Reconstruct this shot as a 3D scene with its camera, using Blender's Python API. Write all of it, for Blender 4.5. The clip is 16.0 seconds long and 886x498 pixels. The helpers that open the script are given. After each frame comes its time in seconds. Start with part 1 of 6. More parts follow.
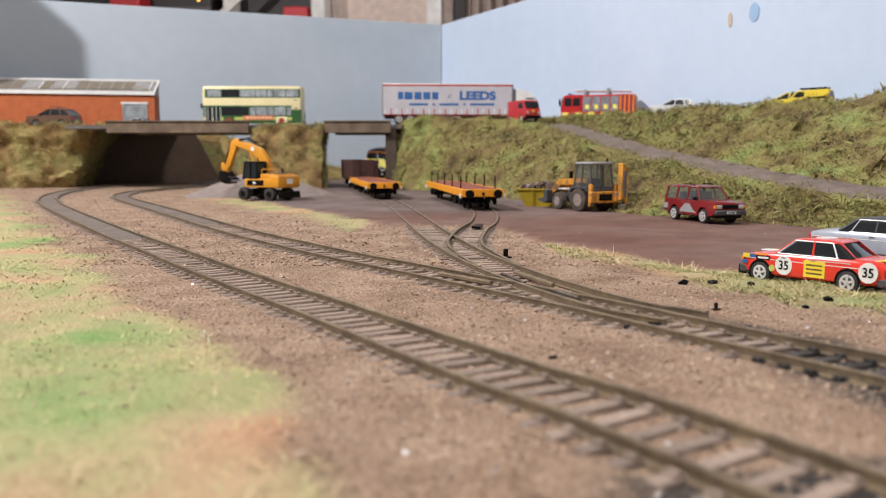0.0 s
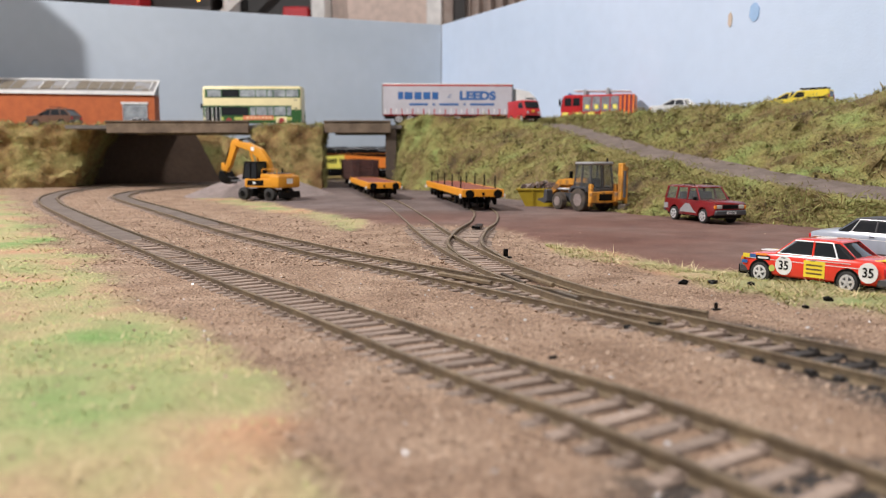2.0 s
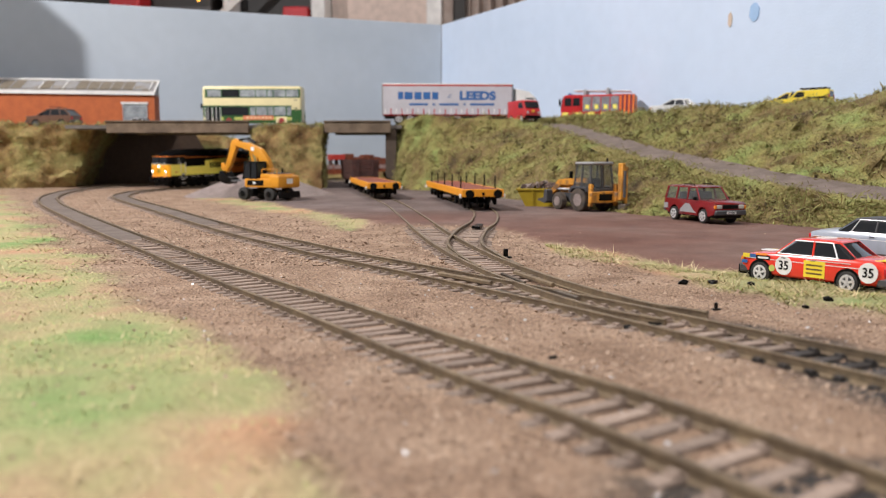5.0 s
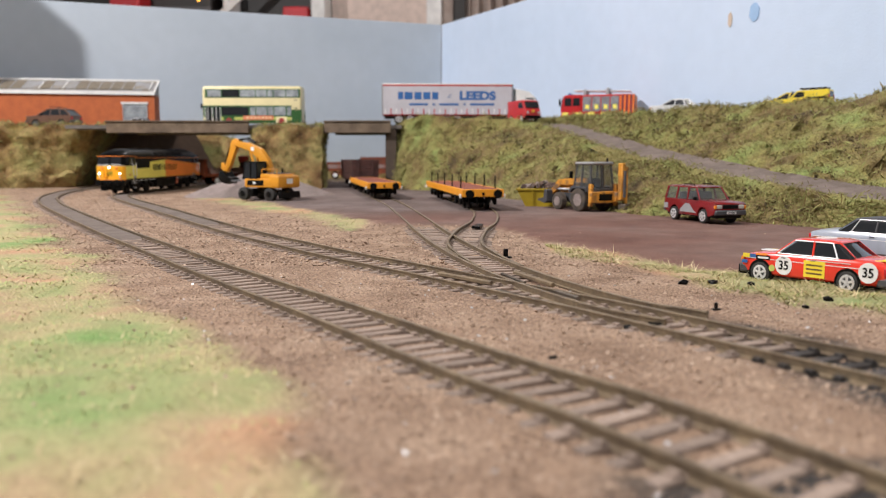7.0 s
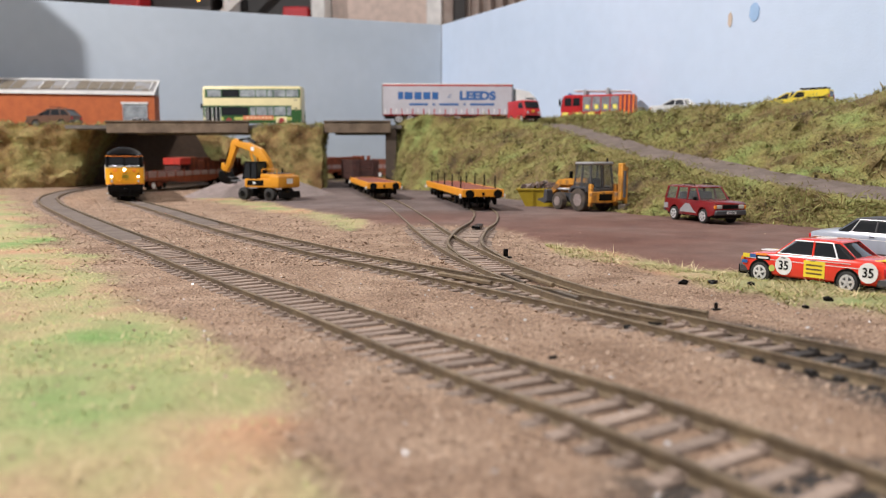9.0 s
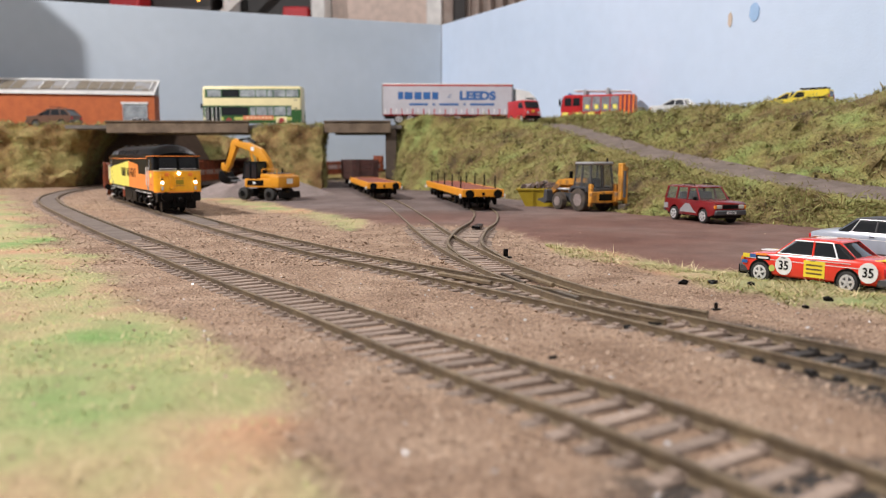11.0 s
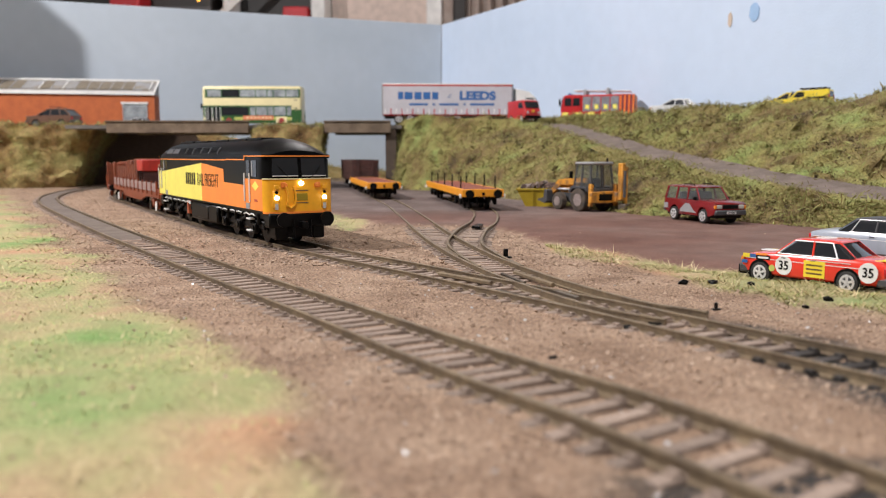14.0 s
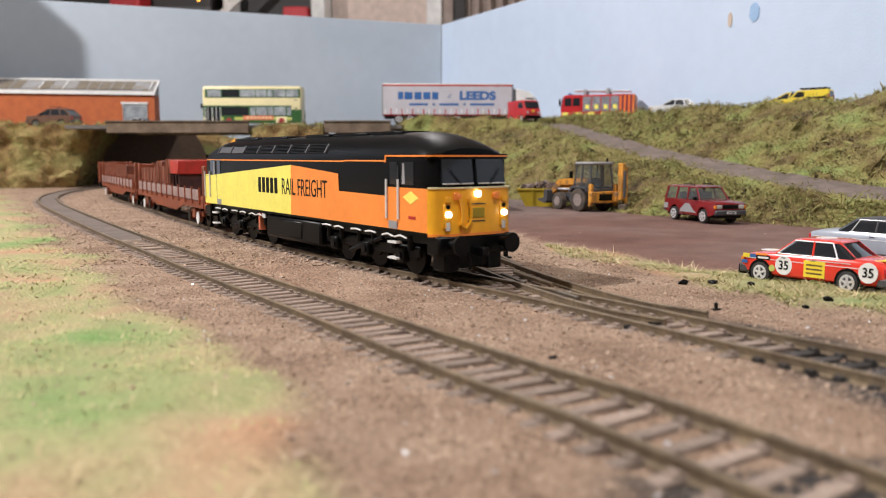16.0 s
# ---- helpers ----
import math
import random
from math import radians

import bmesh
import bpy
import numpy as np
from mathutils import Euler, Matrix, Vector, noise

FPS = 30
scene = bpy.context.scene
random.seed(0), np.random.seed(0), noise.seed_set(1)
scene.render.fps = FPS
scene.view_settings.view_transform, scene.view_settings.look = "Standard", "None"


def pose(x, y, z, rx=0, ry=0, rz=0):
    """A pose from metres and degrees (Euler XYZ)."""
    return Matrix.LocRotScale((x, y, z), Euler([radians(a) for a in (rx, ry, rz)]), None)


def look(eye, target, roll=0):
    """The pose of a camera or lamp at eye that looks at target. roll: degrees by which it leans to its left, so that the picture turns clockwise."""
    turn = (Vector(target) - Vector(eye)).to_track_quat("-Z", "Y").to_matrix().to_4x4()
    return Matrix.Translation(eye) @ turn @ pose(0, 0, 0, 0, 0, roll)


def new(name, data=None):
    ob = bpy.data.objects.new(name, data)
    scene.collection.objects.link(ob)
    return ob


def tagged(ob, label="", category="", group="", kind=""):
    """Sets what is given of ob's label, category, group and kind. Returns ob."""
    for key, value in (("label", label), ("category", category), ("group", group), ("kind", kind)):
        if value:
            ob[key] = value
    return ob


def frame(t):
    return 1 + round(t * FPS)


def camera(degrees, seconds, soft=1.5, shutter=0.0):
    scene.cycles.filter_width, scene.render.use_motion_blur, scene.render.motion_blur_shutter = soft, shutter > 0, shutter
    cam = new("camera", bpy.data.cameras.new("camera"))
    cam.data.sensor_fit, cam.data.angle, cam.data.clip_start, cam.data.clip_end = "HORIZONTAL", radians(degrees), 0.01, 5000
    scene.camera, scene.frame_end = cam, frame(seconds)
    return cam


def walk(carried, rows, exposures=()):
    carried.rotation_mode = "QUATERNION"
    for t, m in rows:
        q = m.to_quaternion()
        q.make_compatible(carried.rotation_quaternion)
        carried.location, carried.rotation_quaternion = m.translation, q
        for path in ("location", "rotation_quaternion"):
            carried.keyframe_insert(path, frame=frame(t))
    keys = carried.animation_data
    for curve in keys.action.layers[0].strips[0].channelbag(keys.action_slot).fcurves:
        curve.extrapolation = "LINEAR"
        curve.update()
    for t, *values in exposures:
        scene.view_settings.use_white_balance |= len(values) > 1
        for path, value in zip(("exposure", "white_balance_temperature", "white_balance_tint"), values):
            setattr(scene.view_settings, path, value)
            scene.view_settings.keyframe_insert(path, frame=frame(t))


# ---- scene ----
# A model railway in 1:76: lengths below are in scale metres, K turns them into real ones.
K = 1 / 76

# ---- camera ----
cam = camera(58.5, 16.0, soft=1.0, shutter=0.3)
EYE = pose(0, 0, 3.3 * K, 90 - 6.68, 0, 0)
walk(cam, [(0.0, EYE), (16.0, EYE)])
cam.data.dof.use_dof = True
cam.data.dof.focus_distance = 27 * K
cam.data.dof.aperture_fstop = 20

# ---- light: an unseen key lamp and two added fill lamps ----
world = bpy.data.worlds.new("world")
world.use_nodes = True
scene.world = world
world.node_tree.nodes["Background"].inputs[0].default_value = (0.9, 0.95, 1, 1)
world.node_tree.nodes["Background"].inputs[1].default_value = 0.05


def area_lamp(name, x, y, z, tx, ty, tz, size, watts, color):
    data = bpy.data.lights.new(name, "AREA")
    data.shape, data.size, data.energy, data.color = "DISK", size * K, watts, color
    ob = new(name, data)
    ob.matrix_world = look((x * K, y * K, z * K), (tx * K, ty * K, tz * K))
    return ob


# Unseen key lamp at upper left, placed by how the shadows fall.
area_lamp("unseen_room_light", -95, 20, 96, 0, 75, 0, 3, 38, (1, 0.957, 0.955))
# Added front fill; no such lamp is known in the room.
area_lamp("unseen_room_light", 5, -40, 110, 0, 50, 0, 22, 17, (1, 0.957, 0.965))
# Added lamp that brightens the room wall behind the boards.
area_lamp("unseen_room_light", -10, 195, 119, -10, 205, 0, 30, 9, (1, 0.957, 0.955))


# ---- materials ----
def material(name, color, rough=0.6, metal=0.0, color2=None, scale=300.0, detail=4.0, bump=0.0, bump_scale=None,
             lo=0.35, hi=0.65, spread=0.0, coat=0.0, fine=0.12, gloss=0.5):
    """Two-scale procedural surface: blotches between two colours, fine grain, relief."""
    m = bpy.data.materials.new(name)
    m.use_nodes = True
    nt = m.node_tree
    n, ln = nt.nodes, nt.links
    b = n["Principled BSDF"]
    b.inputs["Roughness"].default_value = rough
    b.inputs["Metallic"].default_value = metal
    b.inputs["Coat Weight"].default_value = coat
    b.inputs["Specular IOR Level"].default_value = gloss
    co = n.new("ShaderNodeTexCoord")
    n1 = n.new("ShaderNodeTexNoise")
    n1.inputs["Scale"].default_value = scale
    n1.inputs["Detail"].default_value = detail
    ln.new(co.outputs["Object"], n1.inputs["Vector"])
    ramp = n.new("ShaderNodeValToRGB")
    c2 = color2 or tuple(c * 0.8 for c in color)
    ramp.color_ramp.elements[0].position, ramp.color_ramp.elements[1].position = lo, hi
    ramp.color_ramp.elements[0].color = (*c2, 1)
    ramp.color_ramp.elements[1].color = (*color, 1)
    ln.new(n1.outputs["Fac"], ramp.inputs["Fac"])
    n2 = n.new("ShaderNodeTexNoise")
    n2.inputs["Scale"].default_value = scale * 7
    n2.inputs["Detail"].default_value = 2
    ln.new(co.outputs["Object"], n2.inputs["Vector"])
    mr = n.new("ShaderNodeMapRange")
    mr.inputs["To Min"].default_value, mr.inputs["To Max"].default_value = 1 - fine, 1 + fine
    mr.inputs["From Min"].default_value, mr.inputs["From Max"].default_value = 0.3, 0.7
    ln.new(n2.outputs["Fac"], mr.inputs["Value"])
    hsv = n.new("ShaderNodeHueSaturation")
    ln.new(ramp.outputs["Color"], hsv.inputs["Color"])
    ln.new(mr.outputs["Result"], hsv.inputs["Value"])
    out = hsv
    if spread:
        oi = n.new("ShaderNodeObjectInfo")
        m2 = n.new("ShaderNodeMapRange")
        m2.inputs["To Min"].default_value, m2.inputs["To Max"].default_value = 1 - spread, 1 + spread
        ln.new(oi.outputs["Random"], m2.inputs["Value"])
        h2 = n.new("ShaderNodeHueSaturation")
        ln.new(hsv.outputs["Color"], h2.inputs["Color"])
        ln.new(m2.outputs["Result"], h2.inputs["Value"])
        out = h2
    ln.new(out.outputs["Color"], b.inputs["Base Color"])
    if bump:
        bp = n.new("ShaderNodeBump")
        bp.inputs["Strength"].default_value = 1.0
        bp.inputs["Distance"].default_value = bump * K
        nb = n1
        if bump_scale:
            nb = n.new("ShaderNodeTexNoise")
            nb.inputs["Scale"].default_value = bump_scale
            nb.inputs["Detail"].default_value = 5
            ln.new(co.outputs["Object"], nb.inputs["Vector"])
        ln.new(nb.outputs["Fac"], bp.inputs["Height"])
        ln.new(bp.outputs["Normal"], b.inputs["Normal"])
    return m


def glow(name, color, strength):
    m = bpy.data.materials.new(name)
    m.use_nodes = True
    b = m.node_tree.nodes["Principled BSDF"]
    b.inputs["Base Color"].default_value = (*color, 1)
    b.inputs["Emission Color"].default_value = (*color, 1)
    b.inputs["Emission Strength"].default_value = strength
    return m


def paint(name, color, rough=0.38, coat=0.0, dirt=0.12):
    return material(name, color, rough, 0, tuple(c * (1 - dirt) for c in color), 60, 5, 0, None, 0.3, 0.7, 0, coat, 0.04)


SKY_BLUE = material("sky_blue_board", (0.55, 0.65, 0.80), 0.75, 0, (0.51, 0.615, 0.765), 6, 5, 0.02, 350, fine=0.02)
# Greyer than SKY_BLUE, and darkened in place of the rear board's weaker light.
GREY_BLUE_DIM = material("dimmed_grey_blue_board", (0.44, 0.50, 0.565), 0.75, 0, (0.405, 0.465, 0.53), 6, 5, 0.02, 350, fine=0.02)
RAIL = material("rail_steel", (0.23, 0.175, 0.11), 0.5, 0.25, (0.15, 0.112, 0.075), 90, 5, fine=0.2)
RAIL_TOP = material("rail_head", (0.26, 0.23, 0.19), 0.38, 0.8, (0.14, 0.11, 0.085), 60, 4)
SLEEPER = material("sleeper_plastic", (0.33, 0.255, 0.205), 0.85, 0, (0.21, 0.16, 0.13), 260, 6, 0.03, 900, lo=0.3, hi=0.7, spread=0.22)
OILY = material("oily_sleeper", (0.06, 0.052, 0.048), 0.6, 0, (0.02, 0.019, 0.018), 260, 6, 0.03, 900, spread=0.3)
INFILL = material("track_infill_card", (0.175, 0.142, 0.12), 0.85, 0, (0.125, 0.098, 0.082), 60, 6, 0.02, 900)
CONCRETE = material("girder_paint", (0.20, 0.16, 0.09), 0.8, 0, (0.11, 0.085, 0.05), 60, 6, 0.03, 500)
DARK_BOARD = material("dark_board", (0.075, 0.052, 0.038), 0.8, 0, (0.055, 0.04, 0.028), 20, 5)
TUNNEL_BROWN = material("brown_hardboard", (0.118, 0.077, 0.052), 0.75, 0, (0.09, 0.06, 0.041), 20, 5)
ROAD = material("road_card", (0.17, 0.15, 0.135), 0.85, 0, (0.11, 0.10, 0.09), 50, 6, 0.03, 1200)
LANE = material("lane_grit", (0.21, 0.165, 0.14), 0.9, 0, (0.14, 0.108, 0.088), 70, 6, 0.03, 1200)
BLACK = material("black_plastic", (0.004, 0.004, 0.0045), 0.4, 0, (0.003, 0.003, 0.003), 200, 3, gloss=0.16)
ROOF_BLACK = material("black_roof_paint", (0.004, 0.004, 0.0045), 0.34, 0, (0.003, 0.003, 0.003), 60, 4, fine=0.08, gloss=0.12)
RUBBER = material("rubber", (0.02, 0.02, 0.02), 0.75, 0, (0.03, 0.027, 0.024), 300, 3)
MUD_TYRE = material("muddy_tyre", (0.10, 0.075, 0.055), 0.85, 0, (0.04, 0.035, 0.03), 250, 4)
WHITE = paint("white_paint", (0.78, 0.78, 0.76), 0.4)
CREAM = paint("cream_paint", (0.80, 0.72, 0.42), 0.35)
GREEN = paint("dark_green_paint", (0.035, 0.11, 0.035), 0.3)
LIME = paint("lime_paint", (0.5, 0.55, 0.14), 0.3)
RED = paint("red_paint", (0.52, 0.025, 0.03), 0.3)
MAROON = paint("maroon_paint", (0.20, 0.014, 0.017), 0.25, 0.3)
RALLY_RED = paint("rally_red_paint", (0.78, 0.05, 0.03), 0.22, 0.5)
ORANGE = paint("orange_paint", (1.0, 0.30, 0.05), 0.42)
YELLOW = paint("yellow_paint", (0.86, 0.66, 0.05), 0.42)
LEMON = paint("lemon_paint", (0.95, 0.85, 0.16), 0.42)
WARN_YELLOW = paint("warning_yellow_paint", (1.0, 0.47, 0.02), 0.4)
DIGGER_YELLOW = paint("digger_yellow_paint", (0.70, 0.30, 0.02), 0.42, 0, 0.25)
SKIP_YELLOW = paint("skip_yellow_paint", (0.42, 0.30, 0.015), 0.5, 0, 0.35)
SILVER = material("silver_metal", (0.78, 0.78, 0.79), 0.3, 0.35, (0.6, 0.6, 0.6), 200, 3)
SHUTTER = material("roller_shutter", (0.30, 0.31, 0.34), 0.45, 0.3, (0.2, 0.2, 0.22), 200, 3)
SILVER_PAINT = paint("silver_paint", (0.36, 0.395, 0.46), 0.3, 0.3)
GREY = paint("grey_plastic", (0.32, 0.32, 0.33), 0.55)
DARK_GREY = paint("dark_grey_plastic", (0.07, 0.07, 0.075), 0.5)
BAUXITE = material("bauxite_wagon_paint", (0.27, 0.062, 0.022), 0.55, 0, (0.17, 0.04, 0.016), 120, 5)
DARK_WAGON = material("dark_wagon_planks", (0.075, 0.026, 0.02), 0.75, 0, (0.04, 0.016, 0.013), 160, 5)
LOAD_RED = material("dull_red_load", (0.50, 0.035, 0.022), 0.55, 0, (0.36, 0.03, 0.02), 160, 5)
GIRDER = material("brown_girder", (0.19, 0.14, 0.095), 0.85, 0, (0.11, 0.08, 0.055), 60, 6, 0.03, 600)
CRATE_BROWN = material("brown_load", (0.19, 0.052, 0.024), 0.7, 0, (0.12, 0.034, 0.018), 160, 5)
DECK_RED = material("wagon_deck_red", (0.28, 0.075, 0.045), 0.75, 0, (0.19, 0.05, 0.033), 150, 5)
PLANK_GREY = material("grey_planks", (0.33, 0.23, 0.21), 0.8, 0, (0.24, 0.16, 0.14), 250, 5)
WAGON_YELLOW = paint("wagon_yellow_paint", (0.90, 0.36, 0.02), 0.5, 0, 0.2)
BRICK = material("orange_brick_card", (0.46, 0.12, 0.035), 0.8, 0, (0.38, 0.095, 0.03), 90, 4)
CURTAIN_GREY = paint("trailer_curtain", (0.52, 0.51, 0.55), 0.5)
BLUE = paint("blue_paint", (0.035, 0.13, 0.36), 0.4)
PINKISH = paint("salmon_paint", (0.75, 0.22, 0.12), 0.4)
BROWN_INK = paint("brown_ink", (0.16, 0.09, 0.03), 0.5)
BRONZE = paint("bronze_car_paint", (0.15, 0.085, 0.06), 0.22, 0.5)
def clear_material():
    m = bpy.data.materials.new("clear_window_plastic")
    m.use_nodes = True
    b = m.node_tree.nodes["Principled BSDF"]
    b.inputs["Base Color"].default_value = (0.5, 0.54, 0.54, 1)
    b.inputs["Transmission Weight"].default_value = 0.9
    b.inputs["IOR"].default_value = 1.03
    b.inputs["Roughness"].default_value = 0.08
    b.inputs["Coat Weight"].default_value = 0.6
    return m


CLEAR = clear_material()
GLASS = material("dark_glass", (0.02, 0.022, 0.025), 0.06, 0, (0.02, 0.022, 0.025), 10, 1)
PALE_GLASS = material("pale_window_plastic", (0.36, 0.40, 0.42), 0.15, 0, (0.20, 0.22, 0.24), 90, 3)
LAMP_ON = glow("lit_headlight", (1, 0.97, 0.93), 5)
LAMP_OFF = material("clear_lamp", (0.75, 0.75, 0.72), 0.1, 0.4, (0.6, 0.6, 0.6), 100, 2)
AMBER = paint("amber_lens", (0.8, 0.25, 0.03), 0.2)
SKYLIGHT = material("skylight_grey", (0.30, 0.31, 0.33), 0.5, 0, (0.24, 0.21, 0.17), 60, 4)
TAN_PANE = material("tan_roof_pane", (0.20, 0.17, 0.13), 0.6, 0, (0.15, 0.125, 0.09), 120, 5)
RUBBLE = material("rubble", (0.20, 0.13, 0.10), 0.9, 0, (0.07, 0.05, 0.045), 160, 5)
GRAVEL = material("grey_sand_heap", (0.33, 0.27, 0.25), 0.95, 0, (0.26, 0.21, 0.195), 120, 6, 0.12, 1500)
WALL_BEIGE = material("beige_wall", (0.62, 0.50, 0.44), 0.85, 0, (0.58, 0.47, 0.41), 5, 4)
ROOM_WHITE = material("room_white", (0.75, 0.74, 0.72), 0.8, 0, (0.71, 0.70, 0.68), 4, 4)
CARPET = material("carpet", (0.15, 0.13, 0.12), 0.95, 0, (0.11, 0.10, 0.09), 30, 5)
DARK_WOOD = material("dark_cabinet_wood", (0.02, 0.016, 0.014), 0.5, 0, (0.012, 0.01, 0.009), 12, 5)
CLOTH = material("curtain_cloth", (0.36, 0.29, 0.25), 0.95, 0, (0.28, 0.22, 0.19), 30, 5)
RED_BOX = paint("red_box", (0.55, 0.02, 0.03), 0.5)
TIMBER = material("baseboard_timber", (0.30, 0.19, 0.10), 0.7, 0, (0.22, 0.13, 0.07), 20, 6)


# ---- mesh helpers ----
class Shape:
    """A bmesh in scale metres."""

    def __init__(self):
        self.bm = bmesh.new()

    def box(self, x0, x1, y0, y1, z0, z1, bevel=0.0, seg=1):
        v = [self.bm.verts.new((x, y, z)) for z in (z0, z1) for y in (y0, y1) for x in (x0, x1)]
        fs = [self.bm.faces.new([v[i] for i in q]) for q in
              ((0, 2, 3, 1), (4, 5, 7, 6), (0, 1, 5, 4), (2, 6, 7, 3), (0, 4, 6, 2), (1, 3, 7, 5))]
        if bevel:
            es = list({e for f in fs for e in f.edges})
            bmesh.ops.bevel(self.bm, geom=es, offset=bevel, segments=seg, affect="EDGES", profile=0.5)
        return self

    def turned(self, m, x0, x1, y0, y1, z0, z1, bevel=0.0):
        old = set(self.bm.verts)
        self.box(x0, x1, y0, y1, z0, z1, bevel)
        for w in self.bm.verts:
            if w not in old:
                w.co = m @ w.co
        return self

    def cyl(self, c, axis, r, length, seg=16, r2=None, bevel=0.0):
        """A cylinder centred at c along the axis 'x', 'y' or 'z'."""
        turn = {"x": Euler((0, math.pi / 2, 0)), "y": Euler((math.pi / 2, 0, 0)), "z": Euler((0, 0, 0))}[axis]
        m = Matrix.Translation(c) @ turn.to_matrix().to_4x4()
        g = bmesh.ops.create_cone(self.bm, cap_ends=True, segments=seg, radius1=r, radius2=r if r2 is None else r2,
                                  depth=length, matrix=m)
        if bevel:
            es = list({e for v in g["verts"] for e in v.link_edges if len(e.link_faces) == 2
                       and any(len(f.verts) > 4 for f in e.link_faces)})
            bmesh.ops.bevel(self.bm, geom=es, offset=bevel, segments=2, affect="EDGES", profile=0.5)
        return self

    def rod(self, a, b, r, seg=8):
        a, b = Vector(a), Vector(b)
        m = Matrix.Translation((a + b) / 2) @ (b - a).to_track_quat("Z", "Y").to_matrix().to_4x4()
        bmesh.ops.create_cone(self.bm, cap_ends=True, segments=seg, radius1=r, radius2=r, depth=(b - a).length, matrix=m)
        return self

    def prism(self, pts, axis, a, b, bevel=0.0):
        """A polygon pushed along an axis from a to b; pts lie in the other two axes."""
        def at(p, w):
            return {"x": (w, p[0], p[1]), "y": (p[0], w, p[1]), "z": (p[0], p[1], w)}[axis]
        lo = [self.bm.verts.new(at(p, a)) for p in pts]
        hi = [self.bm.verts.new(at(p, b)) for p in pts]
        k = len(pts)
        fs = [self.bm.faces.new(lo), self.bm.faces.new(hi[::-1])]
        fs += [self.bm.faces.new((lo[i], hi[i], hi[(i + 1) % k], lo[(i + 1) % k])) for i in range(k)]
        if bevel:
            bmesh.ops.bevel(self.bm, geom=list({e for f in fs for e in f.edges}), offset=bevel, segments=2,
                            affect="EDGES", profile=0.5)
        return self

    def loft(self, sections, close=False, caps=True):
        """Skin over closed sections, lists of 3D points of equal length."""
        rings = [[self.bm.verts.new(p) for p in s] for s in sections]
        k = len(rings[0])
        for a, b in zip(rings, rings[1:]):
            for i in range(k):
                self.bm.faces.new((a[i], a[(i + 1) % k], b[(i + 1) % k], b[i]))
        if caps:
            self.bm.faces.new(rings[0][::-1])
            self.bm.faces.new(rings[-1])
        return self

    def sheet(self, rows):
        """An open grid over rows of 3D points."""
        g = [[self.bm.verts.new(p) for p in r] for r in rows]
        for a, b in zip(g, g[1:]):
            for i in range(len(a) - 1):
                self.bm.faces.new((a[i], a[i + 1], b[i + 1], b[i]))
        return self

    def ball(self, c, r, sx=1, sy=1, sz=1, sub=2):
        m = Matrix.Translation(c) @ Matrix.Diagonal((sx, sy, sz, 1))
        bmesh.ops.create_icosphere(self.bm, subdivisions=sub, radius=r, matrix=m)
        return self


def mesh_of(shape, name, mat, smooth=False):
    bm = shape.bm
    bmesh.ops.recalc_face_normals(bm, faces=bm.faces)
    bm.transform(Matrix.Scale(K, 4))
    me = bpy.data.meshes.new(name)
    bm.to_mesh(me)
    bm.free()
    me.materials.append(mat)
    if smooth:
        me.polygons.foreach_set("use_smooth", [True] * len(me.polygons))
        me.set_sharp_from_angle(angle=radians(38))
    return me


def part(name, shape, mat, parent, label="", smooth=True):
    ob = new(name, mesh_of(shape, name, mat, smooth))
    ob.parent = parent
    if label:
        tagged(ob, label)
    return ob


def thing(name, label, category, x, y, z, turn=0, group="", kind=""):
    ob = new(name)
    ob.matrix_basis = pose(x * K, y * K, z * K, 0, 0, turn)
    return tagged(ob, label, category, group, kind)


def single(name, shape, mat, label, category, kind="", smooth=True, x=0, y=0, z=0, turn=0):
    ob = new(name, mesh_of(shape, name, mat, smooth))
    ob.matrix_basis = pose(x * K, y * K, z * K, 0, 0, turn)
    return tagged(ob, label, category, "", kind)


def words(name, text, size, mat, parent, m, squeeze=1.0, bold=0.0, label=""):
    """Flat raised lettering; m puts its lower middle into the parent's space, in scale metres."""
    cu = bpy.data.curves.new(name, "FONT")
    cu.body, cu.size, cu.align_x, cu.extrude, cu.offset = text, size * K, "CENTER", 0.006 * K, bold * K
    tmp = new(name, cu)
    me = bpy.data.meshes.new_from_object(tmp.evaluated_get(bpy.context.evaluated_depsgraph_get()))
    bpy.data.objects.remove(tmp)
    mm = m.copy()
    mm.translation = m.translation * K
    me.transform(mm @ Matrix.Diagonal((squeeze, 1, 1, 1)))
    me.materials.append(mat)
    ob = new(name, me)
    ob.parent = parent
    if label:
        tagged(ob, label)
    return ob


SIDE_Y = pose(0, 0, 0, 90, 0, 0)      # lettering that faces -y
SIDE_B = pose(0, 0, 0, 90, 0, 180)    # lettering that faces +y
SIDE_F = pose(0, 0, 0, 90, 0, 90)     # lettering that faces +x


def lettering(x, y, z, side):
    m = side.copy()
    m.translation = (x, y, z)
    return m


def lerp(a, b, t):
    return a + (b - a) * t


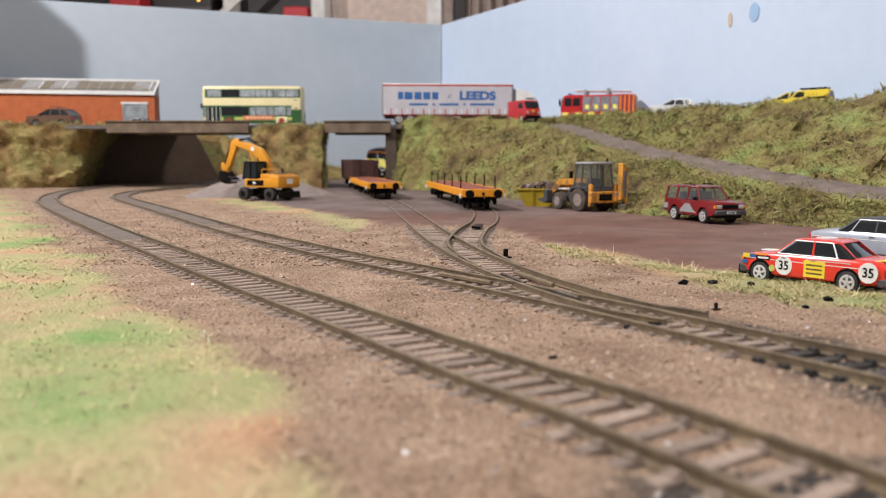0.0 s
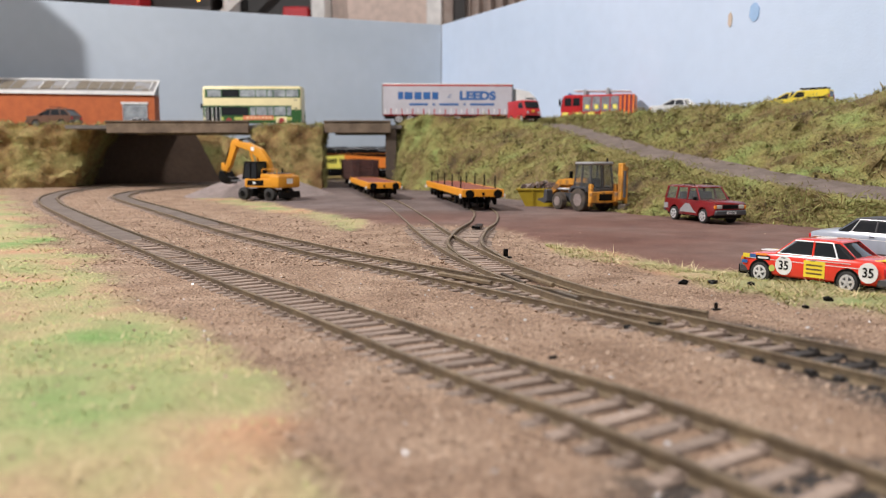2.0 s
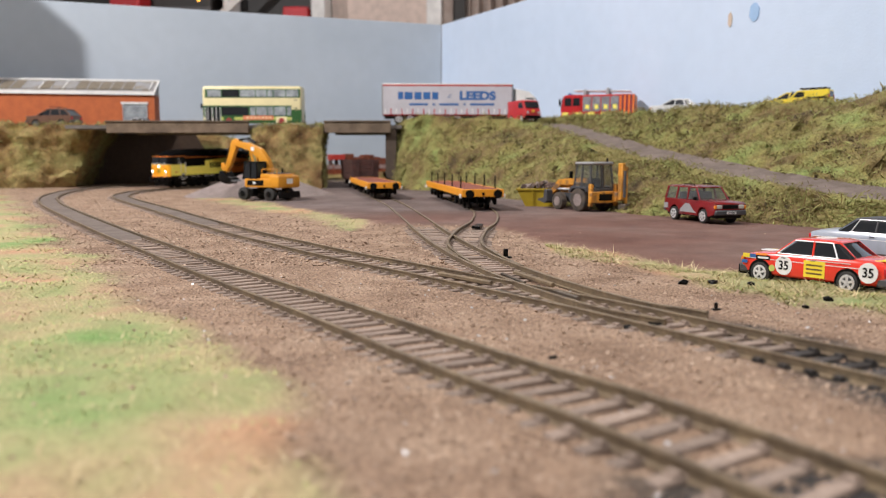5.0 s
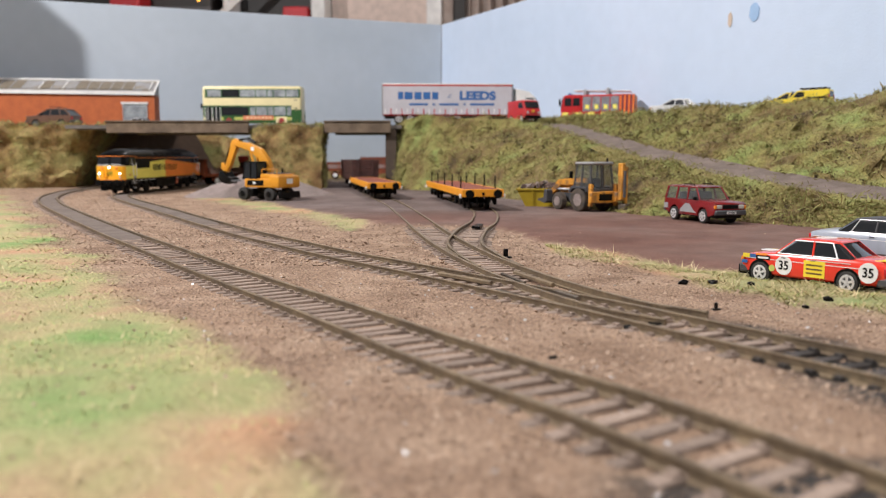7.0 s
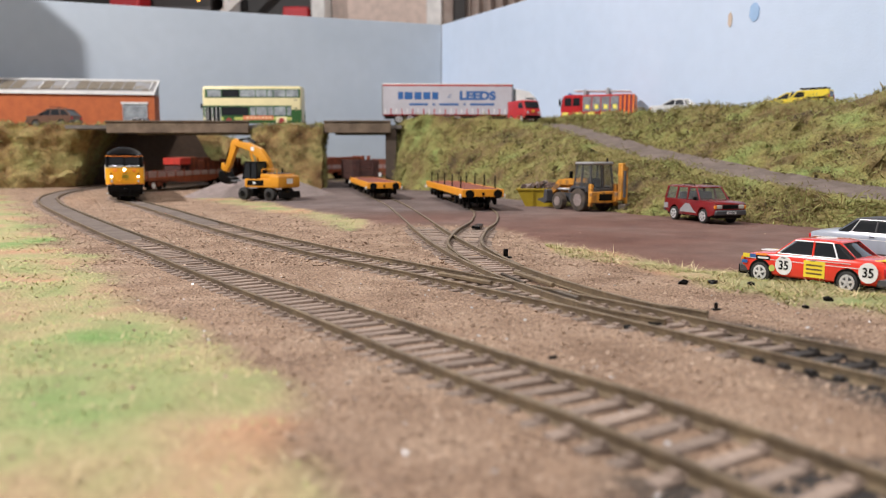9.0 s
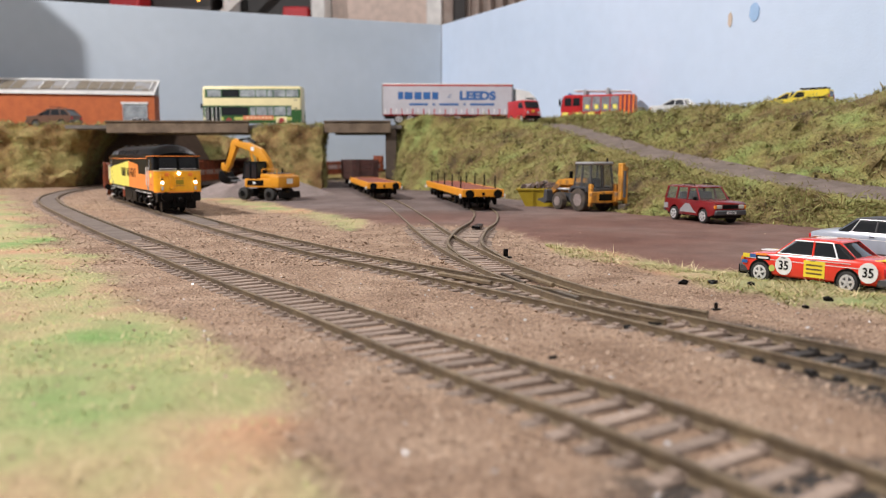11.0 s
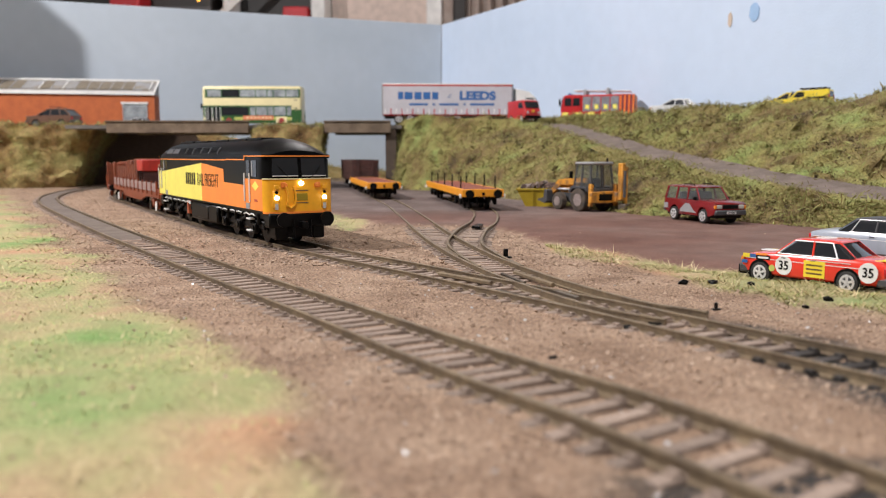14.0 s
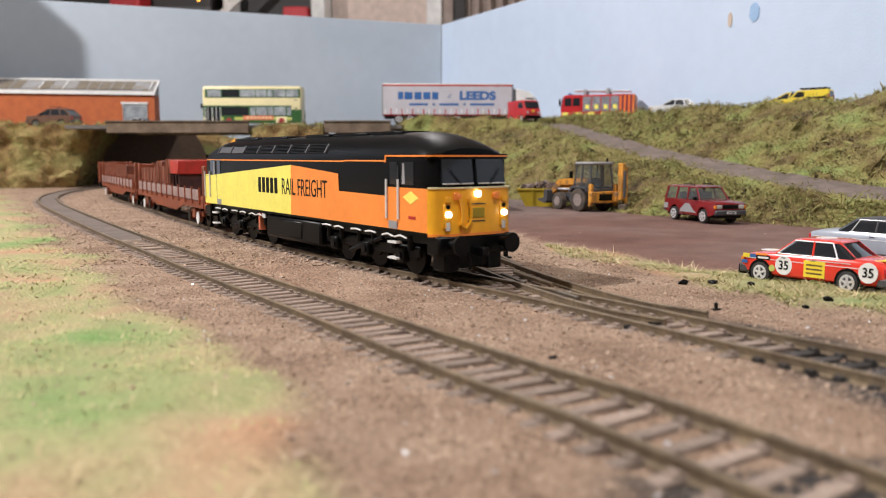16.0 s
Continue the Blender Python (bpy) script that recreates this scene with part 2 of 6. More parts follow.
def curve_points(pts, step):
    """A smooth line through pts, resampled at even steps."""
    p = [np.array(q, float) for q in pts]
    p = [2 * p[0] - p[1]] + p + [2 * p[-1] - p[-2]]
    fine_pts = []
    for i in range(1, len(p) - 2):
        for t in np.linspace(0, 1, 40, endpoint=False):
            a, b, c, d = p[i - 1:i + 3]
            fine_pts.append(0.5 * (2 * b + (c - a) * t + (2 * a - 5 * b + 4 * c - d) * t * t + (3 * b - a - 3 * c + d) * t ** 3))
    fine_pts.append(p[-2])
    f = np.array(fine_pts)
    s = np.r_[0, np.cumsum(np.linalg.norm(np.diff(f, axis=0), axis=1))]
    n = max(2, int(round(s[-1] / step)) + 1)
    q = np.linspace(0, s[-1], n)
    return np.stack([np.interp(q, s, f[:, k]) for k in range(f.shape[1])], 1)


def interp(x, xs, ys):
    return float(np.interp(x, xs, ys))


# ---- the plan of the tracks: centre lines, x, y, z ----
LINE_B = [(9.63, 4.5, 0.42), (7.65, 8.5, 0.42), (6.67, 10.5, 0.35), (5.68, 12.5, 0.26), (4.94, 14, 0.19), (4.22, 15.5, 0.13), (3.46, 17, 0.08),
          (2.3, 19, 0.02), (0.96, 21, 0), (-0.54, 23, 0), (-2.07, 25, 0), (-3.44, 26.77, 0), (-5.94, 30.47, 0), (-8.41, 34.17, 0),
          (-11.16, 38.74, 0), (-14.25, 44.01, 0), (-18.01, 50.53, 0), (-22.45, 58.03, 0), (-27.12, 66.63, 0), (-29.2, 74.2, 0), (-29.2, 80, 0),
          (-27.8, 86, 0.05), (-25.1, 91.8, 0.2), (-21.4, 97, 0.35), (-17.2, 100.8, 0.45), (-12.4, 103, 0.5), (-4, 104.3, 0.5), (8, 104.3, 0.5),
          (26, 99, 0.5)]
LINE_A = [(5.79, 3, 0.42), (4.52, 5, 0.42), (3.26, 7, 0.42), (1.99, 9, 0.42), (1.04, 10.5, 0.35), (0.17, 12, 0.28), (-0.94, 14, 0.19),
          (-2.07, 16, 0.11), (-3.27, 18, 0.05), (-4.55, 20, 0), (-5.91, 22, 0), (-7.29, 24, 0), (-10.34, 28.66, 0), (-13.82, 33.85, 0),
          (-17.72, 39.92, 0), (-22.64, 47.71, 0), (-27.78, 56.09, 0), (-32.01, 64.25, 0), (-34.9, 71.7, 0), (-37.2, 80.5, 0), (-37.6, 88, 0),
          (-35.2, 95.5, 0), (-29.6, 101.6, 0), (-21, 105.6, 0), (-10, 107.6, 0), (8, 108, 0)]
LINE_C = [(4.9, 15.6, 0.13), (3.85, 17.25, 0.07), (2.6, 20.8, 0), (1.65, 23.9, 0), (0.8, 27.5, 0), (-0.25, 33.5, 0), (-1.85, 45, 0), (-3.5, 56, 0), (-5.5, 66, 0), (-7.5, 77, 0), (-9.3, 88, 0), (-10.2, 97, 0.1)]
LINE_D = [(1.75, 23.6, 0), (1.15, 27.0, 0), (0.85, 30.6, 0), (1.35, 36, 0), (2.15, 41, 0), (2.45, 49, 0), (1.3, 60, 0), (0.1, 68, 0), (-0.4, 72, 0)]


# ---- ground ----
EDGE_X = [-40, -24, -21.5, -11.4, -3, 2.5, 4, 6.3, 7.2, 9, 14, 40]
EDGE_Y = [108, 90, 72.6, 56, 40, 39, 32, 27.5, 24.5, 23.3, 21.5, 17]
LEFT_Y = [2, 6, 8.4, 9.6, 12, 15.8, 21.2, 31.8, 62.8, 90]
LEFT_X = [0.4, -0.7, -1.4, -1.9, -3.2, -5.6, -9, -15.6, -35.2, -52]


NEAR_B = curve_points(LINE_B, 0.4)[:40, :2]


def nz(x, y, s, seed=0.0):
    return noise.noise(Vector((x * s + seed, y * s - seed, seed * 0.7)))


def zones(x, y):
    """Shares of grass, yard and soot, 0 to 1."""
    e = y - interp(x, EDGE_X, EDGE_Y)
    wob = 1.2 * nz(x, y, 0.35, 3) + 0.6 * nz(x, y, 1.1, 9)
    wob *= min(1, y / 40 + 0.25)
    yard = min(1, max(0, (e + wob) / 0.8 + 0.5))
    g = interp(y, LEFT_Y, LEFT_X) - x
    grass = min(1, max(0, (g + wob * 1.3) / (0.06 * y + 0.3) + 0.5))
    strip = 0.0
    if -27 < x < -4 or x > 4:
        w = 7.0 if x < 0 else (5.2 if x < 8 else 8.0)
        u = (e + w) / w
        if 0 < u < 1.2:
            strip = min(1, max(0, 2.2 * u * (1.25 - u) * 1.6 - 0.35 + 0.9 * nz(x, y, 0.5, 5))) * (1 - yard * 0.9)
    soot = 0.0
    if x > 4.2 and y < 18:
        d = float(np.min(np.hypot(NEAR_B[:, 0] - x, NEAR_B[:, 1] - y)))
        soot = min(1, max(0, (x - 4.7) / 0.9)) * min(1, max(0, (2.0 - d + 0.5 * wob) / 0.5))
    if x > 0.8 and y < 8.2:
        soot = max(soot, min(1, max(0, (7.6 - y + 0.15 * (x - 2.4) + 0.3 * wob) / 0.25)) * min(1, max(0, (x - 1.2) / 0.8)))
    return max(grass, strip), yard, soot


TRACK_XY = np.concatenate([curve_points(LINE_A, 0.6)[:, :2], curve_points(LINE_B, 0.6)[:, :2], curve_points(LINE_C, 0.6)[:38, :2], curve_points(LINE_D, 0.6)[:24, :2]])


def ground_z(x, y):
    gr, ya, so = zones(x, y)
    rise = 0.42 * min(1, max(0, (20 - y) / 11)) ** 1.3
    z = -0.165 + rise + 0.03 * nz(x, y, 0.8) + 0.025 * nz(x, y, 3.1, 2)
    d = float(np.min(np.hypot(TRACK_XY[:, 0] - x, TRACK_XY[:, 1] - y)))
    if d < 1.15:
        z -= (0.035 + 0.03 * nz(x, y, 2.3, 5)) * min(1, (1.15 - d) / 0.3)
    z = lerp(z, -0.06 + rise + 0.02 * nz(x, y, 0.6, 4), ya)
    return z + gr * (1 - ya) * (0.06 + 0.10 * nz(x, y, 0.7, 7))


def ground_material():
    m = bpy.data.materials.new("layout_ground")
    m.use_nodes = True
    n, ln = m.node_tree.nodes, m.node_tree.links
    b = n["Principled BSDF"]
    b.inputs["Roughness"].default_value = 0.92
    co = n.new("ShaderNodeTexCoord")

    def noise_node(scale, detail=5.0):
        t = n.new("ShaderNodeTexNoise")
        t.inputs["Scale"].default_value, t.inputs["Detail"].default_value = scale, detail
        ln.new(co.outputs["Object"], t.inputs["Vector"])
        return t

    def ramp_node(src, stops):
        r = n.new("ShaderNodeValToRGB")
        while len(r.color_ramp.elements) < len(stops):
            r.color_ramp.elements.new(0.5)
        for el, (p, c) in zip(r.color_ramp.elements, stops):
            el.position, el.color = p, (*c, 1)
        ln.new(src.outputs["Fac"], r.inputs["Fac"])
        return r

    def mix(fac, a, c, kind="MIX"):
        x = n.new("ShaderNodeMix")
        x.data_type, x.blend_type = "RGBA", kind
        if isinstance(fac, float):
            x.inputs[0].default_value = fac
        else:
            ln.new(fac, x.inputs[0])
        ln.new(a, x.inputs[6])
        ln.new(c, x.inputs[7])
        return x.outputs[2]

    big, mid, grain = noise_node(9), noise_node(45), noise_node(1500, 4)
    ballast = ramp_node(mid, [(0.3, (0.225, 0.146, 0.097)), (0.5, (0.325, 0.222, 0.153)), (0.7, (0.41, 0.297, 0.213))])
    grains = ramp_node(grain, [(0.3, (0.46, 0.42, 0.39)), (0.5, (0.96, 0.95, 0.94)), (0.7, (1.42, 1.42, 1.40))])
    grass = ramp_node(noise_node(20, 9.0), [(0.34, (0.53, 0.30, 0.175)), (0.44, (0.47, 0.345, 0.20)), (0.52, (0.41, 0.375, 0.185)), (0.61, (0.30, 0.365, 0.145)), (0.73, (0.16, 0.33, 0.085))])
    yard = ramp_node(big, [(0.35, (0.15, 0.07, 0.05)), (0.5, (0.185, 0.10, 0.078)), (0.68, (0.225, 0.155, 0.13))])
    yard2 = ramp_node(mid, [(0.3, (0.8, 0.78, 0.78)), (0.65, (1.12, 1.1, 1.1))])
    soot = ramp_node(mid, [(0.3, (0.014, 0.014, 0.015)), (0.7, (0.05, 0.044, 0.04))])
    at = n.new("ShaderNodeVertexColor")
    at.layer_name = "zone"
    sep = n.new("ShaderNodeSeparateColor")
    ln.new(at.outputs["Color"], sep.inputs["Color"])
    far = ramp_node(noise_node(14), [(0.3, (0.115, 0.085, 0.075)), (0.5, (0.16, 0.122, 0.112)), (0.7, (0.22, 0.18, 0.168))])
    y = mix(at.outputs["Alpha"], yard.outputs["Color"], far.outputs["Color"])
    y = mix(1.0, y, yard2.outputs["Color"], "MULTIPLY")
    bal = mix(1.0, ballast.outputs["Color"], grains.outputs["Color"], "MULTIPLY")
    c = mix(sep.outputs["Red"], bal, grass.outputs["Color"])
    c = mix(sep.outputs["Green"], c, y)
    c = mix(sep.outputs["Blue"], c, soot.outputs["Color"])
    c = mix(0.55, c, mix(1.0, c, grains.outputs["Color"], "MULTIPLY"))
    ln.new(c, b.inputs["Base Color"])
    bp = n.new("ShaderNodeBump")
    bp.inputs["Distance"].default_value = 0.07 * K
    bp.inputs["Strength"].default_value = 0.9
    ln.new(grain.outputs["Fac"], bp.inputs["Height"])
    ln.new(bp.outputs["Normal"], b.inputs["Normal"])
    return m


def build_ground():
    ys = np.concatenate([np.linspace(-12, 3, 12, endpoint=False), np.linspace(3, 30, 150, endpoint=False), np.linspace(30, 132, 200)])
    us = np.linspace(-1, 1, 190)
    verts, cols, faces = [], [], []
    for y in ys:
        half = 14 + 0.68 * max(0, y)
        for u in us:
            x = u * half
            verts.append((x * K, y * K, ground_z(x, y) * K))
            cols.append((*zones(x, y), min(1, max(0, (y - 40 - 0.9 * max(0, x - 4) + 5 * nz(x, y, 0.15, 6)) / 14))))
    w = len(us)
    for j in range(len(ys) - 1):
        for i in range(w - 1):
            a = j * w + i
            faces.append((a, a + 1, a + w + 1, a + w))
    me = bpy.data.meshes.new("ground")
    me.from_pydata(verts, [], faces)
    at = me.color_attributes.new("zone", "FLOAT_COLOR", "POINT")
    at.data.foreach_set("color", np.array(cols, "f").ravel())
    me.polygons.foreach_set("use_smooth", [True] * len(me.polygons))
    me.materials.append(ground_material())
    tagged(new("ground", me), "sandy ballast ground with grass patches and a brown yard", "ground", "", "structure")
    s = Shape()
    s.box(-110, 110, -14, 145, -70, -0.75)
    single("baseboard", s, TIMBER, "plain timber-sided base that carries the model railway", "baseboard", "structure")


build_ground()


# ---- backboards and room ----
def wall_between(name, a, b, z0, z1, thick, mat, label, category="wall"):
    d = Vector((b[0] - a[0], b[1] - a[1]))
    s = Shape()
    s.box(0, d.length, 0, thick, z0, z1, 0.08)
    return single(name, s, mat, label, category, "structure", False, a[0], a[1], 0, math.degrees(math.atan2(d.y, d.x)))


CORNER = (-0.2, 126.0)
wall_between("backdrop_rear", (-95, 126 - 0.372 * 95), CORNER, -0.8, 23.6, 0.8, GREY_BLUE_DIM, "pale grey-blue rear backscene board, its colour dimmed for weaker light", "backscene")
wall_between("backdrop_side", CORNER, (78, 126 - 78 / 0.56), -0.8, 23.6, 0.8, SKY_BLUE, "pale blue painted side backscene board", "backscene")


def build_room():
    r = 210
    for nm, a, b in (("wall_north", (r, 250), (-r, 250)), ("wall_south", (-r, -170), (r, -170)),
                     ("wall_east", (r, -170), (r, 250)), ("wall_west", (-r, 250), (-r, -170))):
        wall_between(nm, b, a, -70, 122, 4, WALL_BEIGE if nm == "wall_north" else ROOM_WHITE, "plain painted room wall")
    single("floor", Shape().box(-r - 4, r + 4, -174, 254, -74, -70), CARPET, "dark carpeted room floor", "floor", "structure")
    single("ceiling", Shape().box(-r - 4, r + 4, -174, 254, 122, 126), ROOM_WHITE, "white plain ceiling above the layout", "ceiling", "structure")


build_room()


# ---- tracks ----
def side_of(line):
    t = np.gradient(line[:, :2], axis=0)
    t /= np.linalg.norm(t, axis=1)[:, None]
    return np.stack([-t[:, 1], t[:, 0]], 1)


GAUGE = 0.655


def rail_shape(line, off, z0=0.0):
    """A flat-bottomed rail swept beside a centre line."""
    n = side_of(line)
    prof = [(-0.085, -0.19), (0.085, -0.19), (0.085, -0.17), (0.03, -0.15), (0.03, -0.05), (0.05, -0.035), (0.05, -0.006), (0.035, 0),
            (-0.035, 0), (-0.05, -0.006), (-0.05, -0.035), (-0.03, -0.05), (-0.03, -0.15), (-0.085, -0.17)]
    rings = []
    for p, q in zip(line, n):
        c = p[:2] + q * off
        rings.append([(c[0] + q[0] * a, c[1] + q[1] * a, p[2] + z0 + b) for a, b in prof])
    return Shape().loft(rings)


def sleeper_mesh(mat, length=2.15):
    s = Shape()
    s.box(-length / 2, length / 2, -0.105, 0.105, -0.40, -0.135, 0.02)
    for x in (-GAUGE - 0.13, -GAUGE + 0.13, GAUGE - 0.13, GAUGE + 0.13):
        s.box(x - 0.05, x + 0.05, -0.07, 0.07, -0.15, -0.095)
    return mesh_of(s, "sleeper", mat)


SLEEPER_MESHES = (sleeper_mesh(SLEEPER), sleeper_mesh(OILY, 1.6))


def build_track(name, pts, label, z0=0.0, sleepers=True, y_lo=-99, y_hi=999, pitch=0.5):
    line = curve_points(pts, 0.5)
    top = thing(name, label, "railway track", 0, 0, 0, 0, "", "structure")
    for off in (-GAUGE, GAUGE):
        part("rail", rail_shape(line, off, z0), RAIL, top)
    if sleepers:
        sl = curve_points(pts, pitch)
        n = side_of(sl)
        for p, q in zip(sl, n):
            if y_lo < p[1] < y_hi:
                ob = new("sleeper", SLEEPER_MESHES[1] if p[0] > 5.6 and p[1] < 15 and name == "track_inner" else SLEEPER_MESHES[0])
                ob.parent = top
                ob.matrix_basis = pose(p[0] * K, p[1] * K, (p[2] + random.uniform(-0.03, 0.008)) * K, 0, 0,
                                       math.degrees(math.atan2(q[1], q[0])) + random.uniform(-2.4, 2.4))
    return top


build_track("track_outer", LINE_A, "weathered single railway track on brown sleepers in sandy ballast", 0.0, True, -9, 92)
build_track("track_inner", LINE_B, "weathered railway track that carries the train round the curve", 0.0, True, -9, 93)
build_track("track_siding_west", LINE_C, "siding track sunk into the yard surface", 0.012, True, 22, 41)
build_track("track_siding_east", LINE_D, "curved siding track with a turnout and sunken rails", 0.024, True, 28, 42)


def track_infill(pts, y_lo, y_hi, label):
    """A worn card strip that fills the bed between the rails."""
    line = np.array([p for p in curve_points(pts, 0.5) if y_lo < p[1] < y_hi])
    line[0, 2] -= 0.11
    n = side_of(line)
    rows = []
    for off, z in ((-0.54, -0.2), (-0.54, -0.075), (-0.2, -0.065), (0.2, -0.065), (0.54, -0.075), (0.54, -0.2)):
        rows.append([(p[0] + q[0] * off, p[1] + q[1] * off, p[2] + z + 0.012 * nz(p[0], p[1], 1.5)) for p, q in zip(line, n)])
    single("track_infill", Shape().sheet(rows), INFILL, label, "track infill", "structure")


track_infill(LINE_A, 32.5, 96, "worn brown card strip between the rails of the outer curve")
track_infill(LINE_B, 39.5, 96, "worn brown card strip between the rails of the inner curve")


# ---- embankments ----
def grass_material(name, warm):
    m = bpy.data.materials.new(name)
    m.use_nodes = True
    n, ln = m.node_tree.nodes, m.node_tree.links
    b = n["Principled BSDF"]
    b.inputs["Roughness"].default_value = 0.95
    co = n.new("ShaderNodeTexCoord")
    out = None
    for scale, detail in ((22, 6.0), (75, 5.0), (600, 3.0)):
        t = n.new("ShaderNodeTexNoise")
        t.inputs["Scale"].default_value, t.inputs["Detail"].default_value = scale, detail
        ln.new(co.outputs["Object"], t.inputs["Vector"])
        r = n.new("ShaderNodeValToRGB")
        if scale == 22:
            stops = [(0.3, (0.07, 0.046, 0.02)), (0.41, (0.20, 0.145, 0.06)), (0.53, (0.27, 0.24, 0.085)), (0.68, (0.25, 0.31, 0.10))]
            if warm:
                stops = [(0.3, (0.13, 0.068, 0.027)), (0.42, (0.28, 0.18, 0.075)), (0.54, (0.35, 0.275, 0.115)), (0.7, (0.28, 0.30, 0.11))]
        elif scale == 75:
            stops = [(0.28, (0.40, 0.34, 0.26)), (0.42, (0.9, 0.86, 0.8)), (0.6, (1, 1, 1)), (0.75, (1.25, 1.28, 1.1))]
        else:
            stops = [(0.3, (0.6, 0.6, 0.55)), (0.5, (1, 1, 1)), (0.7, (1.3, 1.3, 1.25))]
        while len(r.color_ramp.elements) < len(stops):
            r.color_ramp.elements.new(0.5)
        for el, (p, c) in zip(r.color_ramp.elements, stops):
            el.position, el.color = p, (*c, 1)
        ln.new(t.outputs["Fac"], r.inputs["Fac"])
        if out is None:
            out = r.outputs["Color"]
        else:
            x = n.new("ShaderNodeMix")
            x.data_type, x.blend_type = "RGBA", "MULTIPLY"
            x.inputs[0].default_value = 1
            ln.new(out, x.inputs[6])
            ln.new(r.outputs["Color"], x.inputs[7])
            out = x.outputs[2]
    ln.new(out, b.inputs["Base Color"])
    bp = n.new("ShaderNodeBump")
    bp.inputs["Distance"].default_value = 0.16 * K
    bp.inputs["Strength"].default_value = 1
    ln.new(t.outputs["Fac"], bp.inputs["Height"])
    ln.new(bp.outputs["Normal"], b.inputs["Normal"])
    return m


BANK = grass_material("bank_scatter", False)
BANK_WARM = grass_material("bank_scatter_dry", True)


def leaf_material(name, lo, hi):
    m = bpy.data.materials.new(name)
    m.use_nodes = True
    n, ln = m.node_tree.nodes, m.node_tree.links
    b = n["Principled BSDF"]
    b.inputs["Roughness"].default_value = 0.9
    g = n.new("ShaderNodeNewGeometry")
    r = n.new("ShaderNodeValToRGB")
    r.color_ramp.elements[0].color, r.color_ramp.elements[1].color = (*lo, 1), (*hi, 1)
    ln.new(g.outputs["Random Per Island"], r.inputs["Fac"])
    ln.new(r.outputs["Color"], b.inputs["Base Color"])
    return m


TUFT = leaf_material("scatter_fibres", (0.18, 0.125, 0.045), (0.33, 0.34, 0.12))
TUFT_DARK = leaf_material("dark_foliage_scatter", (0.05, 0.04, 0.018), (0.15, 0.11, 0.05))
FIBRE = leaf_material("static_grass_fibres", (0.58, 0.46, 0.25), (0.40, 0.50, 0.18))
STRAW = leaf_material("straw_fibres", (0.50, 0.38, 0.20), (0.75, 0.64, 0.40))
STONE = leaf_material("ballast_chips", (0.26, 0.175, 0.12), (0.52, 0.39, 0.29))


def resample(pts, n):
    p = np.array(pts, float)
    s = np.r_[0, np.cumsum(np.linalg.norm(np.diff(p, axis=0), axis=1))]
    q = np.linspace(0, s[-1], n)
    return np.stack([np.interp(q, s, p[:, k]) for k in range(3)], 1)


def bank_rows(lines, n, m, rough):
    """Grid rows over the slope between several long lines."""
    base = [resample(l, n) for l in lines]
    rows = []
    for a, b in zip(base, base[1:]):
        last = b is base[-1]
        for j in range(m + (1 if last else 0)):
            t = j / m
            row = lerp(a, b, t).copy()
            for i in range(n):
                x, y, z = row[i]
                d = rough * (1.15 * noise.noise(Vector((x * 0.45, y * 0.45, z * 0.6))) + 0.45 * noise.noise(Vector((x * 1.3, y * 1.3, z * 1.4 + 7)))
                             + 0.22 * noise.noise(Vector((x * 3.6, y * 3.6, z * 3.6 + 3))))
                row[i] = (x + d * 0.45, y - d * 0.8, z + d * (0.6 if (j > 0 or rows) else 0.1))
            rows.append(row)
    return rows


def bank(name, lines, label, mat, n=120, m=26, rough=0.7, tufts=0, dark=0):
    rows = bank_rows(lines, n, m, rough)
    s = Shape()
    s.sheet([[tuple(p) for p in r] for r in rows])
    ob = single(name, s, mat, label, "embankment", "structure")
    g = np.array(rows)
    rng = np.random.RandomState(len(name) + n)
    scatter("grass_scatter", g, tufts * 4, rng, TUFT, 0.12, 0.36, "rough grass and flock scatter on an embankment", 3)
    scatter("long_grass", g, tufts, rng, TUFT, 0.4, 0.75, "longer rough grass fibres standing on an embankment", 3)
    scatter("scrub_scatter", g, dark, rng, TUFT_DARK, 0.08, 0.26, "dark brown scrub clumps on an embankment", 5)
    return ob


def scatter(name, g, count, rng, mat, lo, hi, label, leaves):
    """Clumps of small leaf blades spread over a grid of points."""
    if not count:
        return
    flat = 0.07 if leaves == 3 else 0.3
    verts, faces = [], []
    nr, nc = g.shape[:2]
    done = 0
    while done < count:
        j, i = rng.randint(nr), rng.randint(nc)
        p = g[j, i] + rng.uniform(-0.25, 0.25, 3)
        if leaves == 5 and noise.noise(Vector(p * 0.4)) < 0.16:
            if rng.rand() < 0.96:
                done += 0.2
                continue
        done += 1
        for _ in range(leaves):
            c = p + rng.normal(0, 0.12, 3)
            w = rng.uniform(lo, hi)
            a = rng.normal(0, 1, 3)
            a /= np.linalg.norm(a)
            b = np.cross(a, rng.normal(0, 1, 3))
            b /= np.linalg.norm(b) + 1e-6
            k = len(verts)
            verts += [tuple((c - a * w * 0.5) * K), tuple((c + b * w * flat) * K), tuple((c + a * w * 0.5) * K), tuple((c - b * w * flat) * K)]
            faces.append((k, k + 1, k + 2, k + 3))
    me = bpy.data.meshes.new(name)
    me.from_pydata(verts, [], faces)
    me.materials.append(mat)
    tagged(new(name, me), label, "grass", "", "stuff")


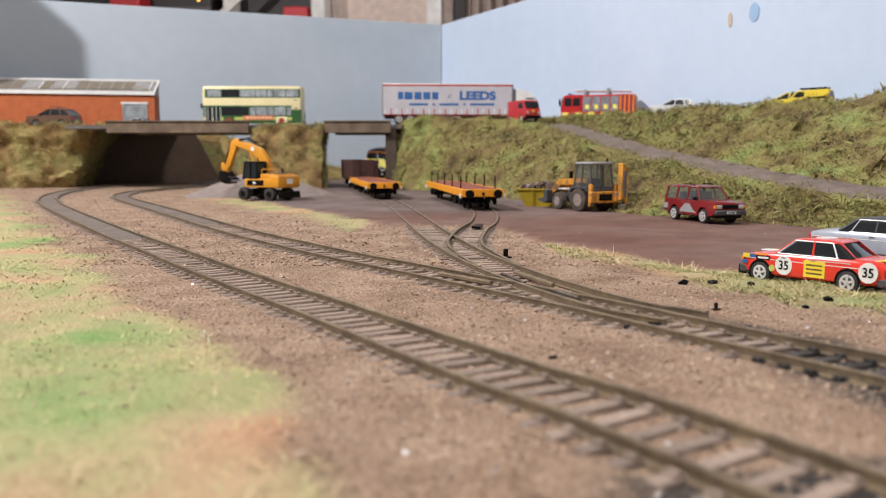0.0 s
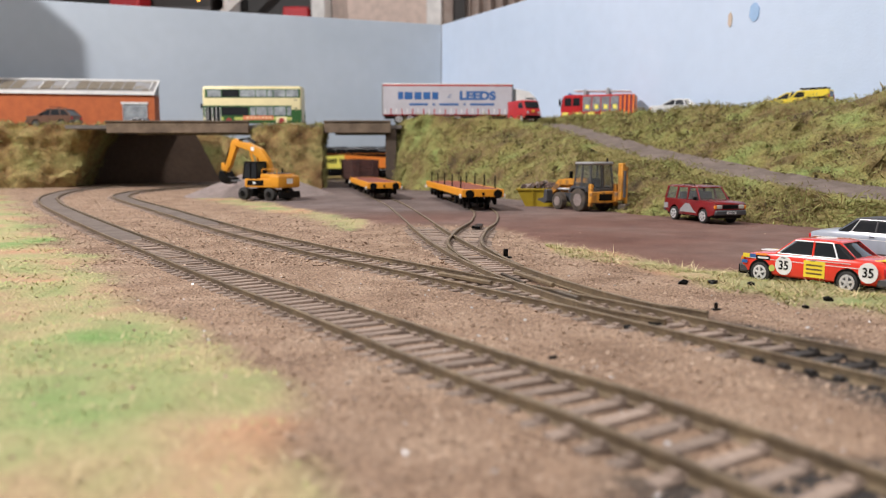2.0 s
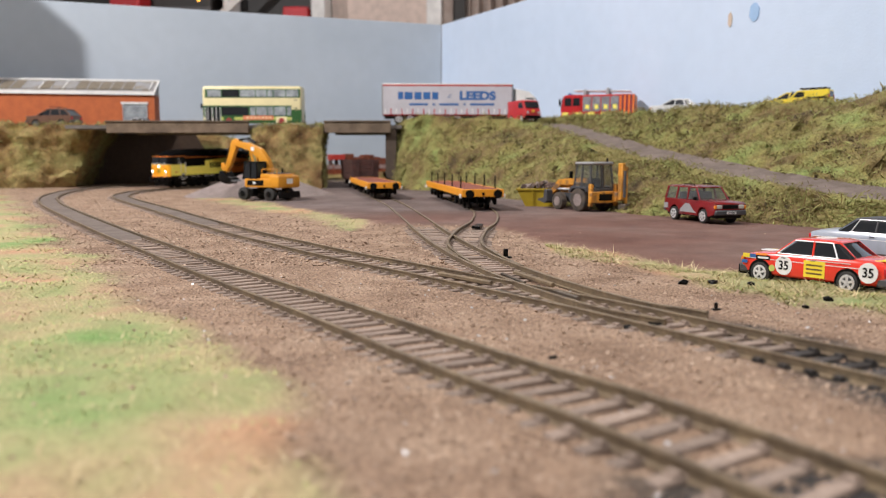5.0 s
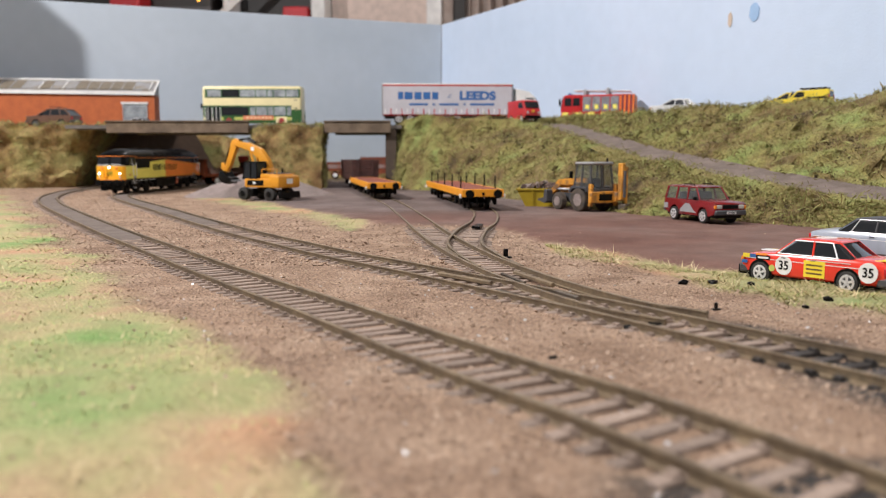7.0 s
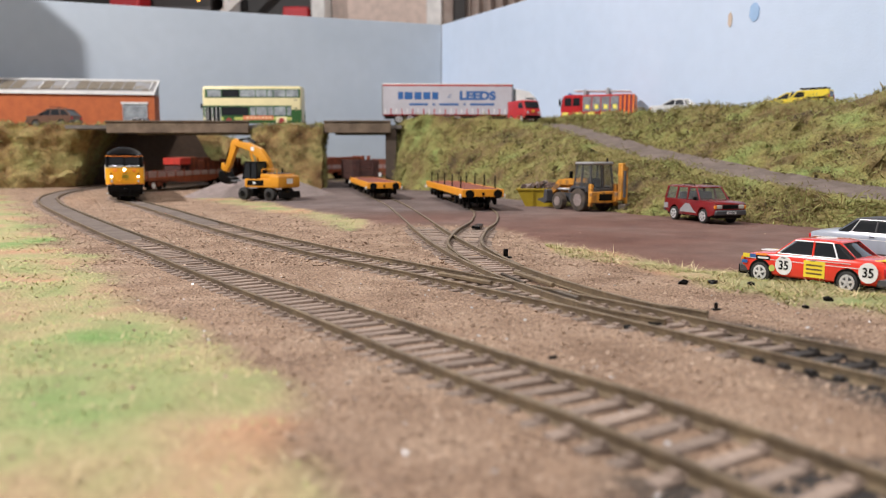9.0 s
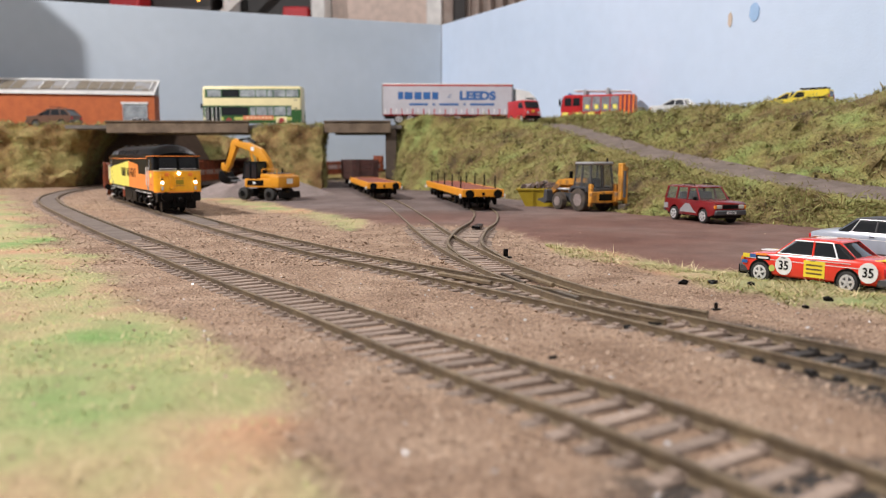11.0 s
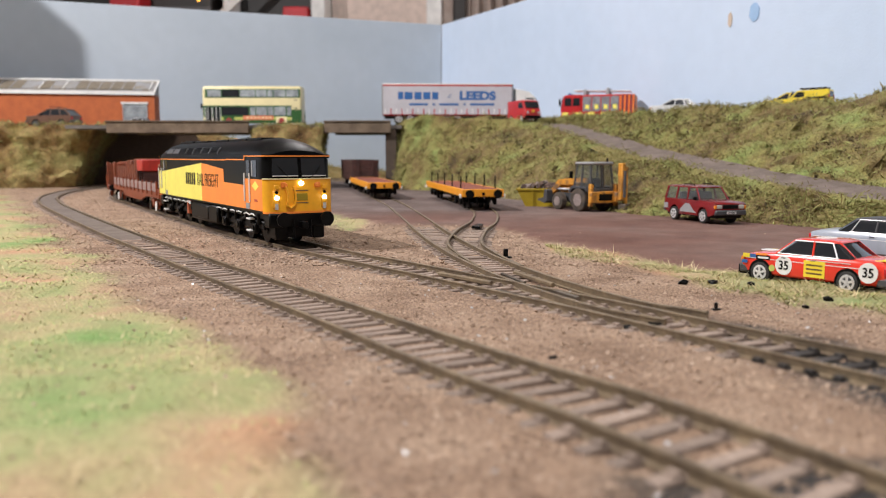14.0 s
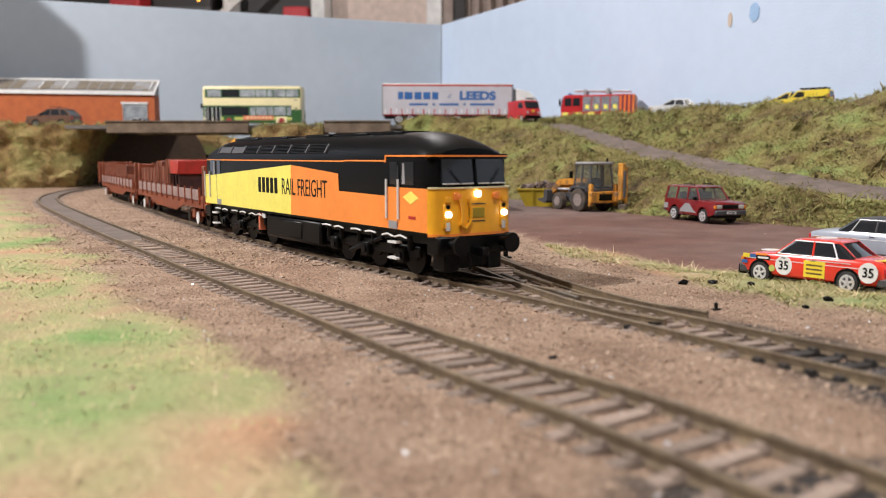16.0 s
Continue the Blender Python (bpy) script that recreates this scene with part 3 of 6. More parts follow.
bank("embankment_west", [[(-78, 82.5, -0.4), (-55, 85, -0.4), (-46, 87, -0.4), (-41.4, 89.0, -0.4), (-43.4, 98, -0.4)],
                         [(-78, 84, 3.6), (-55, 86, 3.6), (-46, 87.4, 3.6), (-39.6, 88.2, 3.6), (-41.6, 98, 3.6)],
                         [(-78, 85.5, 6.6), (-55, 87.0, 6.75), (-46, 87.4, 6.8), (-37.8, 86.8, 6.6), (-39.8, 98, 6.3)],
                         [(-78, 88, 6.75), (-55, 89, 6.8), (-46, 89.2, 6.75), (-39, 89.2, 6.6), (-41, 98, 6.5)]],
     "grassy flocked embankment below a raised road", BANK_WARM, 110, 14, 0.9, 1800, 300)
bank("embankment_middle", [[(-20.6, 95, -0.3), (-20.9, 87, -0.3), (-20.4, 83.2, -0.3), (-16.5, 82.6, -0.3), (-12.6, 82.9, -0.3), (-12.9, 86, -0.3), (-14.2, 95, -0.3)],
                           [(-20.3, 95, 3.3), (-20.6, 87, 3.3), (-20.2, 84, 3.3), (-16.5, 83.6, 3.3), (-12.7, 83.6, 3.3), (-13.0, 86, 3.3), (-14.3, 95, 3.3)],
                           [(-19.9, 95, 6.3), (-20.2, 87, 6.4), (-20.2, 84.3, 6.3), (-16.5, 84.0, 6.55), (-12.6, 84.2, 6.4), (-12.7, 86, 6.3), (-14.0, 95, 6.4)],
                           [(-18.5, 94, 6.4), (-18.5, 87, 6.4), (-19, 85.2, 6.55), (-16.5, 85.3, 6.65), (-13.5, 85.2, 6.55), (-14, 87, 6.5), (-15, 94, 6.4)]],
     "dry grassy embankment between two bridges", BANK_WARM, 110, 14, 0.55, 1500, 120)
bank("embankment_far", [[(-33.2, 112, -0.3), (-32.3, 108.2, -0.3), (-29, 107.2, -0.3), (-24, 109.3, -0.3), (-15, 112.5, -0.3), (0, 114.5, -0.3)],
                        [(-35.2, 113, 4), (-34.2, 109.2, 4.0), (-29, 108.4, 3.5), (-24, 110.5, 2), (-15, 114, 0.8), (0, 116, 0.2)],
                        [(-36.8, 114, 7.0), (-35.8, 110.4, 7.0), (-29, 110, 5.6), (-24, 112, 3.4), (-15, 116, 1.4), (0, 120, 0.3)],
                        [(-36.8, 115, 7.2), (-34, 113.2, 7.0), (-29, 114.6, 5.6), (-24, 116.5, 3.4), (-15, 120, 1.4), (0, 125, 0.3)]],
     "dry grassy slope behind the tracks", BANK_WARM, 90, 10, 0.6, 900, 100)
bank("embankment_east", [[(-5.2, 96, -0.3), (-5.4, 84, -0.2), (-4.6, 81.2, -0.2), (-1.3, 77.6, -0.2), (5.8, 61.5, -0.2), (11.0, 46.2, -0.2), (16.0, 39.6, -0.2), (19.6, 34.4, -0.2), (30.4, 24.6, -0.2)],
                         [(-5.0, 96, 3.5), (-5.0, 85, 3.5), (-3.6, 83, 3.6), (0.5, 79.5, 3.8), (8.3, 66, 3.1), (12.6, 52, 1.9), (16.7, 43, 1.05), (19.9, 36.3, 0.5), (30.7, 26.2, 0.2)],
                         [(-4.8, 96, 6.9), (-4.9, 86, 7.2), (-3.4, 84.8, 7.5), (2, 83, 7.45), (6.5, 80.5, 6.9), (9.6, 77, 6.0), (13.9, 60, 3.15), (17.2, 47, 1.75), (20, 37.5, 0.9), (31, 27, 0.3)]],
     "grassy flocked embankment below a sloping lane", BANK, 190, 16, 0.85, 4200, 1300)
RAMP_LO = [(-4.5, 86.5, 6.95), (3, 84.2, 6.95), (9.4, 78.5, 6.2), (13.7, 61, 3.15), (17.0, 48, 1.75), (19.8, 38.5, 0.9), (30.8, 28, 0.3)]
RAMP_HI = [(-4.5, 91.5, 7.0), (5.4, 89.6, 7.0), (12.6, 79.4, 6.45), (16.8, 61.9, 3.85), (20.0, 49.3, 2.45), (23.0, 40.7, 1.6), (32.5, 30.5, 0.9)]
s_lane = Shape()
s_lane.sheet([[tuple(p) for p in lerp(resample(RAMP_LO, 90), resample(RAMP_HI, 90), t) + np.array((0, 0, 0.06 * math.sin(t * 3.14)))] for t in np.linspace(-0.08, 1.08, 8)])
single("lane", s_lane, LANE, "grey sloping lane that climbs to the upper road", "lane", "structure")
verge = []
for t in np.linspace(-0.14, 0.27, 9):
    row = lerp(resample(RAMP_LO, 140)[18:], resample(RAMP_HI, 140)[18:], t)
    verge.append([(p[0], p[1], p[2] + 0.28 * math.sin(3.14 * (t + 0.14) / 0.41) + 0.22 * noise.noise(Vector(p * 1.1)) * (1 if t < 0.2 else 0.3) - (0.12 if t > 0.25 else 0)) for p in row])
single("grass_verge", Shape().sheet(verge), BANK, "rough grass verge along the edge of the lane", "grass verge", "structure")
scatter("grass_scatter", np.array(verge), 2600, np.random.RandomState(21), TUFT, 0.12, 0.34, "rough grass scatter on the lane verge", 3)
bank("embankment_upper", [[(8, 90.5, 6.9), (12.4, 79.5, 6.35), (16.7, 62.0, 3.75), (19.9, 49.4, 2.35), (22.9, 40.8, 1.5), (32.4, 30.6, 0.8)],
                          [(8.3, 91, 7.0), (14.5, 79.8, 6.9), (19.4, 64.5, 5.4), (24.2, 54, 4.7), (27.5, 46.5, 4.2), (35.5, 37, 3.6)],
                          [(8.6, 91.5, 7.1), (16.3, 80.6, 7.35), (22.2, 69, 7.35), (27.6, 60.5, 7.45), (31.5, 54, 7.5), (39, 44, 7.5)],
                          [(8.9, 94, 7.0), (18, 82, 7.0), (24.5, 71, 7.0), (30, 62.5, 7.0), (34, 56.5, 7.0), (42, 48, 7.0)]],
     "tall grassy flocked bank above the lane", BANK, 180, 18, 0.95, 4600, 2000)


# ---- raised road, bridges, dark board ----
def slab(name, poly, z0, z1, mat, label, category):
    s = Shape()
    s.prism(poly, "z", z0, z1)
    return single(name, s, mat, label, category, "structure", False)


slab("upper_road", [(-40, 84.6), (-4.4, 84.6), (-4.4, 92.5), (-40, 92.5)], 6.2, 6.58, ROAD, "grey raised road across two bridges", "road")
slab("upper_yard", [(-90, 88), (-40.1, 88), (-40.1, 107), (-90, 91)], 5.9, 6.46, ROAD, "grey raised yard in front of a building", "road")
slab("upper_ground", [(-4.3, 86.5), (3, 84.6), (9.3, 89.9), (18.2, 81.9), (24.7, 70.9), (30.2, 62.4), (34.2, 56.4), (42.5, 48), (43.5, 48), (3.5, 118), (-4.3, 118)],
     6.3, 6.94, ROAD, "grey raised road behind the grassy bank", "road")


def girder(x0, x1, label):
    g = thing("bridge_girder", label, "bridge", 0, 0, 0)
    part("beam", Shape().box(x0, x1, 84.0, 84.55, 5.75, 6.9, 0.03), GIRDER, g)
    part("ledge", Shape().box(x0 - 0.05, x1 + 0.05, 83.86, 84.6, 6.9, 7.04, 0.03), GIRDER, g)
    part("beam", Shape().box(x0, x1, 92.55, 93.1, 5.75, 6.9, 0.03), CONCRETE, g)
    return g


girder(-35.4, -20.45, "brown concrete bridge girder over the curved tracks")
girder(-12.5, -5.5, "brown concrete bridge girder over the siding")
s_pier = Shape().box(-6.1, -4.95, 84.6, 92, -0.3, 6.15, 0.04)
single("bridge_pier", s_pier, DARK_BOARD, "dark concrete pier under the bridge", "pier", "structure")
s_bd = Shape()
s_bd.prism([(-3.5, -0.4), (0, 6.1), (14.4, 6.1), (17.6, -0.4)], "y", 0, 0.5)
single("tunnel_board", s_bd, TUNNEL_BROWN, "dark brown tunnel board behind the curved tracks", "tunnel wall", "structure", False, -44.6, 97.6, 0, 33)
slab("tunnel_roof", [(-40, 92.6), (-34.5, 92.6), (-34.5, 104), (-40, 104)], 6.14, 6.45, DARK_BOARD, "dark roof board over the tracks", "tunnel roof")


# ---- train path ----
PATH = curve_points(LINE_B, 0.1)
PATH_S = np.r_[0, np.cumsum(np.linalg.norm(np.diff(PATH, axis=0), axis=1))]


def on_path(s):
    """The point of the inner track s scale metres from its near end."""
    return Vector([float(np.interp(s, PATH_S, PATH[:, k])) for k in range(3)])


def stand(s, half):
    """The pose of a vehicle whose middle is s along the track, its nose to the near end."""
    a, b = on_path(s - half), on_path(s + half)
    d = a - b
    c = (a + b) / 2
    return pose(c.x * K, c.y * K, c.z * K, 0, -math.degrees(math.atan2(d.z, math.hypot(d.x, d.y))), math.degrees(math.atan2(d.y, d.x)))


RUN_T = [0, 0.5, 3.5, 4, 6.5, 7, 7.5, 8, 8.5, 9, 11.5, 12, 12.5, 13, 13.5, 14, 14.5, 15, 15.5, 16]
RUN_S = [127.35, 124.2, 106.7, 103.7, 88.1, 85.0, 81.9, 78.9, 75.9, 72.8, 53.4, 50.05, 46.8, 43.6, 40.45, 37.75, 35.15, 32.65, 30.1, 27.55]


def run(t):
    """How far the middle of the locomotive still is from the near end of the track."""
    return float(np.interp(t, RUN_T, RUN_S))


# ---- locomotive ----
def wheelset(parent, x, r, z=None, name="wheelset", gauge=0.6):
    """Two flanged wheels on an axle, the axle at its own origin so that it can turn."""
    s = Shape()
    for y in (-gauge, gauge):
        s.cyl((0, y, 0), "y", r, 0.16, 20)
        s.cyl((0, y * 0.9, 0), "y", r + 0.05, 0.04, 20)
        s.cyl((0, y * 1.15, 0), "y", r * 0.4, 0.06, 10)
    s.rod((0, -gauge * 1.3, 0), (0, gauge * 1.3, 0), 0.09)
    ob = part(name, s, BLACK, parent)
    ob.matrix_basis = pose(x * K, 0, (z or r) * K)
    return ob


def loco_section(x):
    ax = abs(x)
    w = 1.38 if ax < 8.7 else 1.38 - 0.30 * ((ax - 8.7) / 0.45) ** 2
    zt = 4.06 if ax < 7.0 else 4.06 - 0.52 * ((ax - 7.0) / 2.1) ** 2.2
    zs = 3.22
    z0 = 1.3
    if ax > 9.1:
        zt, zs = 2.6, 2.55
    pts = [(w * 0.96, z0), (w, z0 + 0.12), (w, 2.2), (w * 0.995, zs), (w * 0.955, lerp(zs, zt, 0.3)), (w * 0.84, lerp(zs, zt, 0.58)),
           (w * 0.6, lerp(zs, zt, 0.83)), (w * 0.3, lerp(zs, zt, 0.96)), (0, zt)]
    return [(x, y, z) for y, z in pts] + [(x, -y, z) for y, z in pts[-2::-1]]


def build_loco():
    lo = thing("diesel_locomotive", "black, orange and yellow diesel locomotive with lit headlamps", "locomotive", 0, 0, 0)
    xs = [-9.15, -9.04, -8.9, -8.7, -8.3, -7.8, -7.3, -6.9, -4, 0, 4, 6.9, 7.3, 7.8, 8.3, 8.7, 8.9, 9.04, 9.15]
    part("body", Shape().loft([loco_section(x) for x in xs]), ROOF_BLACK, lo, "black body shell with a domed roof")
    for sd in (-1, 1):
        y0, y1 = sd * 1.382, sd * 1.398
        part("side_panel", Shape().prism([(-9.0, 1.33), (0.20, 1.33), (0.25, 3.06), (-9.0, 2.50)], "y", y0, y1), LEMON if sd < 0 else ORANGE, lo, "lemon yellow livery panel" if sd < 0 else "orange livery panel")
        part("side_panel", Shape().prism([(0.21, 1.33), (6.85, 1.33), (6.85, 2.24), (3.87, 2.28), (3.83, 2.82), (0.26, 3.055)], "y", y0, y1), ORANGE if sd < 0 else LEMON, lo, "orange livery panel" if sd < 0 else "lemon yellow livery panel")
        part("cab_panel", Shape().prism([(6.86, 1.33), (8.93, 1.33), (8.93, 2.5), (6.86, 2.5)], "y", y0, y1), ORANGE if sd < 0 else LEMON, lo, "orange cab side" if sd < 0 else "lemon yellow cab side")
        part("cab_panel", Shape().prism([(-9.02, 2.52), (-9.02, 2.56), (-8.3, 2.6), (-8.3, 2.55)], "y", y0, y1), LEMON, lo)
        for a, b, z in ((-8.7, 4.2, 3.18), (4.2, 6.75, 3.20), (6.75, 8.9, 3.34)):
            part("cantrail_stripe", Shape().box(a, b, min(y0, y0 * 0.985), max(y0, y0 * 0.985) + 0.012 * (sd > 0) - 0.0, z, z + 0.045), ORANGE, lo)
        part("cantrail_stripe", Shape().prism([(6.72, 3.18), (6.78, 3.18), (6.78, 3.38), (6.72, 3.38)], "y", sd * 1.37, sd * 1.392), ORANGE, lo)
        # cab door window, side window, door handrails
        for end in (1, -1):
            for a, b in ((7.0, 7.38), (7.62, 8.25)):
                part("cab_window", Shape().prism([(end * a, 2.58), (end * b, 2.58), (end * b, 3.2), (end * a, 3.2)], "y", sd * 1.37, sd * 1.394), GLASS, lo)
            part("window_frame", Shape().prism([(end * 7.66, 2.60), (end * 7.82, 2.60), (end * 7.78, 3.16), (end * 7.70, 3.16)], "y", sd * 1.395, sd * 1.402), GREY, lo)
            for a in ((6.86, 7.5) if end > 0 else (8.25, 8.9)):
                part("handrail", Shape().rod((end * a, sd * 1.43, 1.62), (end * a, sd * 1.43, 2.72), 0.035), SILVER if end < 0 else WHITE, lo)
            part("door_step", Shape().box(min(end * 6.95, end * 7.4), max(end * 6.95, end * 7.4), sd * 1.40 - 0.012, sd * 1.40 + 0.012, 1.34, 1.56), GREY, lo)
            part("door_seam", Shape().box(end * 7.44 - 0.015, end * 7.44 + 0.015, sd * 1.396 - 0.008, sd * 1.396 + 0.008, 1.4, 3.1), DARK_GREY, lo)
        part("maker_badge", Shape().prism([(7.72, 2.24), (8.12, 2.42), (8.52, 2.24), (8.12, 2.06)], "y", sd * 1.394, sd * 1.406), LEMON, lo)
        part("number_bar", Shape().box(8.0, 8.36, sd * 1.40 - 0.006, sd * 1.40 + 0.006, 1.66, 1.74), RED, lo)
        # radiator louvres on the roof shoulder
        for i in range(8):
            x = -7.3 + i * 1.45
            s = Shape()
            m = Matrix.Translation((x, sd * 1.262, 3.60)) @ Euler((sd * 0.563, 0, 0)).to_matrix().to_4x4()
            s.turned(m, -0.05, 0.05, -0.03, 0.035, -0.17, 0.17)
            part("roof_rib", s, DARK_GREY, lo)
            if i < 7 and i > 1:
                s = Shape()
                for k in range(6):
                    s.turned(m, 0.12, 1.32, -0.012, 0.03, -0.16 + k * 0.06, -0.13 + k * 0.06)
                part("louvre", s, BLACK, lo)
        part("shoulder_panel", Shape().turned(Matrix.Translation((-7.25, sd * 1.268, 3.60)) @ Euler((sd * 0.563, 0, 0)).to_matrix().to_4x4(),
                                              0.1, 1.3, -0.012, 0.02, -0.14, 0.14).turned(Matrix.Translation((-5.8, sd * 1.268, 3.60)) @ Euler((sd * 0.563, 0, 0)).to_matrix().to_4x4(), 0.1, 1.3, -0.012, 0.02, -0.14, 0.14), DARK_GREY, lo)
    words("lettering", "RAIL FREIGHT", 0.82, BLACK, lo, lettering(1.24, -1.401, 2.02, SIDE_Y), 0.72, 0.0, "black lettering")
    words("lettering", "RAIL FREIGHT", 0.82, BLACK, lo, lettering(-0.84, 1.401, 2.02, SIDE_B), 0.72, 0.0, "black lettering")
    for i in range(5):
        part("lettering_bar", Shape().box(-2.76 + i * 0.385, -2.49 + i * 0.385, -1.407, -1.39, 2.02, 2.58), BLACK, lo, "black bar")
        part("lettering_bar", Shape().box(1.31 + i * 0.385, 1.58 + i * 0.385, 1.39, 1.407, 2.02, 2.58), BLACK, lo, "black bar")
    for x, w in ((-6.2, 1.3), (-3.2, 1.2), (0.6, 1.0), (3.0, 1.2), (5.4, 0.9)):
        part("roof_hatch", Shape().box(x - w, x + w, -0.5, 0.5, 3.98, 4.10, 0.03), ROOF_BLACK, lo)
    part("roof_fan", Shape().cyl((-6.2, 0, 4.12), "z", 0.5, 0.05, 24), DARK_GREY, lo)
    for end, yel in ((1, WARN_YELLOW), (-1, WARN_YELLOW)):
        # yellow nose, wrapped round the corners
        plan = [(8.94, 1.40), (9.08, 1.34), (9.18, 1.22), (9.25, 1.05), (9.30, 0.5), (9.31, 0), (9.30, -0.5), (9.25, -1.05), (9.18, -1.22), (9.08, -1.34), (8.94, -1.40)]
        inner = [(x - 0.12, y * 0.9) for x, y in reversed(plan)]
        ring = [(end * x, y) for x, y in plan + inner]
        part("nose", Shape().prism(ring, "z", 1.31, 2.5), yel, lo, "warning yellow cab front")
        part("nose_ledge", Shape().prism([(end * (x + 0.03), y * 1.01) for x, y in plan] + [(end * x, y) for x, y in inner], "z", 2.5, 2.545), CREAM, lo)
        part("nose_lip", Shape().prism([(end * (x + 0.02), y * 1.005) for x, y in plan] + [(end * x, y) for x, y in inner], "z", 1.24, 1.31), ORANGE, lo)
        for sd in (-1, 1):
            a, b = sd * 0.07, sd * 1.08
            part("windscreen", Shape().loft([[(end * 9.265, a, 2.62), (end * 9.225, b, 2.62), (end * 9.12, b * 0.98, 3.28), (end * 9.16, a, 3.28)],
                                             [(end * 9.10, a, 2.62), (end * 9.06, b, 2.62), (end * 8.97, b * 0.98, 3.28), (end * 9.0, a, 3.28)]]), GLASS, lo)
            part("windscreen_rim", Shape().rod((end * 9.27, a * 1.2, 2.63), (end * 9.23, b, 2.63), 0.022), SILVER, lo)
            part("wiper", Shape().rod((end * 9.28, sd * 0.5, 2.62), (end * 9.22, sd * 0.85, 3.0), 0.014), BLACK, lo)
            part("headlight", Shape().cyl((end * 9.33, sd * 0.97, 1.83), "x", 0.085, 0.08, 16), LAMP_ON if end > 0 else LAMP_OFF, lo, "white headlight")
            part("light_cluster", Shape().box(min(end * 9.2, end * 9.3), max(end * 9.2, end * 9.3), sd * 0.97 - 0.13, sd * 0.97 + 0.13, 1.45, 2.1, 0.02), yel, lo)
            part("tail_lamp", Shape().cyl((end * 9.30, sd * 0.97, 2.03), "x", 0.06, 0.06, 12), BLACK, lo)
            part("lamp_bracket", Shape().box(min(end * 9.27, end * 9.32), max(end * 9.27, end * 9.32), sd * 0.97 - 0.06, sd * 0.97 + 0.06, 1.40, 1.62), SILVER, lo)
            part("hose_cap", Shape().box(min(end * 9.29, end * 9.38), max(end * 9.29, end * 9.38), sd * 0.62 - 0.07, sd * 0.62 + 0.07, 2.22, 2.36, 0.02), ORANGE, lo)
            part("buffer", Shape().cyl((end * 9.5, sd * 0.87, 1.04), "x", 0.13, 0.5, 14).cyl((end * 9.78, sd * 0.87, 1.04), "x", 0.27, 0.09, 20), BLACK, lo)
            part("guard_iron", Shape().box(min(end * 8.6, end * 9.2), max(end * 8.6, end * 9.2), sd * 0.75 - 0.25, sd * 0.75 + 0.25, 0.28, 0.8, 0.04), BLACK, lo)
            part("brake_pipe", Shape().rod((end * 9.38, sd * 0.35, 1.0), (end * 9.45, sd * 0.33, 0.35), 0.05), BLACK, lo)
        part("headlight", Shape().cyl((end * 9.36, 0, 2.36), "x", 0.092, 0.08, 16), LAMP_ON if end > 0 else LAMP_OFF, lo, "white headlight")
        band = [(8.88, 1.385), (9.0, 1.345), (9.08, 1.24), (9.13, 1.0), (9.16, 0.5), (9.17, 0)]
        band += [(x, -y) for x, y in band[-2::-1]]
        part("cantrail_stripe", Shape().prism([(end * x, y) for x, y in band] + [(end * (x - 0.2), y * 0.9) for x, y in reversed(band)], "z", 3.34, 3.385), ORANGE, lo)
        part("cab_roof_lip", Shape().prism([(end * (x - 0.01), y * 0.995) for x, y in band] + [(end * (x - 0.25), y * 0.9) for x, y in reversed(band)], "z", 3.28, 3.42), ROOF_BLACK, lo)
        for yc in (-0.62, -0.32):
            s = Shape()
            loop = [(yc + 0.09 * math.sin(a), 2.24 - 0.14 * k) for k, a in enumerate((0, 0.6, 1.2, 1.6, 1.2, 0.4))]
            for (ya, za), (yb, zb) in zip(loop, loop[1:]):
                s.rod((end * 9.37, ya, za), (end * 9.37, yb, zb), 0.045, 8)
            part("air_hose", s, yel, lo)
        part("hose_bend", Shape().rod((end * 9.37, -0.58, 1.56), (end * 9.37, -0.42, 1.44), 0.045, 8).rod((end * 9.37, -0.42, 1.44), (end * 9.37, -0.28, 1.56), 0.045, 8), yel, lo)
        for yc in (-0.97, 0.97):
            part("socket_box", Shape().box(min(end * 9.29, end * 9.35), max(end * 9.29, end * 9.35), yc - 0.09, yc + 0.09, 2.14, 2.3, 0.015), yel, lo)
            part("jumper_cover", Shape().box(min(end * 9.29, end * 9.35), max(end * 9.29, end * 9.35), yc * 0.72 - 0.1, yc * 0.72 + 0.1, 2.2, 2.4, 0.02), ORANGE, lo)
        for z in (1.62, 2.08):
            part("nose_seam", Shape().box(min(end * 9.3, end * 9.325), max(end * 9.3, end * 9.325), -0.3, 0.3, z, z + 0.025), DARK_GREY, lo)
        part("plate", Shape().box(min(end * 9.3, end * 9.33), max(end * 9.3, end * 9.33), -0.27, 0.27, 1.72, 1.98, 0.01), SKIP_YELLOW, lo)
        part("buffer_beam", Shape().box(min(end * 8.7, end * 9.32), max(end * 8.7, end * 9.32), -1.28, 1.28, 0.72, 1.26, 0.06), BLACK, lo, "black buffer beam")
        part("drag_box", Shape().box(min(end * 8.7, end * 9.15), max(end * 8.7, end * 9.15), -0.8, 0.8, 0.35, 0.75, 0.05), BLACK, lo)
        part("coupling", Shape().box(min(end * 9.3, end * 9.75), max(end * 9.3, end * 9.75), -0.12, 0.12, 0.7, 0.95, 0.03), BLACK, lo)
    part("underframe", Shape().box(-9.1, 9.1, -1.15, 1.15, 1.0, 1.3), BLACK, lo)
    part("fuel_tank", Shape().box(-2.3, 2.3, -1.3, 1.3, 0.38, 1.2, 0.08), BLACK, lo)
    part("battery_box", Shape().box(-1.1, 0.9, -1.335, 1.335, 0.5, 1.1, 0.04), BLACK, lo)
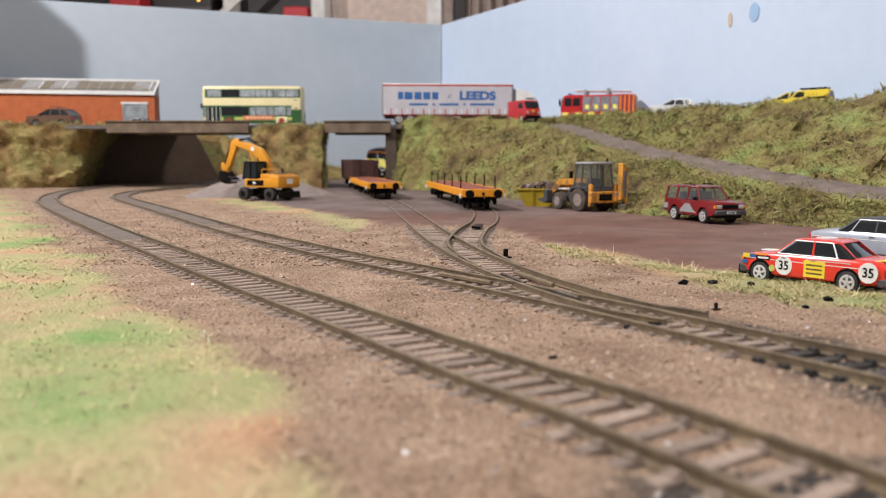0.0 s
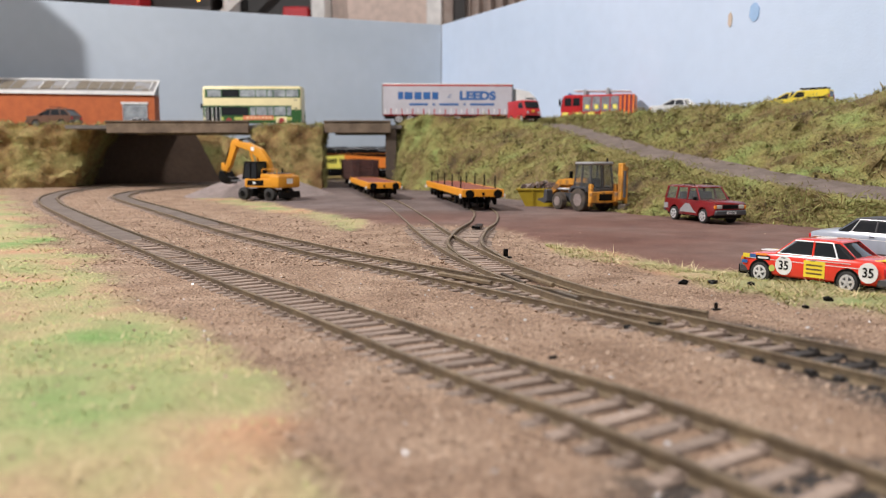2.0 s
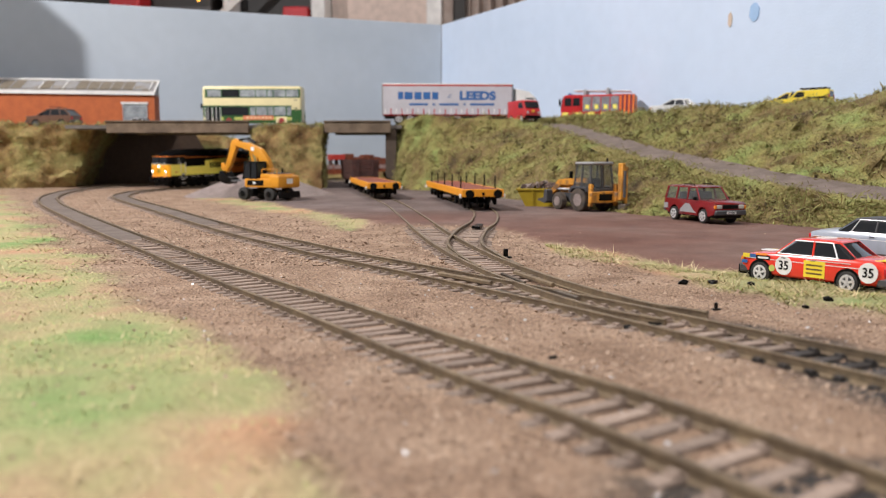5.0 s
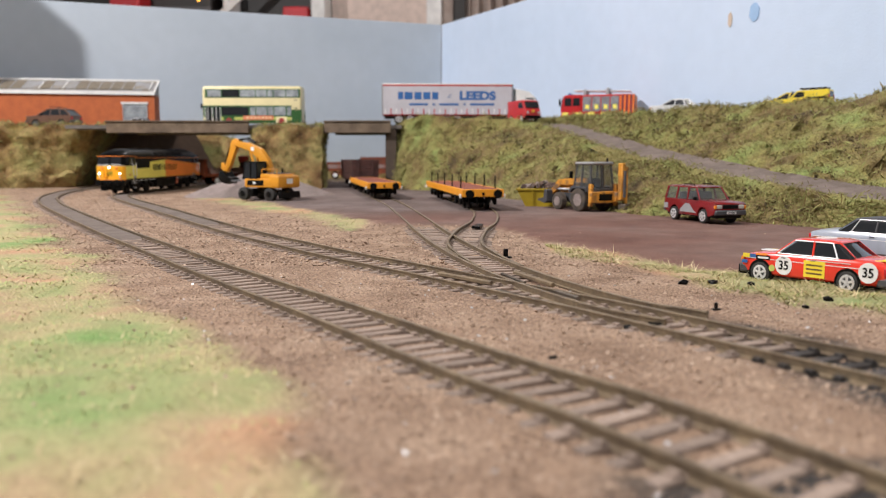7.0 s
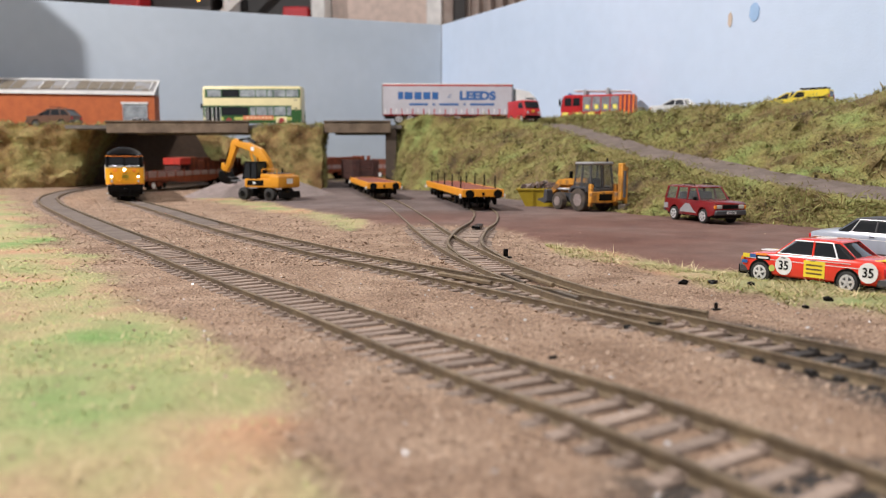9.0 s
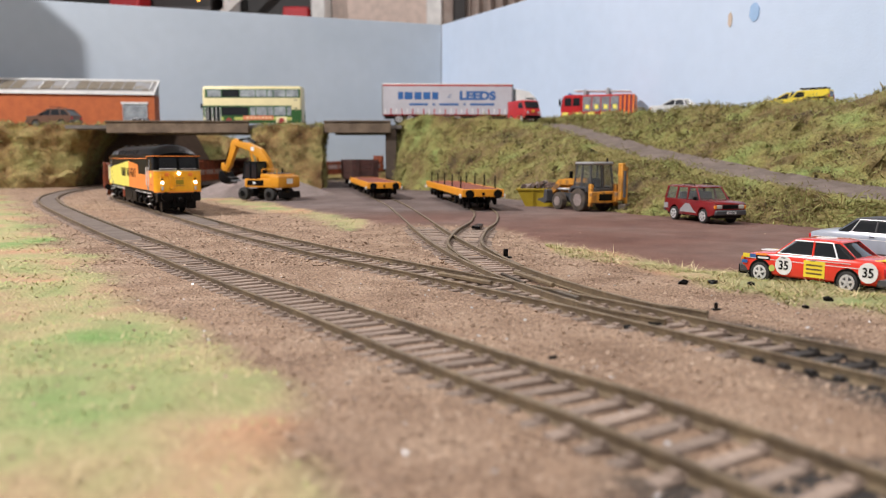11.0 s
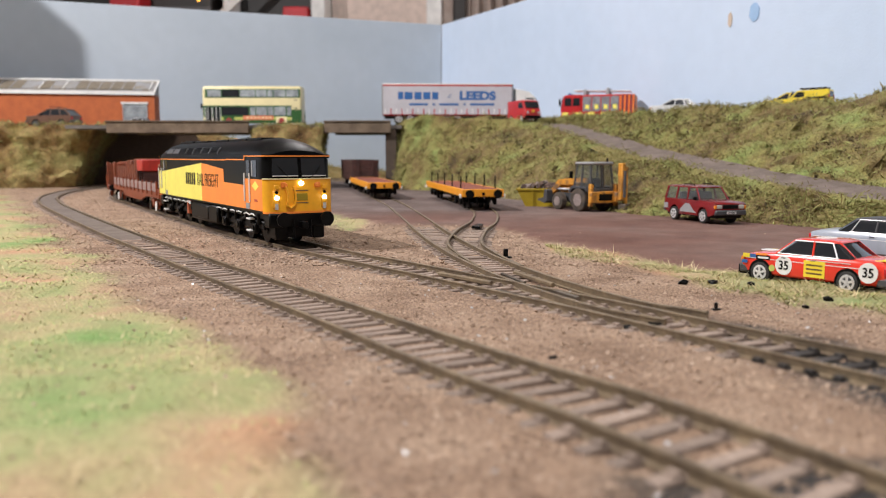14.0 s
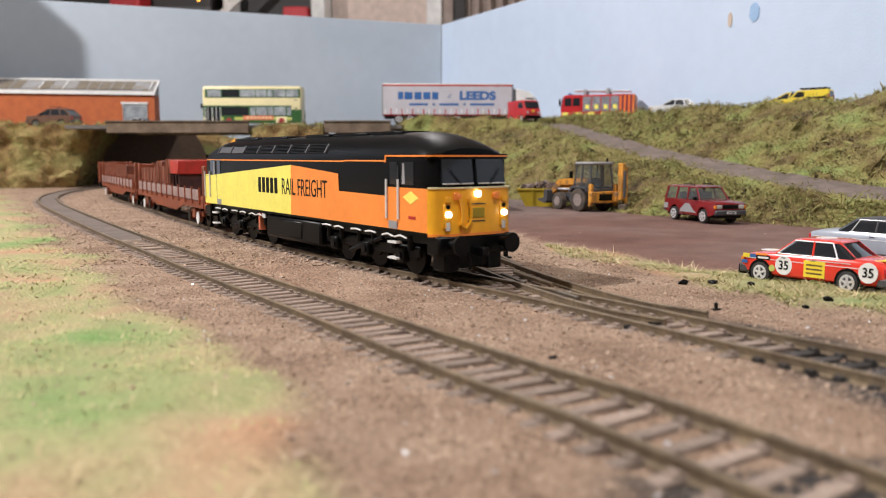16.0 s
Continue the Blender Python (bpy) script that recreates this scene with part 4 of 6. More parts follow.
    part("tank_pipe", Shape().box(-3.05, -2.9, -1.32, 1.32, 0.55, 1.2, 0.02), PINKISH, lo)
    part("tank_label", Shape().box(-2.6, -2.3, -1.34, -1.3, 1.05, 1.2), WHITE, lo)
    wheels = []
    for c in (-5.2, 5.2):
        for sd in (-1, 1):
            s = Shape()
            s.box(c - 2.9, c + 2.9, sd * 1.02 - 0.07, sd * 1.02 + 0.07, 0.55, 0.88, 0.04)
            for k in (-2.05, 0, 2.05):
                s.box(c + k - 0.22, c + k + 0.22, sd * 1.12 - 0.12, sd * 1.12 + 0.12, 0.38, 0.80, 0.04)
                s.cyl((c + k, sd * 1.25, 0.58), "y", 0.13, 0.08, 12)
                for q in (-0.45, 0.45):
                    s.cyl((c + k + q, sd * 1.12, 0.95), "z", 0.11, 0.4, 10)
            s.rod((c - 1.0, sd * 1.15, 0.45), (c + 1.0, sd * 1.15, 1.0), 0.07)
            part("bogie_frame", s, BLACK, lo)
            s = Shape()
            for q in (-2.6, -1.75, -0.6, 0.3, 1.3, 2.0):
                z = 1.13 + 0.02 * math.sin(q * 9)
                s.rod((c + q, sd * 1.36, z), (c + q + 0.3, sd * 1.36, 1.17), 0.028, 6).rod((c + q + 0.3, sd * 1.36, 1.17), (c + q + 0.62, sd * 1.36, z), 0.028, 6)
            part("sand_pipe", s, WHITE, lo, "white sanding pipe")
        for k in (-2.05, 0, 2.05):
            wheels.append((wheelset(lo, c + k, 0.57), 0.57))
    for k, z in ((7.1, 0.95), (7.1, 0.5), (-7.9, 0.95), (-7.9, 0.5)):
        for sd in (-1, 1):
            part("footstep", Shape().box(k - 0.24, k + 0.24, sd * 1.3 - 0.1, sd * 1.3 + 0.1, z - 0.03, z + 0.03), WHITE, lo)
    lo.scale = (0.957, 0.957, 0.985)
    return lo, wheels


def build_wagon(load):
    wg = thing("bogie_wagon", "weathered bauxite red bogie wagon with end bulkheads and a brown load", "railway wagon", 0, 0, 0, 0, "wagons of the train")
    h = 9.1
    part("floor", Shape().box(-h, h, -1.28, 1.28, 1.12, 1.3, 0.02), BAUXITE, wg)
    for sd in (-1, 1):
        part("sole_bar", Shape().prism([(-h, 1.3), (h, 1.3), (h, 0.98), (4.6, 0.95), (2.9, 0.62), (-2.9, 0.62), (-4.6, 0.95), (-h, 0.98)], "y", sd * 1.2, sd * 1.3), BAUXITE, wg)
        n = 11
        for i in range(n):
            a = -h + 0.5 + i * (2 * h - 1.0) / n
            b = a + (2 * h - 1.0) / n - 0.12
            part("side_board", Shape().box(a, b, sd * 1.3 - 0.03, sd * 1.3 + 0.03, 1.34, 1.86, 0.015), PLANK_GREY, wg, "pinkish grey side board")
            part("stanchion", Shape().box(b + 0.01, b + 0.11, sd * 1.33 - 0.05, sd * 1.33 + 0.05, 1.15, 1.98), BAUXITE, wg)
        for c in (-6.6, 6.6):
            s = Shape()
            s.box(c - 1.5, c + 1.5, sd * 1.0 - 0.06, sd * 1.0 + 0.06, 0.52, 0.82, 0.03)
            for k in (-0.9, 0.9):
                s.box(c + k - 0.2, c + k + 0.2, sd * 1.08 - 0.1, sd * 1.08 + 0.1, 0.28, 0.72, 0.03)
            s.box(c - 0.3, c + 0.3, sd * 1.1 - 0.1, sd * 1.1 + 0.1, 0.4, 0.95, 0.04)
            part("bogie_frame", s, BAUXITE, wg)
    for end in (-1, 1):
        part("bulkhead", Shape().box(min(end * h, end * (h - 0.22)), max(end * h, end * (h - 0.22)), -1.25, 1.25, 1.0, 2.95, 0.03), BAUXITE, wg)
        for y in (-1.15, 0, 1.15):
            part("bulkhead_post", Shape().box(min(end * (h + 0.1), end * (h - 0.3)), max(end * (h + 0.1), end * (h - 0.3)), y - 0.1, y + 0.1, 1.0, 3.02, 0.02), BAUXITE, wg)
        part("buffer_beam", Shape().box(min(end * h, end * (h + 0.15)), max(end * h, end * (h + 0.15)), -1.25, 1.25, 0.85, 1.2, 0.02), BAUXITE, wg)
        for sd in (-1, 1):
            part("buffer", Shape().cyl((end * (h + 0.3), sd * 0.87, 1.02), "x", 0.1, 0.35, 12).cyl((end * (h + 0.5), sd * 0.87, 1.02), "x", 0.25, 0.06, 16), BLACK, wg)
        part("coupling", Shape().box(min(end * h, end * (h + 0.55)), max(end * h, end * (h + 0.55)), -0.1, 0.1, 0.72, 0.9, 0.02), BLACK, wg)
    for a, b, z0, z1, red in load:
        if red:
            for x in (a + 0.2, (a + b) / 2, b - 0.2):
                part("crate_leg", Shape().box(x - 0.06, x + 0.06, -1.0, 1.0, 1.3, z0, 0.01), DARK_WAGON, wg)
        part("load_block", Shape().box(a, b, -1.1, 1.1, 1.3 if not red else z0, z1, 0.04), LOAD_RED if red else CRATE_BROWN, wg, "dull red crate" if red else "brown load block")
        if not red:
            k = max(1, int((b - a) / 0.9))
            for i in range(k):
                x = a + (i + 0.5) * (b - a) / k
                part("load_batten", Shape().box(x - 0.05, x + 0.05, -1.14, 1.14, 1.32, z1 + 0.04), BAUXITE, wg)
    wheels = []
    for c in (-6.6, 6.6):
        for k in (-0.9, 0.9):
            w = wheelset(wg, c + k, 0.46)
            wheels.append((w, 0.46))
            for sd in (-1, 1):
                part("wheel_disc", Shape().cyl((0, sd * 1.2, 0), "y", 0.30, 0.03, 16), WHITE if abs(c + k) > 7 else BLACK, w)
    wg.scale = (0.935, 0.95, 0.95)
    return wg, wheels


LOCO = build_loco()
WAGONS = [build_wagon([(-8.7, -4.2, 0, 2.75, 0), (-4.2, 0.6, 0, 2.9, 0), (-3.4, -1.9, 0, 3.2, 0), (-0.6, 0.6, 0, 3.3, 0), (0.62, 2.6, 2.5, 3.25, 1)]),
          build_wagon([(-8.7, 4.0, 0, 2.85, 0), (4.4, 8.6, 0, 2.2, 0)]),
          build_wagon([(-8.7, -1.0, 0, 2.3, 0), (0, 8.6, 0, 2.6, 0)])]


# ---- what moves ----
def motions():
    times = [i * 0.25 for i in range(65)]
    spin = [i * 0.1 for i in range(161)]
    behind = 0.0
    for k, (ob, wheels) in enumerate([LOCO] + WAGONS):
        if k:
            behind += 18.4 if k == 1 else 18.0
        half = 5.2 if k == 0 else 6.6
        walk(ob, [(t, stand(run(t) + behind, half)) for t in times])
        for w, r in wheels:
            x = w.matrix_basis.translation.copy()
            walk(w, [(t, pose(x.x, x.y, x.z, 0, math.degrees((run(0) - run(t)) / r), 0)) for t in spin])


# ---- road vehicles ----
def arch(cx, r, z0, n=8):
    """Points of a wheel arch, from its front foot to its rear foot."""
    a = [math.pi * i / n for i in range(n + 1)]
    return [(cx + r * math.cos(t), z0 + r * math.sin(t)) for t in a]


def rounded_hull(pts, half, inset=0.05, crown=0.0):
    """A side profile in x, z given a body's width, with softened edges."""
    cx = sum(p[0] for p in pts) / len(pts)
    cz = sum(p[1] for p in pts) / len(pts)
    s = Shape()
    secs = []
    for y, k in ((-half, 0.965), (-half + inset * 0.35, 0.988), (-half + inset, 1.0), (half - inset, 1.0), (half - inset * 0.35, 0.988), (half, 0.965)):
        secs.append([(cx + (x - cx) * k, y, cz + (z - cz) * k) for x, z in pts])
    s.loft(secs)
    return s


def car_wheel(parent, x, y, r, w, rim=SILVER, tyre=RUBBER, spokes=5):
    sd = 1 if y > 0 else -1
    t = part("wheel", Shape().cyl((x, y, r), "y", r, w, 22, None, 0.03), tyre, parent)
    s = Shape().cyl((x, y + sd * w * 0.46, r), "y", r * 0.7, 0.04, 20)
    part("rim", s, rim, t)
    s = Shape().cyl((x, y + sd * (w * 0.46 + 0.02), r), "y", r * 0.16, 0.05, 10)
    for k in range(spokes):
        a = 6.283 * k / spokes
        m = Matrix.Translation((x, y + sd * (w * 0.46 + 0.02), r)) @ Euler((0, a, 0)).to_matrix().to_4x4()
        s.turned(m, -0.035, 0.035, -0.02, 0.02, 0.05, r * 0.66)
    part("spokes", s, rim, t)
    part("brake_disc", Shape().cyl((x, y + sd * (w * 0.46 + 0.005), r), "y", r * 0.5, 0.035, 16), DARK_GREY, t)


def greenhouse(parent, lo, hi, zb, zt, wb, wt, body, posts, glass=GLASS, roof_z=0.09):
    """Cabin: a glass block with roof and posts. lo, hi: x of rear and front at belt and roof."""
    (rb, rt), (fb, ft) = lo, hi
    part("window_glass", Shape().loft([[(rb, -wb, zb), (fb, -wb, zb), (fb, wb, zb), (rb, wb, zb)],
                                       [(rt, -wt, zt), (ft, -wt, zt), (ft, wt, zt), (rt, wt, zt)]]), glass, parent, "dark tinted windows")
    s = Shape()
    secs = []
    for k, dz in ((1.03, 0.0), (1.02, roof_z * 0.5), (0.93, roof_z), (0.6, roof_z * 1.35)):
        cx, hx = (rt + ft) / 2, (ft - rt) / 2
        secs.append([(cx - hx * k - 0.02, -wt * k, zt + dz), (cx + hx * k + 0.02, -wt * k, zt + dz), (cx + hx * k + 0.02, wt * k, zt + dz), (cx - hx * k - 0.02, wt * k, zt + dz)])
    s.loft(secs)
    part("roof", s, body, parent)
    for sd in (-1, 1):
        for xb, xt, w in posts:
            part("window_post", Shape().rod((xb, sd * (wb + 0.004), zb), (xt, sd * (wt + 0.008), zt + 0.02), w, 6), body, parent)
    return None


def lights_and_bumpers(car, xf, xr, half, z, front=LAMP_OFF, bumper=DARK_GREY, plate=True):
    for sd in (-1, 1):
        part("headlight", Shape().box(xf - 0.06, xf + 0.03, sd * half * 0.72 - 0.16, sd * half * 0.72 + 0.16, z, z + 0.2, 0.03), front, car)
        part("indicator", Shape().box(xf - 0.1, xf + 0.02, sd * half * 0.96 - 0.06, sd * half * 0.96 + 0.06, z, z + 0.18, 0.02), AMBER, car)
        part("tail_light", Shape().box(xr - 0.03, xr + 0.06, sd * half * 0.82 - 0.14, sd * half * 0.82 + 0.14, z, z + 0.22, 0.02), RED, car)
    part("grille", Shape().box(xf - 0.05, xf + 0.025, -half * 0.5, half * 0.5, z, z + 0.2, 0.02), BLACK, car)
    part("front_bumper", Shape().box(xf - 0.25, xf + 0.1, -half, half, z - 0.32, z - 0.06, 0.05), bumper, car)
    part("rear_bumper", Shape().box(xr - 0.1, xr + 0.25, -half, half, z - 0.32, z - 0.06, 0.05), bumper, car)
    if plate:
        part("number_plate", Shape().box(xf + 0.1, xf + 0.115, -0.27, 0.27, z - 0.25, z - 0.12), WHITE, car)
        part("plate_bar", Shape().box(xf + 0.114, xf + 0.122, -0.2, 0.2, z - 0.215, z - 0.155), DARK_GREY, car)


def suv(name, label, x, y, z, turn, paint_mat, lower=None, bars=True, scale=1.0, category="car", sloped=False):
    c = thing(name, label, category, x, y, z, turn)
    r = 0.36
    prof = ([(-2.2, 0.55)] + arch(-1.3, 0.47, 0.36)[::-1] + arch(1.25, 0.47, 0.36)[::-1] +
            [(2.2, 0.5), (2.24, 0.62), (2.24, 1.02), (2.15, 1.08), (0.95, 1.16), (-2.2, 1.16), (-2.25, 1.0)])
    part("body", rounded_hull(prof, 0.9), paint_mat, c)
    if sloped:
        greenhouse(c, (-2.2, -1.55), (1.15, 0.15), 1.14, 1.68, 0.84, 0.66, paint_mat,
                   [(-2.15, -1.55, 0.07), (-1.2, -1.0, 0.05), (-0.15, -0.25, 0.05), (1.12, 0.14, 0.05)])
    else:
        greenhouse(c, (-2.15, -2.05), (0.95, 0.45), 1.14, 1.76, 0.84, 0.72, paint_mat,
                   [(-2.15, -2.05, 0.06), (-1.15, -1.12, 0.06), (-0.15, -0.2, 0.05), (0.93, 0.44, 0.05)], CLEAR)
        part("seat_row", Shape().box(-1.3, -1.0, -0.6, 0.6, 1.0, 1.5, 0.05).box(-0.4, -0.1, -0.6, 0.6, 1.0, 1.5, 0.05), GREY, c)
    if lower:
        for sd in (-1, 1):
            part("sill_panel", Shape().prism([(-0.7, 0.5), (0.7, 0.5), (0.45, 0.62), (0.1, 0.95), (-0.25, 0.95), (-0.7, 0.62)], "y", sd * 0.9, sd * 0.912), lower, c)
            part("sill_panel", Shape().prism([(-2.2, 0.62), (-1.85, 0.62), (-1.85, 0.9), (-2.2, 0.9)], "y", sd * 0.9, sd * 0.912), lower, c)
    for sx in (-1.3, 1.25):
        for sd in (-1, 1):
            car_wheel(c, sx, sd * 0.78, r, 0.24, DARK_GREY if sloped else SILVER)
    lights_and_bumpers(c, 2.24, -2.25, 0.88, 0.78)
    part("underbody", Shape().box(-2.1, 2.1, -0.75, 0.75, 0.3, 0.6), BLACK, c)
    for sd in (-1, 1):
        part("wing_mirror", Shape().box(0.62, 0.75, sd * 0.98 - 0.1, sd * 0.98 + 0.1, 1.15, 1.32, 0.03), BLACK, c)
        part("door_seam", Shape().box(-0.165, -0.14, sd * 0.905 - 0.006, sd * 0.905 + 0.006, 0.5, 1.12), BLACK, c)
        if bars:
            s = Shape().rod((-0.9, sd * 0.55, 1.93), (-0.05, sd * 0.55, 1.93), 0.025)
            s.rod((-0.9, sd * 0.55, 1.93), (-0.95, sd * 0.55, 1.84), 0.025).rod((-0.05, sd * 0.55, 1.93), (0.02, sd * 0.55, 1.84), 0.025)
            part("roof_bar", s, BLACK, c)
    if scale != 1.0:
        c.scale = (scale, scale, scale)
    return c


def saloon(name, label, x, y, z, turn, paint_mat, scale=1.0, roof=None, nose=2.5):
    c = thing(name, label, "car", x, y, z, turn)
    stations = [(-2.52, 0.74, 0.45, 0.78), (-2.46, 0.82, 0.36, 0.88), (-2.2, 0.88, 0.30, 0.95), (-1.6, 0.90, 0.27, 0.99), (-0.4, 0.905, 0.26, 0.985),
                (0.9, 0.90, 0.26, 0.965), (1.6, 0.89, 0.27, 0.92), (nose - 0.2, 0.865, 0.29, 0.87), (nose - 0.05, 0.83, 0.33, 0.82), (nose, 0.76, 0.42, 0.74)]
    hull = []
    for x, w, z0, z1 in stations:
        half = [(w * 0.86, z0), (w * 0.97, z0 + 0.07), (w, z0 + 0.2), (w * 1.005, lerp(z0, z1, 0.62)), (w * 0.985, z1 - 0.09), (w * 0.93, z1 - 0.025), (w * 0.8, z1), (w * 0.4, z1 + 0.018)]
        hull.append([(x, y, z) for y, z in half] + [(x, -y, z) for y, z in half[::-1]])
    part("body", Shape().loft(hull), paint_mat, c)
    for sx in (-1.42, 1.43):
        for sd in (-1, 1):
            # Black disc on the solid side paints the shade of the arch recess.
            part("wheel_arch", Shape().cyl((sx, sd * 0.80, 0.34), "y", 0.395, 0.216, 26), BLACK, c)
    top = roof or paint_mat
    cabin = []
    for z, xr, xf, w in ((0.95, -1.62, 1.02, 0.83), (1.1, -1.40, 0.80, 0.79), (1.3, -1.13, 0.52, 0.715), (1.375, -1.03, 0.42, 0.68)):
        cabin.append([(xr, -w * 0.86, z), (xr + 0.12, -w, z), (xf - 0.16, -w, z), (xf, -w * 0.8, z), (xf, w * 0.8, z), (xf - 0.16, w, z), (xr + 0.12, w, z), (xr, w * 0.86, z)])
    part("window_glass", Shape().loft(cabin), GLASS, c, "dark tinted windows")
    cap = []
    for z, xr, xf, w in ((1.37, -1.06, 0.45, 0.70), (1.405, -1.04, 0.44, 0.685), (1.435, -0.92, 0.33, 0.60), (1.45, -0.6, 0.05, 0.35)):
        cap.append([(xr, -w * 0.8, z), (xr + 0.14, -w, z), (xf - 0.14, -w, z), (xf, -w * 0.8, z), (xf, w * 0.8, z), (xf - 0.14, w, z), (xr + 0.14, w, z), (xr, w * 0.8, z)])
    part("roof", Shape().loft(cap), top, c)
    for sd in (-1, 1):
        part("rear_pillar", Shape().loft([[(-1.62, sd * 0.70, 0.95), (-1.05, sd * 0.836, 0.95), (-1.05, sd * 0.80, 0.95), (-1.62, sd * 0.66, 0.95)],
                                          [(-1.04, sd * 0.58, 1.39), (-0.82, sd * 0.688, 1.39), (-0.82, sd * 0.65, 1.39), (-1.04, sd * 0.54, 1.39)]]), top, c)
        for xb, xt, w in ((-0.28, -0.26, 0.035), (0.93, 0.37, 0.032)):
            part("window_post", Shape().rod((xb, sd * 0.832, 0.95), (xt, sd * 0.688, 1.385), w, 8), top, c)
    part("seat_row", Shape().box(-0.9, -0.7, -0.6, 0.6, 0.8, 1.2, 0.04).box(0.1, 0.3, -0.6, 0.6, 0.8, 1.2, 0.04), BLACK, c)
    part("dashboard", Shape().box(0.6, 0.95, -0.7, 0.7, 0.85, 1.02, 0.04), BLACK, c)
    part("roll_cage", Shape().rod((-0.4, -0.6, 0.95), (-0.4, -0.55, 1.36), 0.03).rod((-0.4, 0.6, 0.95), (-0.4, 0.55, 1.36), 0.03).rod((-0.4, -0.55, 1.34), (-0.4, 0.55, 1.34), 0.03).rod((-0.4, 0.58, 1.3), (-1.3, 0.58, 0.97), 0.03), WHITE, c)
    for sx in (-1.42, 1.43):
        for sd in (-1, 1):
            car_wheel(c, sx, sd * 0.82, 0.33, 0.2)
    lights_and_bumpers(c, nose - 0.02, -2.48, 0.85, 0.6, LAMP_OFF, SILVER if paint_mat is SILVER_PAINT else DARK_GREY, False)
    part("underbody", Shape().box(-2.3, 2.3, -0.75, 0.75, 0.22, 0.5), BLACK, c)
    for sd in (-1, 1):
        part("side_trim", Shape().box(-2.3, nose - 0.2, sd * 0.9 - 0.006, sd * 0.9 + 0.008, 0.745, 0.765), WHITE, c)
        part("window_trim", Shape().rod((-1.1, sd * 0.838, 0.968), (0.88, sd * 0.838, 0.968), 0.018), SILVER, c)
        s = Shape().rod((-0.84, sd * 0.70, 1.378), (0.36, sd * 0.70, 1.378), 0.018).rod((0.86, sd * 0.838, 0.975), (0.36, sd * 0.70, 1.378), 0.02).rod((-1.06, sd * 0.838, 0.975), (-0.84, sd * 0.70, 1.378), 0.02)
        part("window_trim", s, SILVER, c)
        for xx in (-0.25, 0.72):
            part("door_handle", Shape().box(xx - 0.16, xx - 0.02, sd * 0.905 - 0.012, sd * 0.905 + 0.012, 0.83, 0.86), DARK_GREY, c)
        part("door_seam", Shape().box(-0.42, -0.405, sd * 0.9 - 0.004, sd * 0.9 + 0.004, 0.4, 0.95), DARK_GREY, c)
    if scale != 1.0:
        c.scale = scale if isinstance(scale, tuple) else (scale, scale, scale)
    return c


def rally_car():
    c = saloon("rally_car", "red rally saloon with race number 35 and stickers on the grass", 10.3, 21.6, -0.24, 129, RALLY_RED, (0.84, 0.9, 0.92), None, 2.15)
    for sd, side in ((1, SIDE_B), (-1, SIDE_Y)):
        for xx in (0.62, -2.02):
            part("number_disc", Shape().cyl((xx, sd * 0.905, 0.62 if xx > 0 else 0.66), "y", 0.285, 0.02, 28), WHITE, c, "white round race number disc")
            words("race_number", "35", 0.37, BLACK, c, lettering(xx, sd * 0.919, 0.50 if xx > 0 else 0.54, side), 0.95, 0.006)
        part("sticker", Shape().box(-0.72, -0.05, sd * 0.909 - 0.006, sd * 0.909 + 0.006, 0.36, 0.84), YELLOW, c, "yellow sponsor sticker")
        for k in range(3):
            part("sticker_bar", Shape().box(-0.64, -0.13, sd * 0.916 - 0.003, sd * 0.916 + 0.003, 0.45 + k * 0.12, 0.50 + k * 0.12), BROWN_INK, c)
        for a, b, z0, z1, mt in ((1.82, 2.06, 0.76, 0.88, YELLOW), (1.6, 1.81, 0.77, 0.88, BLUE), (1.1, 1.58, 0.73, 0.85, BLACK), (1.2, 1.6, 0.86, 0.92, ORANGE), (1.9, 2.1, 0.58, 0.68, BLUE)):
            part("sticker", Shape().box(a, b, sd * 0.9 - 0.006, sd * 0.9 + 0.01, z0, z1), mt, c)
        part("sticker_bar", Shape().box(1.15, 1.52, sd * 0.912 - 0.003, sd * 0.912 + 0.003, 0.76, 0.82), WHITE, c)
        part("round_badge", Shape().cyl((1.02, sd * 0.905, 0.5), "y", 0.10, 0.012, 18), LIME, c)
        part("sticker", Shape().box(-1.5, -0.1, sd * 0.905 - 0.004, sd * 0.905 + 0.004, 0.845, 0.865), WHITE, c)
    part("bonnet_disc", Shape().cyl((1.55, 0.1, 0.955), "z", 0.3, 0.012, 28), WHITE, c)
    part("roof_disc", Shape().cyl((-0.28, 0, 1.455), "z", 0.3, 0.02, 28), WHITE, c)
    part("boot_sticker", Shape().box(-2.35, -1.75, -0.5, 0.5, 0.965, 0.975), YELLOW, c)
    return c


rally_car()
saloon("saloon_car", "silver saloon car with dark windows parked behind the rally car", 14.75, 25.6, -0.14, -54, SILVER_PAINT, 1.0, DARK_GREY)
suv("off_roader", "maroon off-road estate car with grey sills and roof bars", 13.55, 41.2, -0.06, -73, MAROON, GREY)
suv("off_roader", "bronze brown off-road car parked on the raised yard", -44.4, 91.4, 6.47, 172, BRONZE, None, True, 1.24, "car", True)
suv("off_roader", "white estate car half hidden behind the grassy bank", 22.4, 78.2, 7.12, 164, WHITE, None, False, 0.95, "car", True)
saloon("saloon_car", "small silver car parked by the brick building", -35.8, 94.2, 6.46, 170, SILVER_PAINT, 0.9)


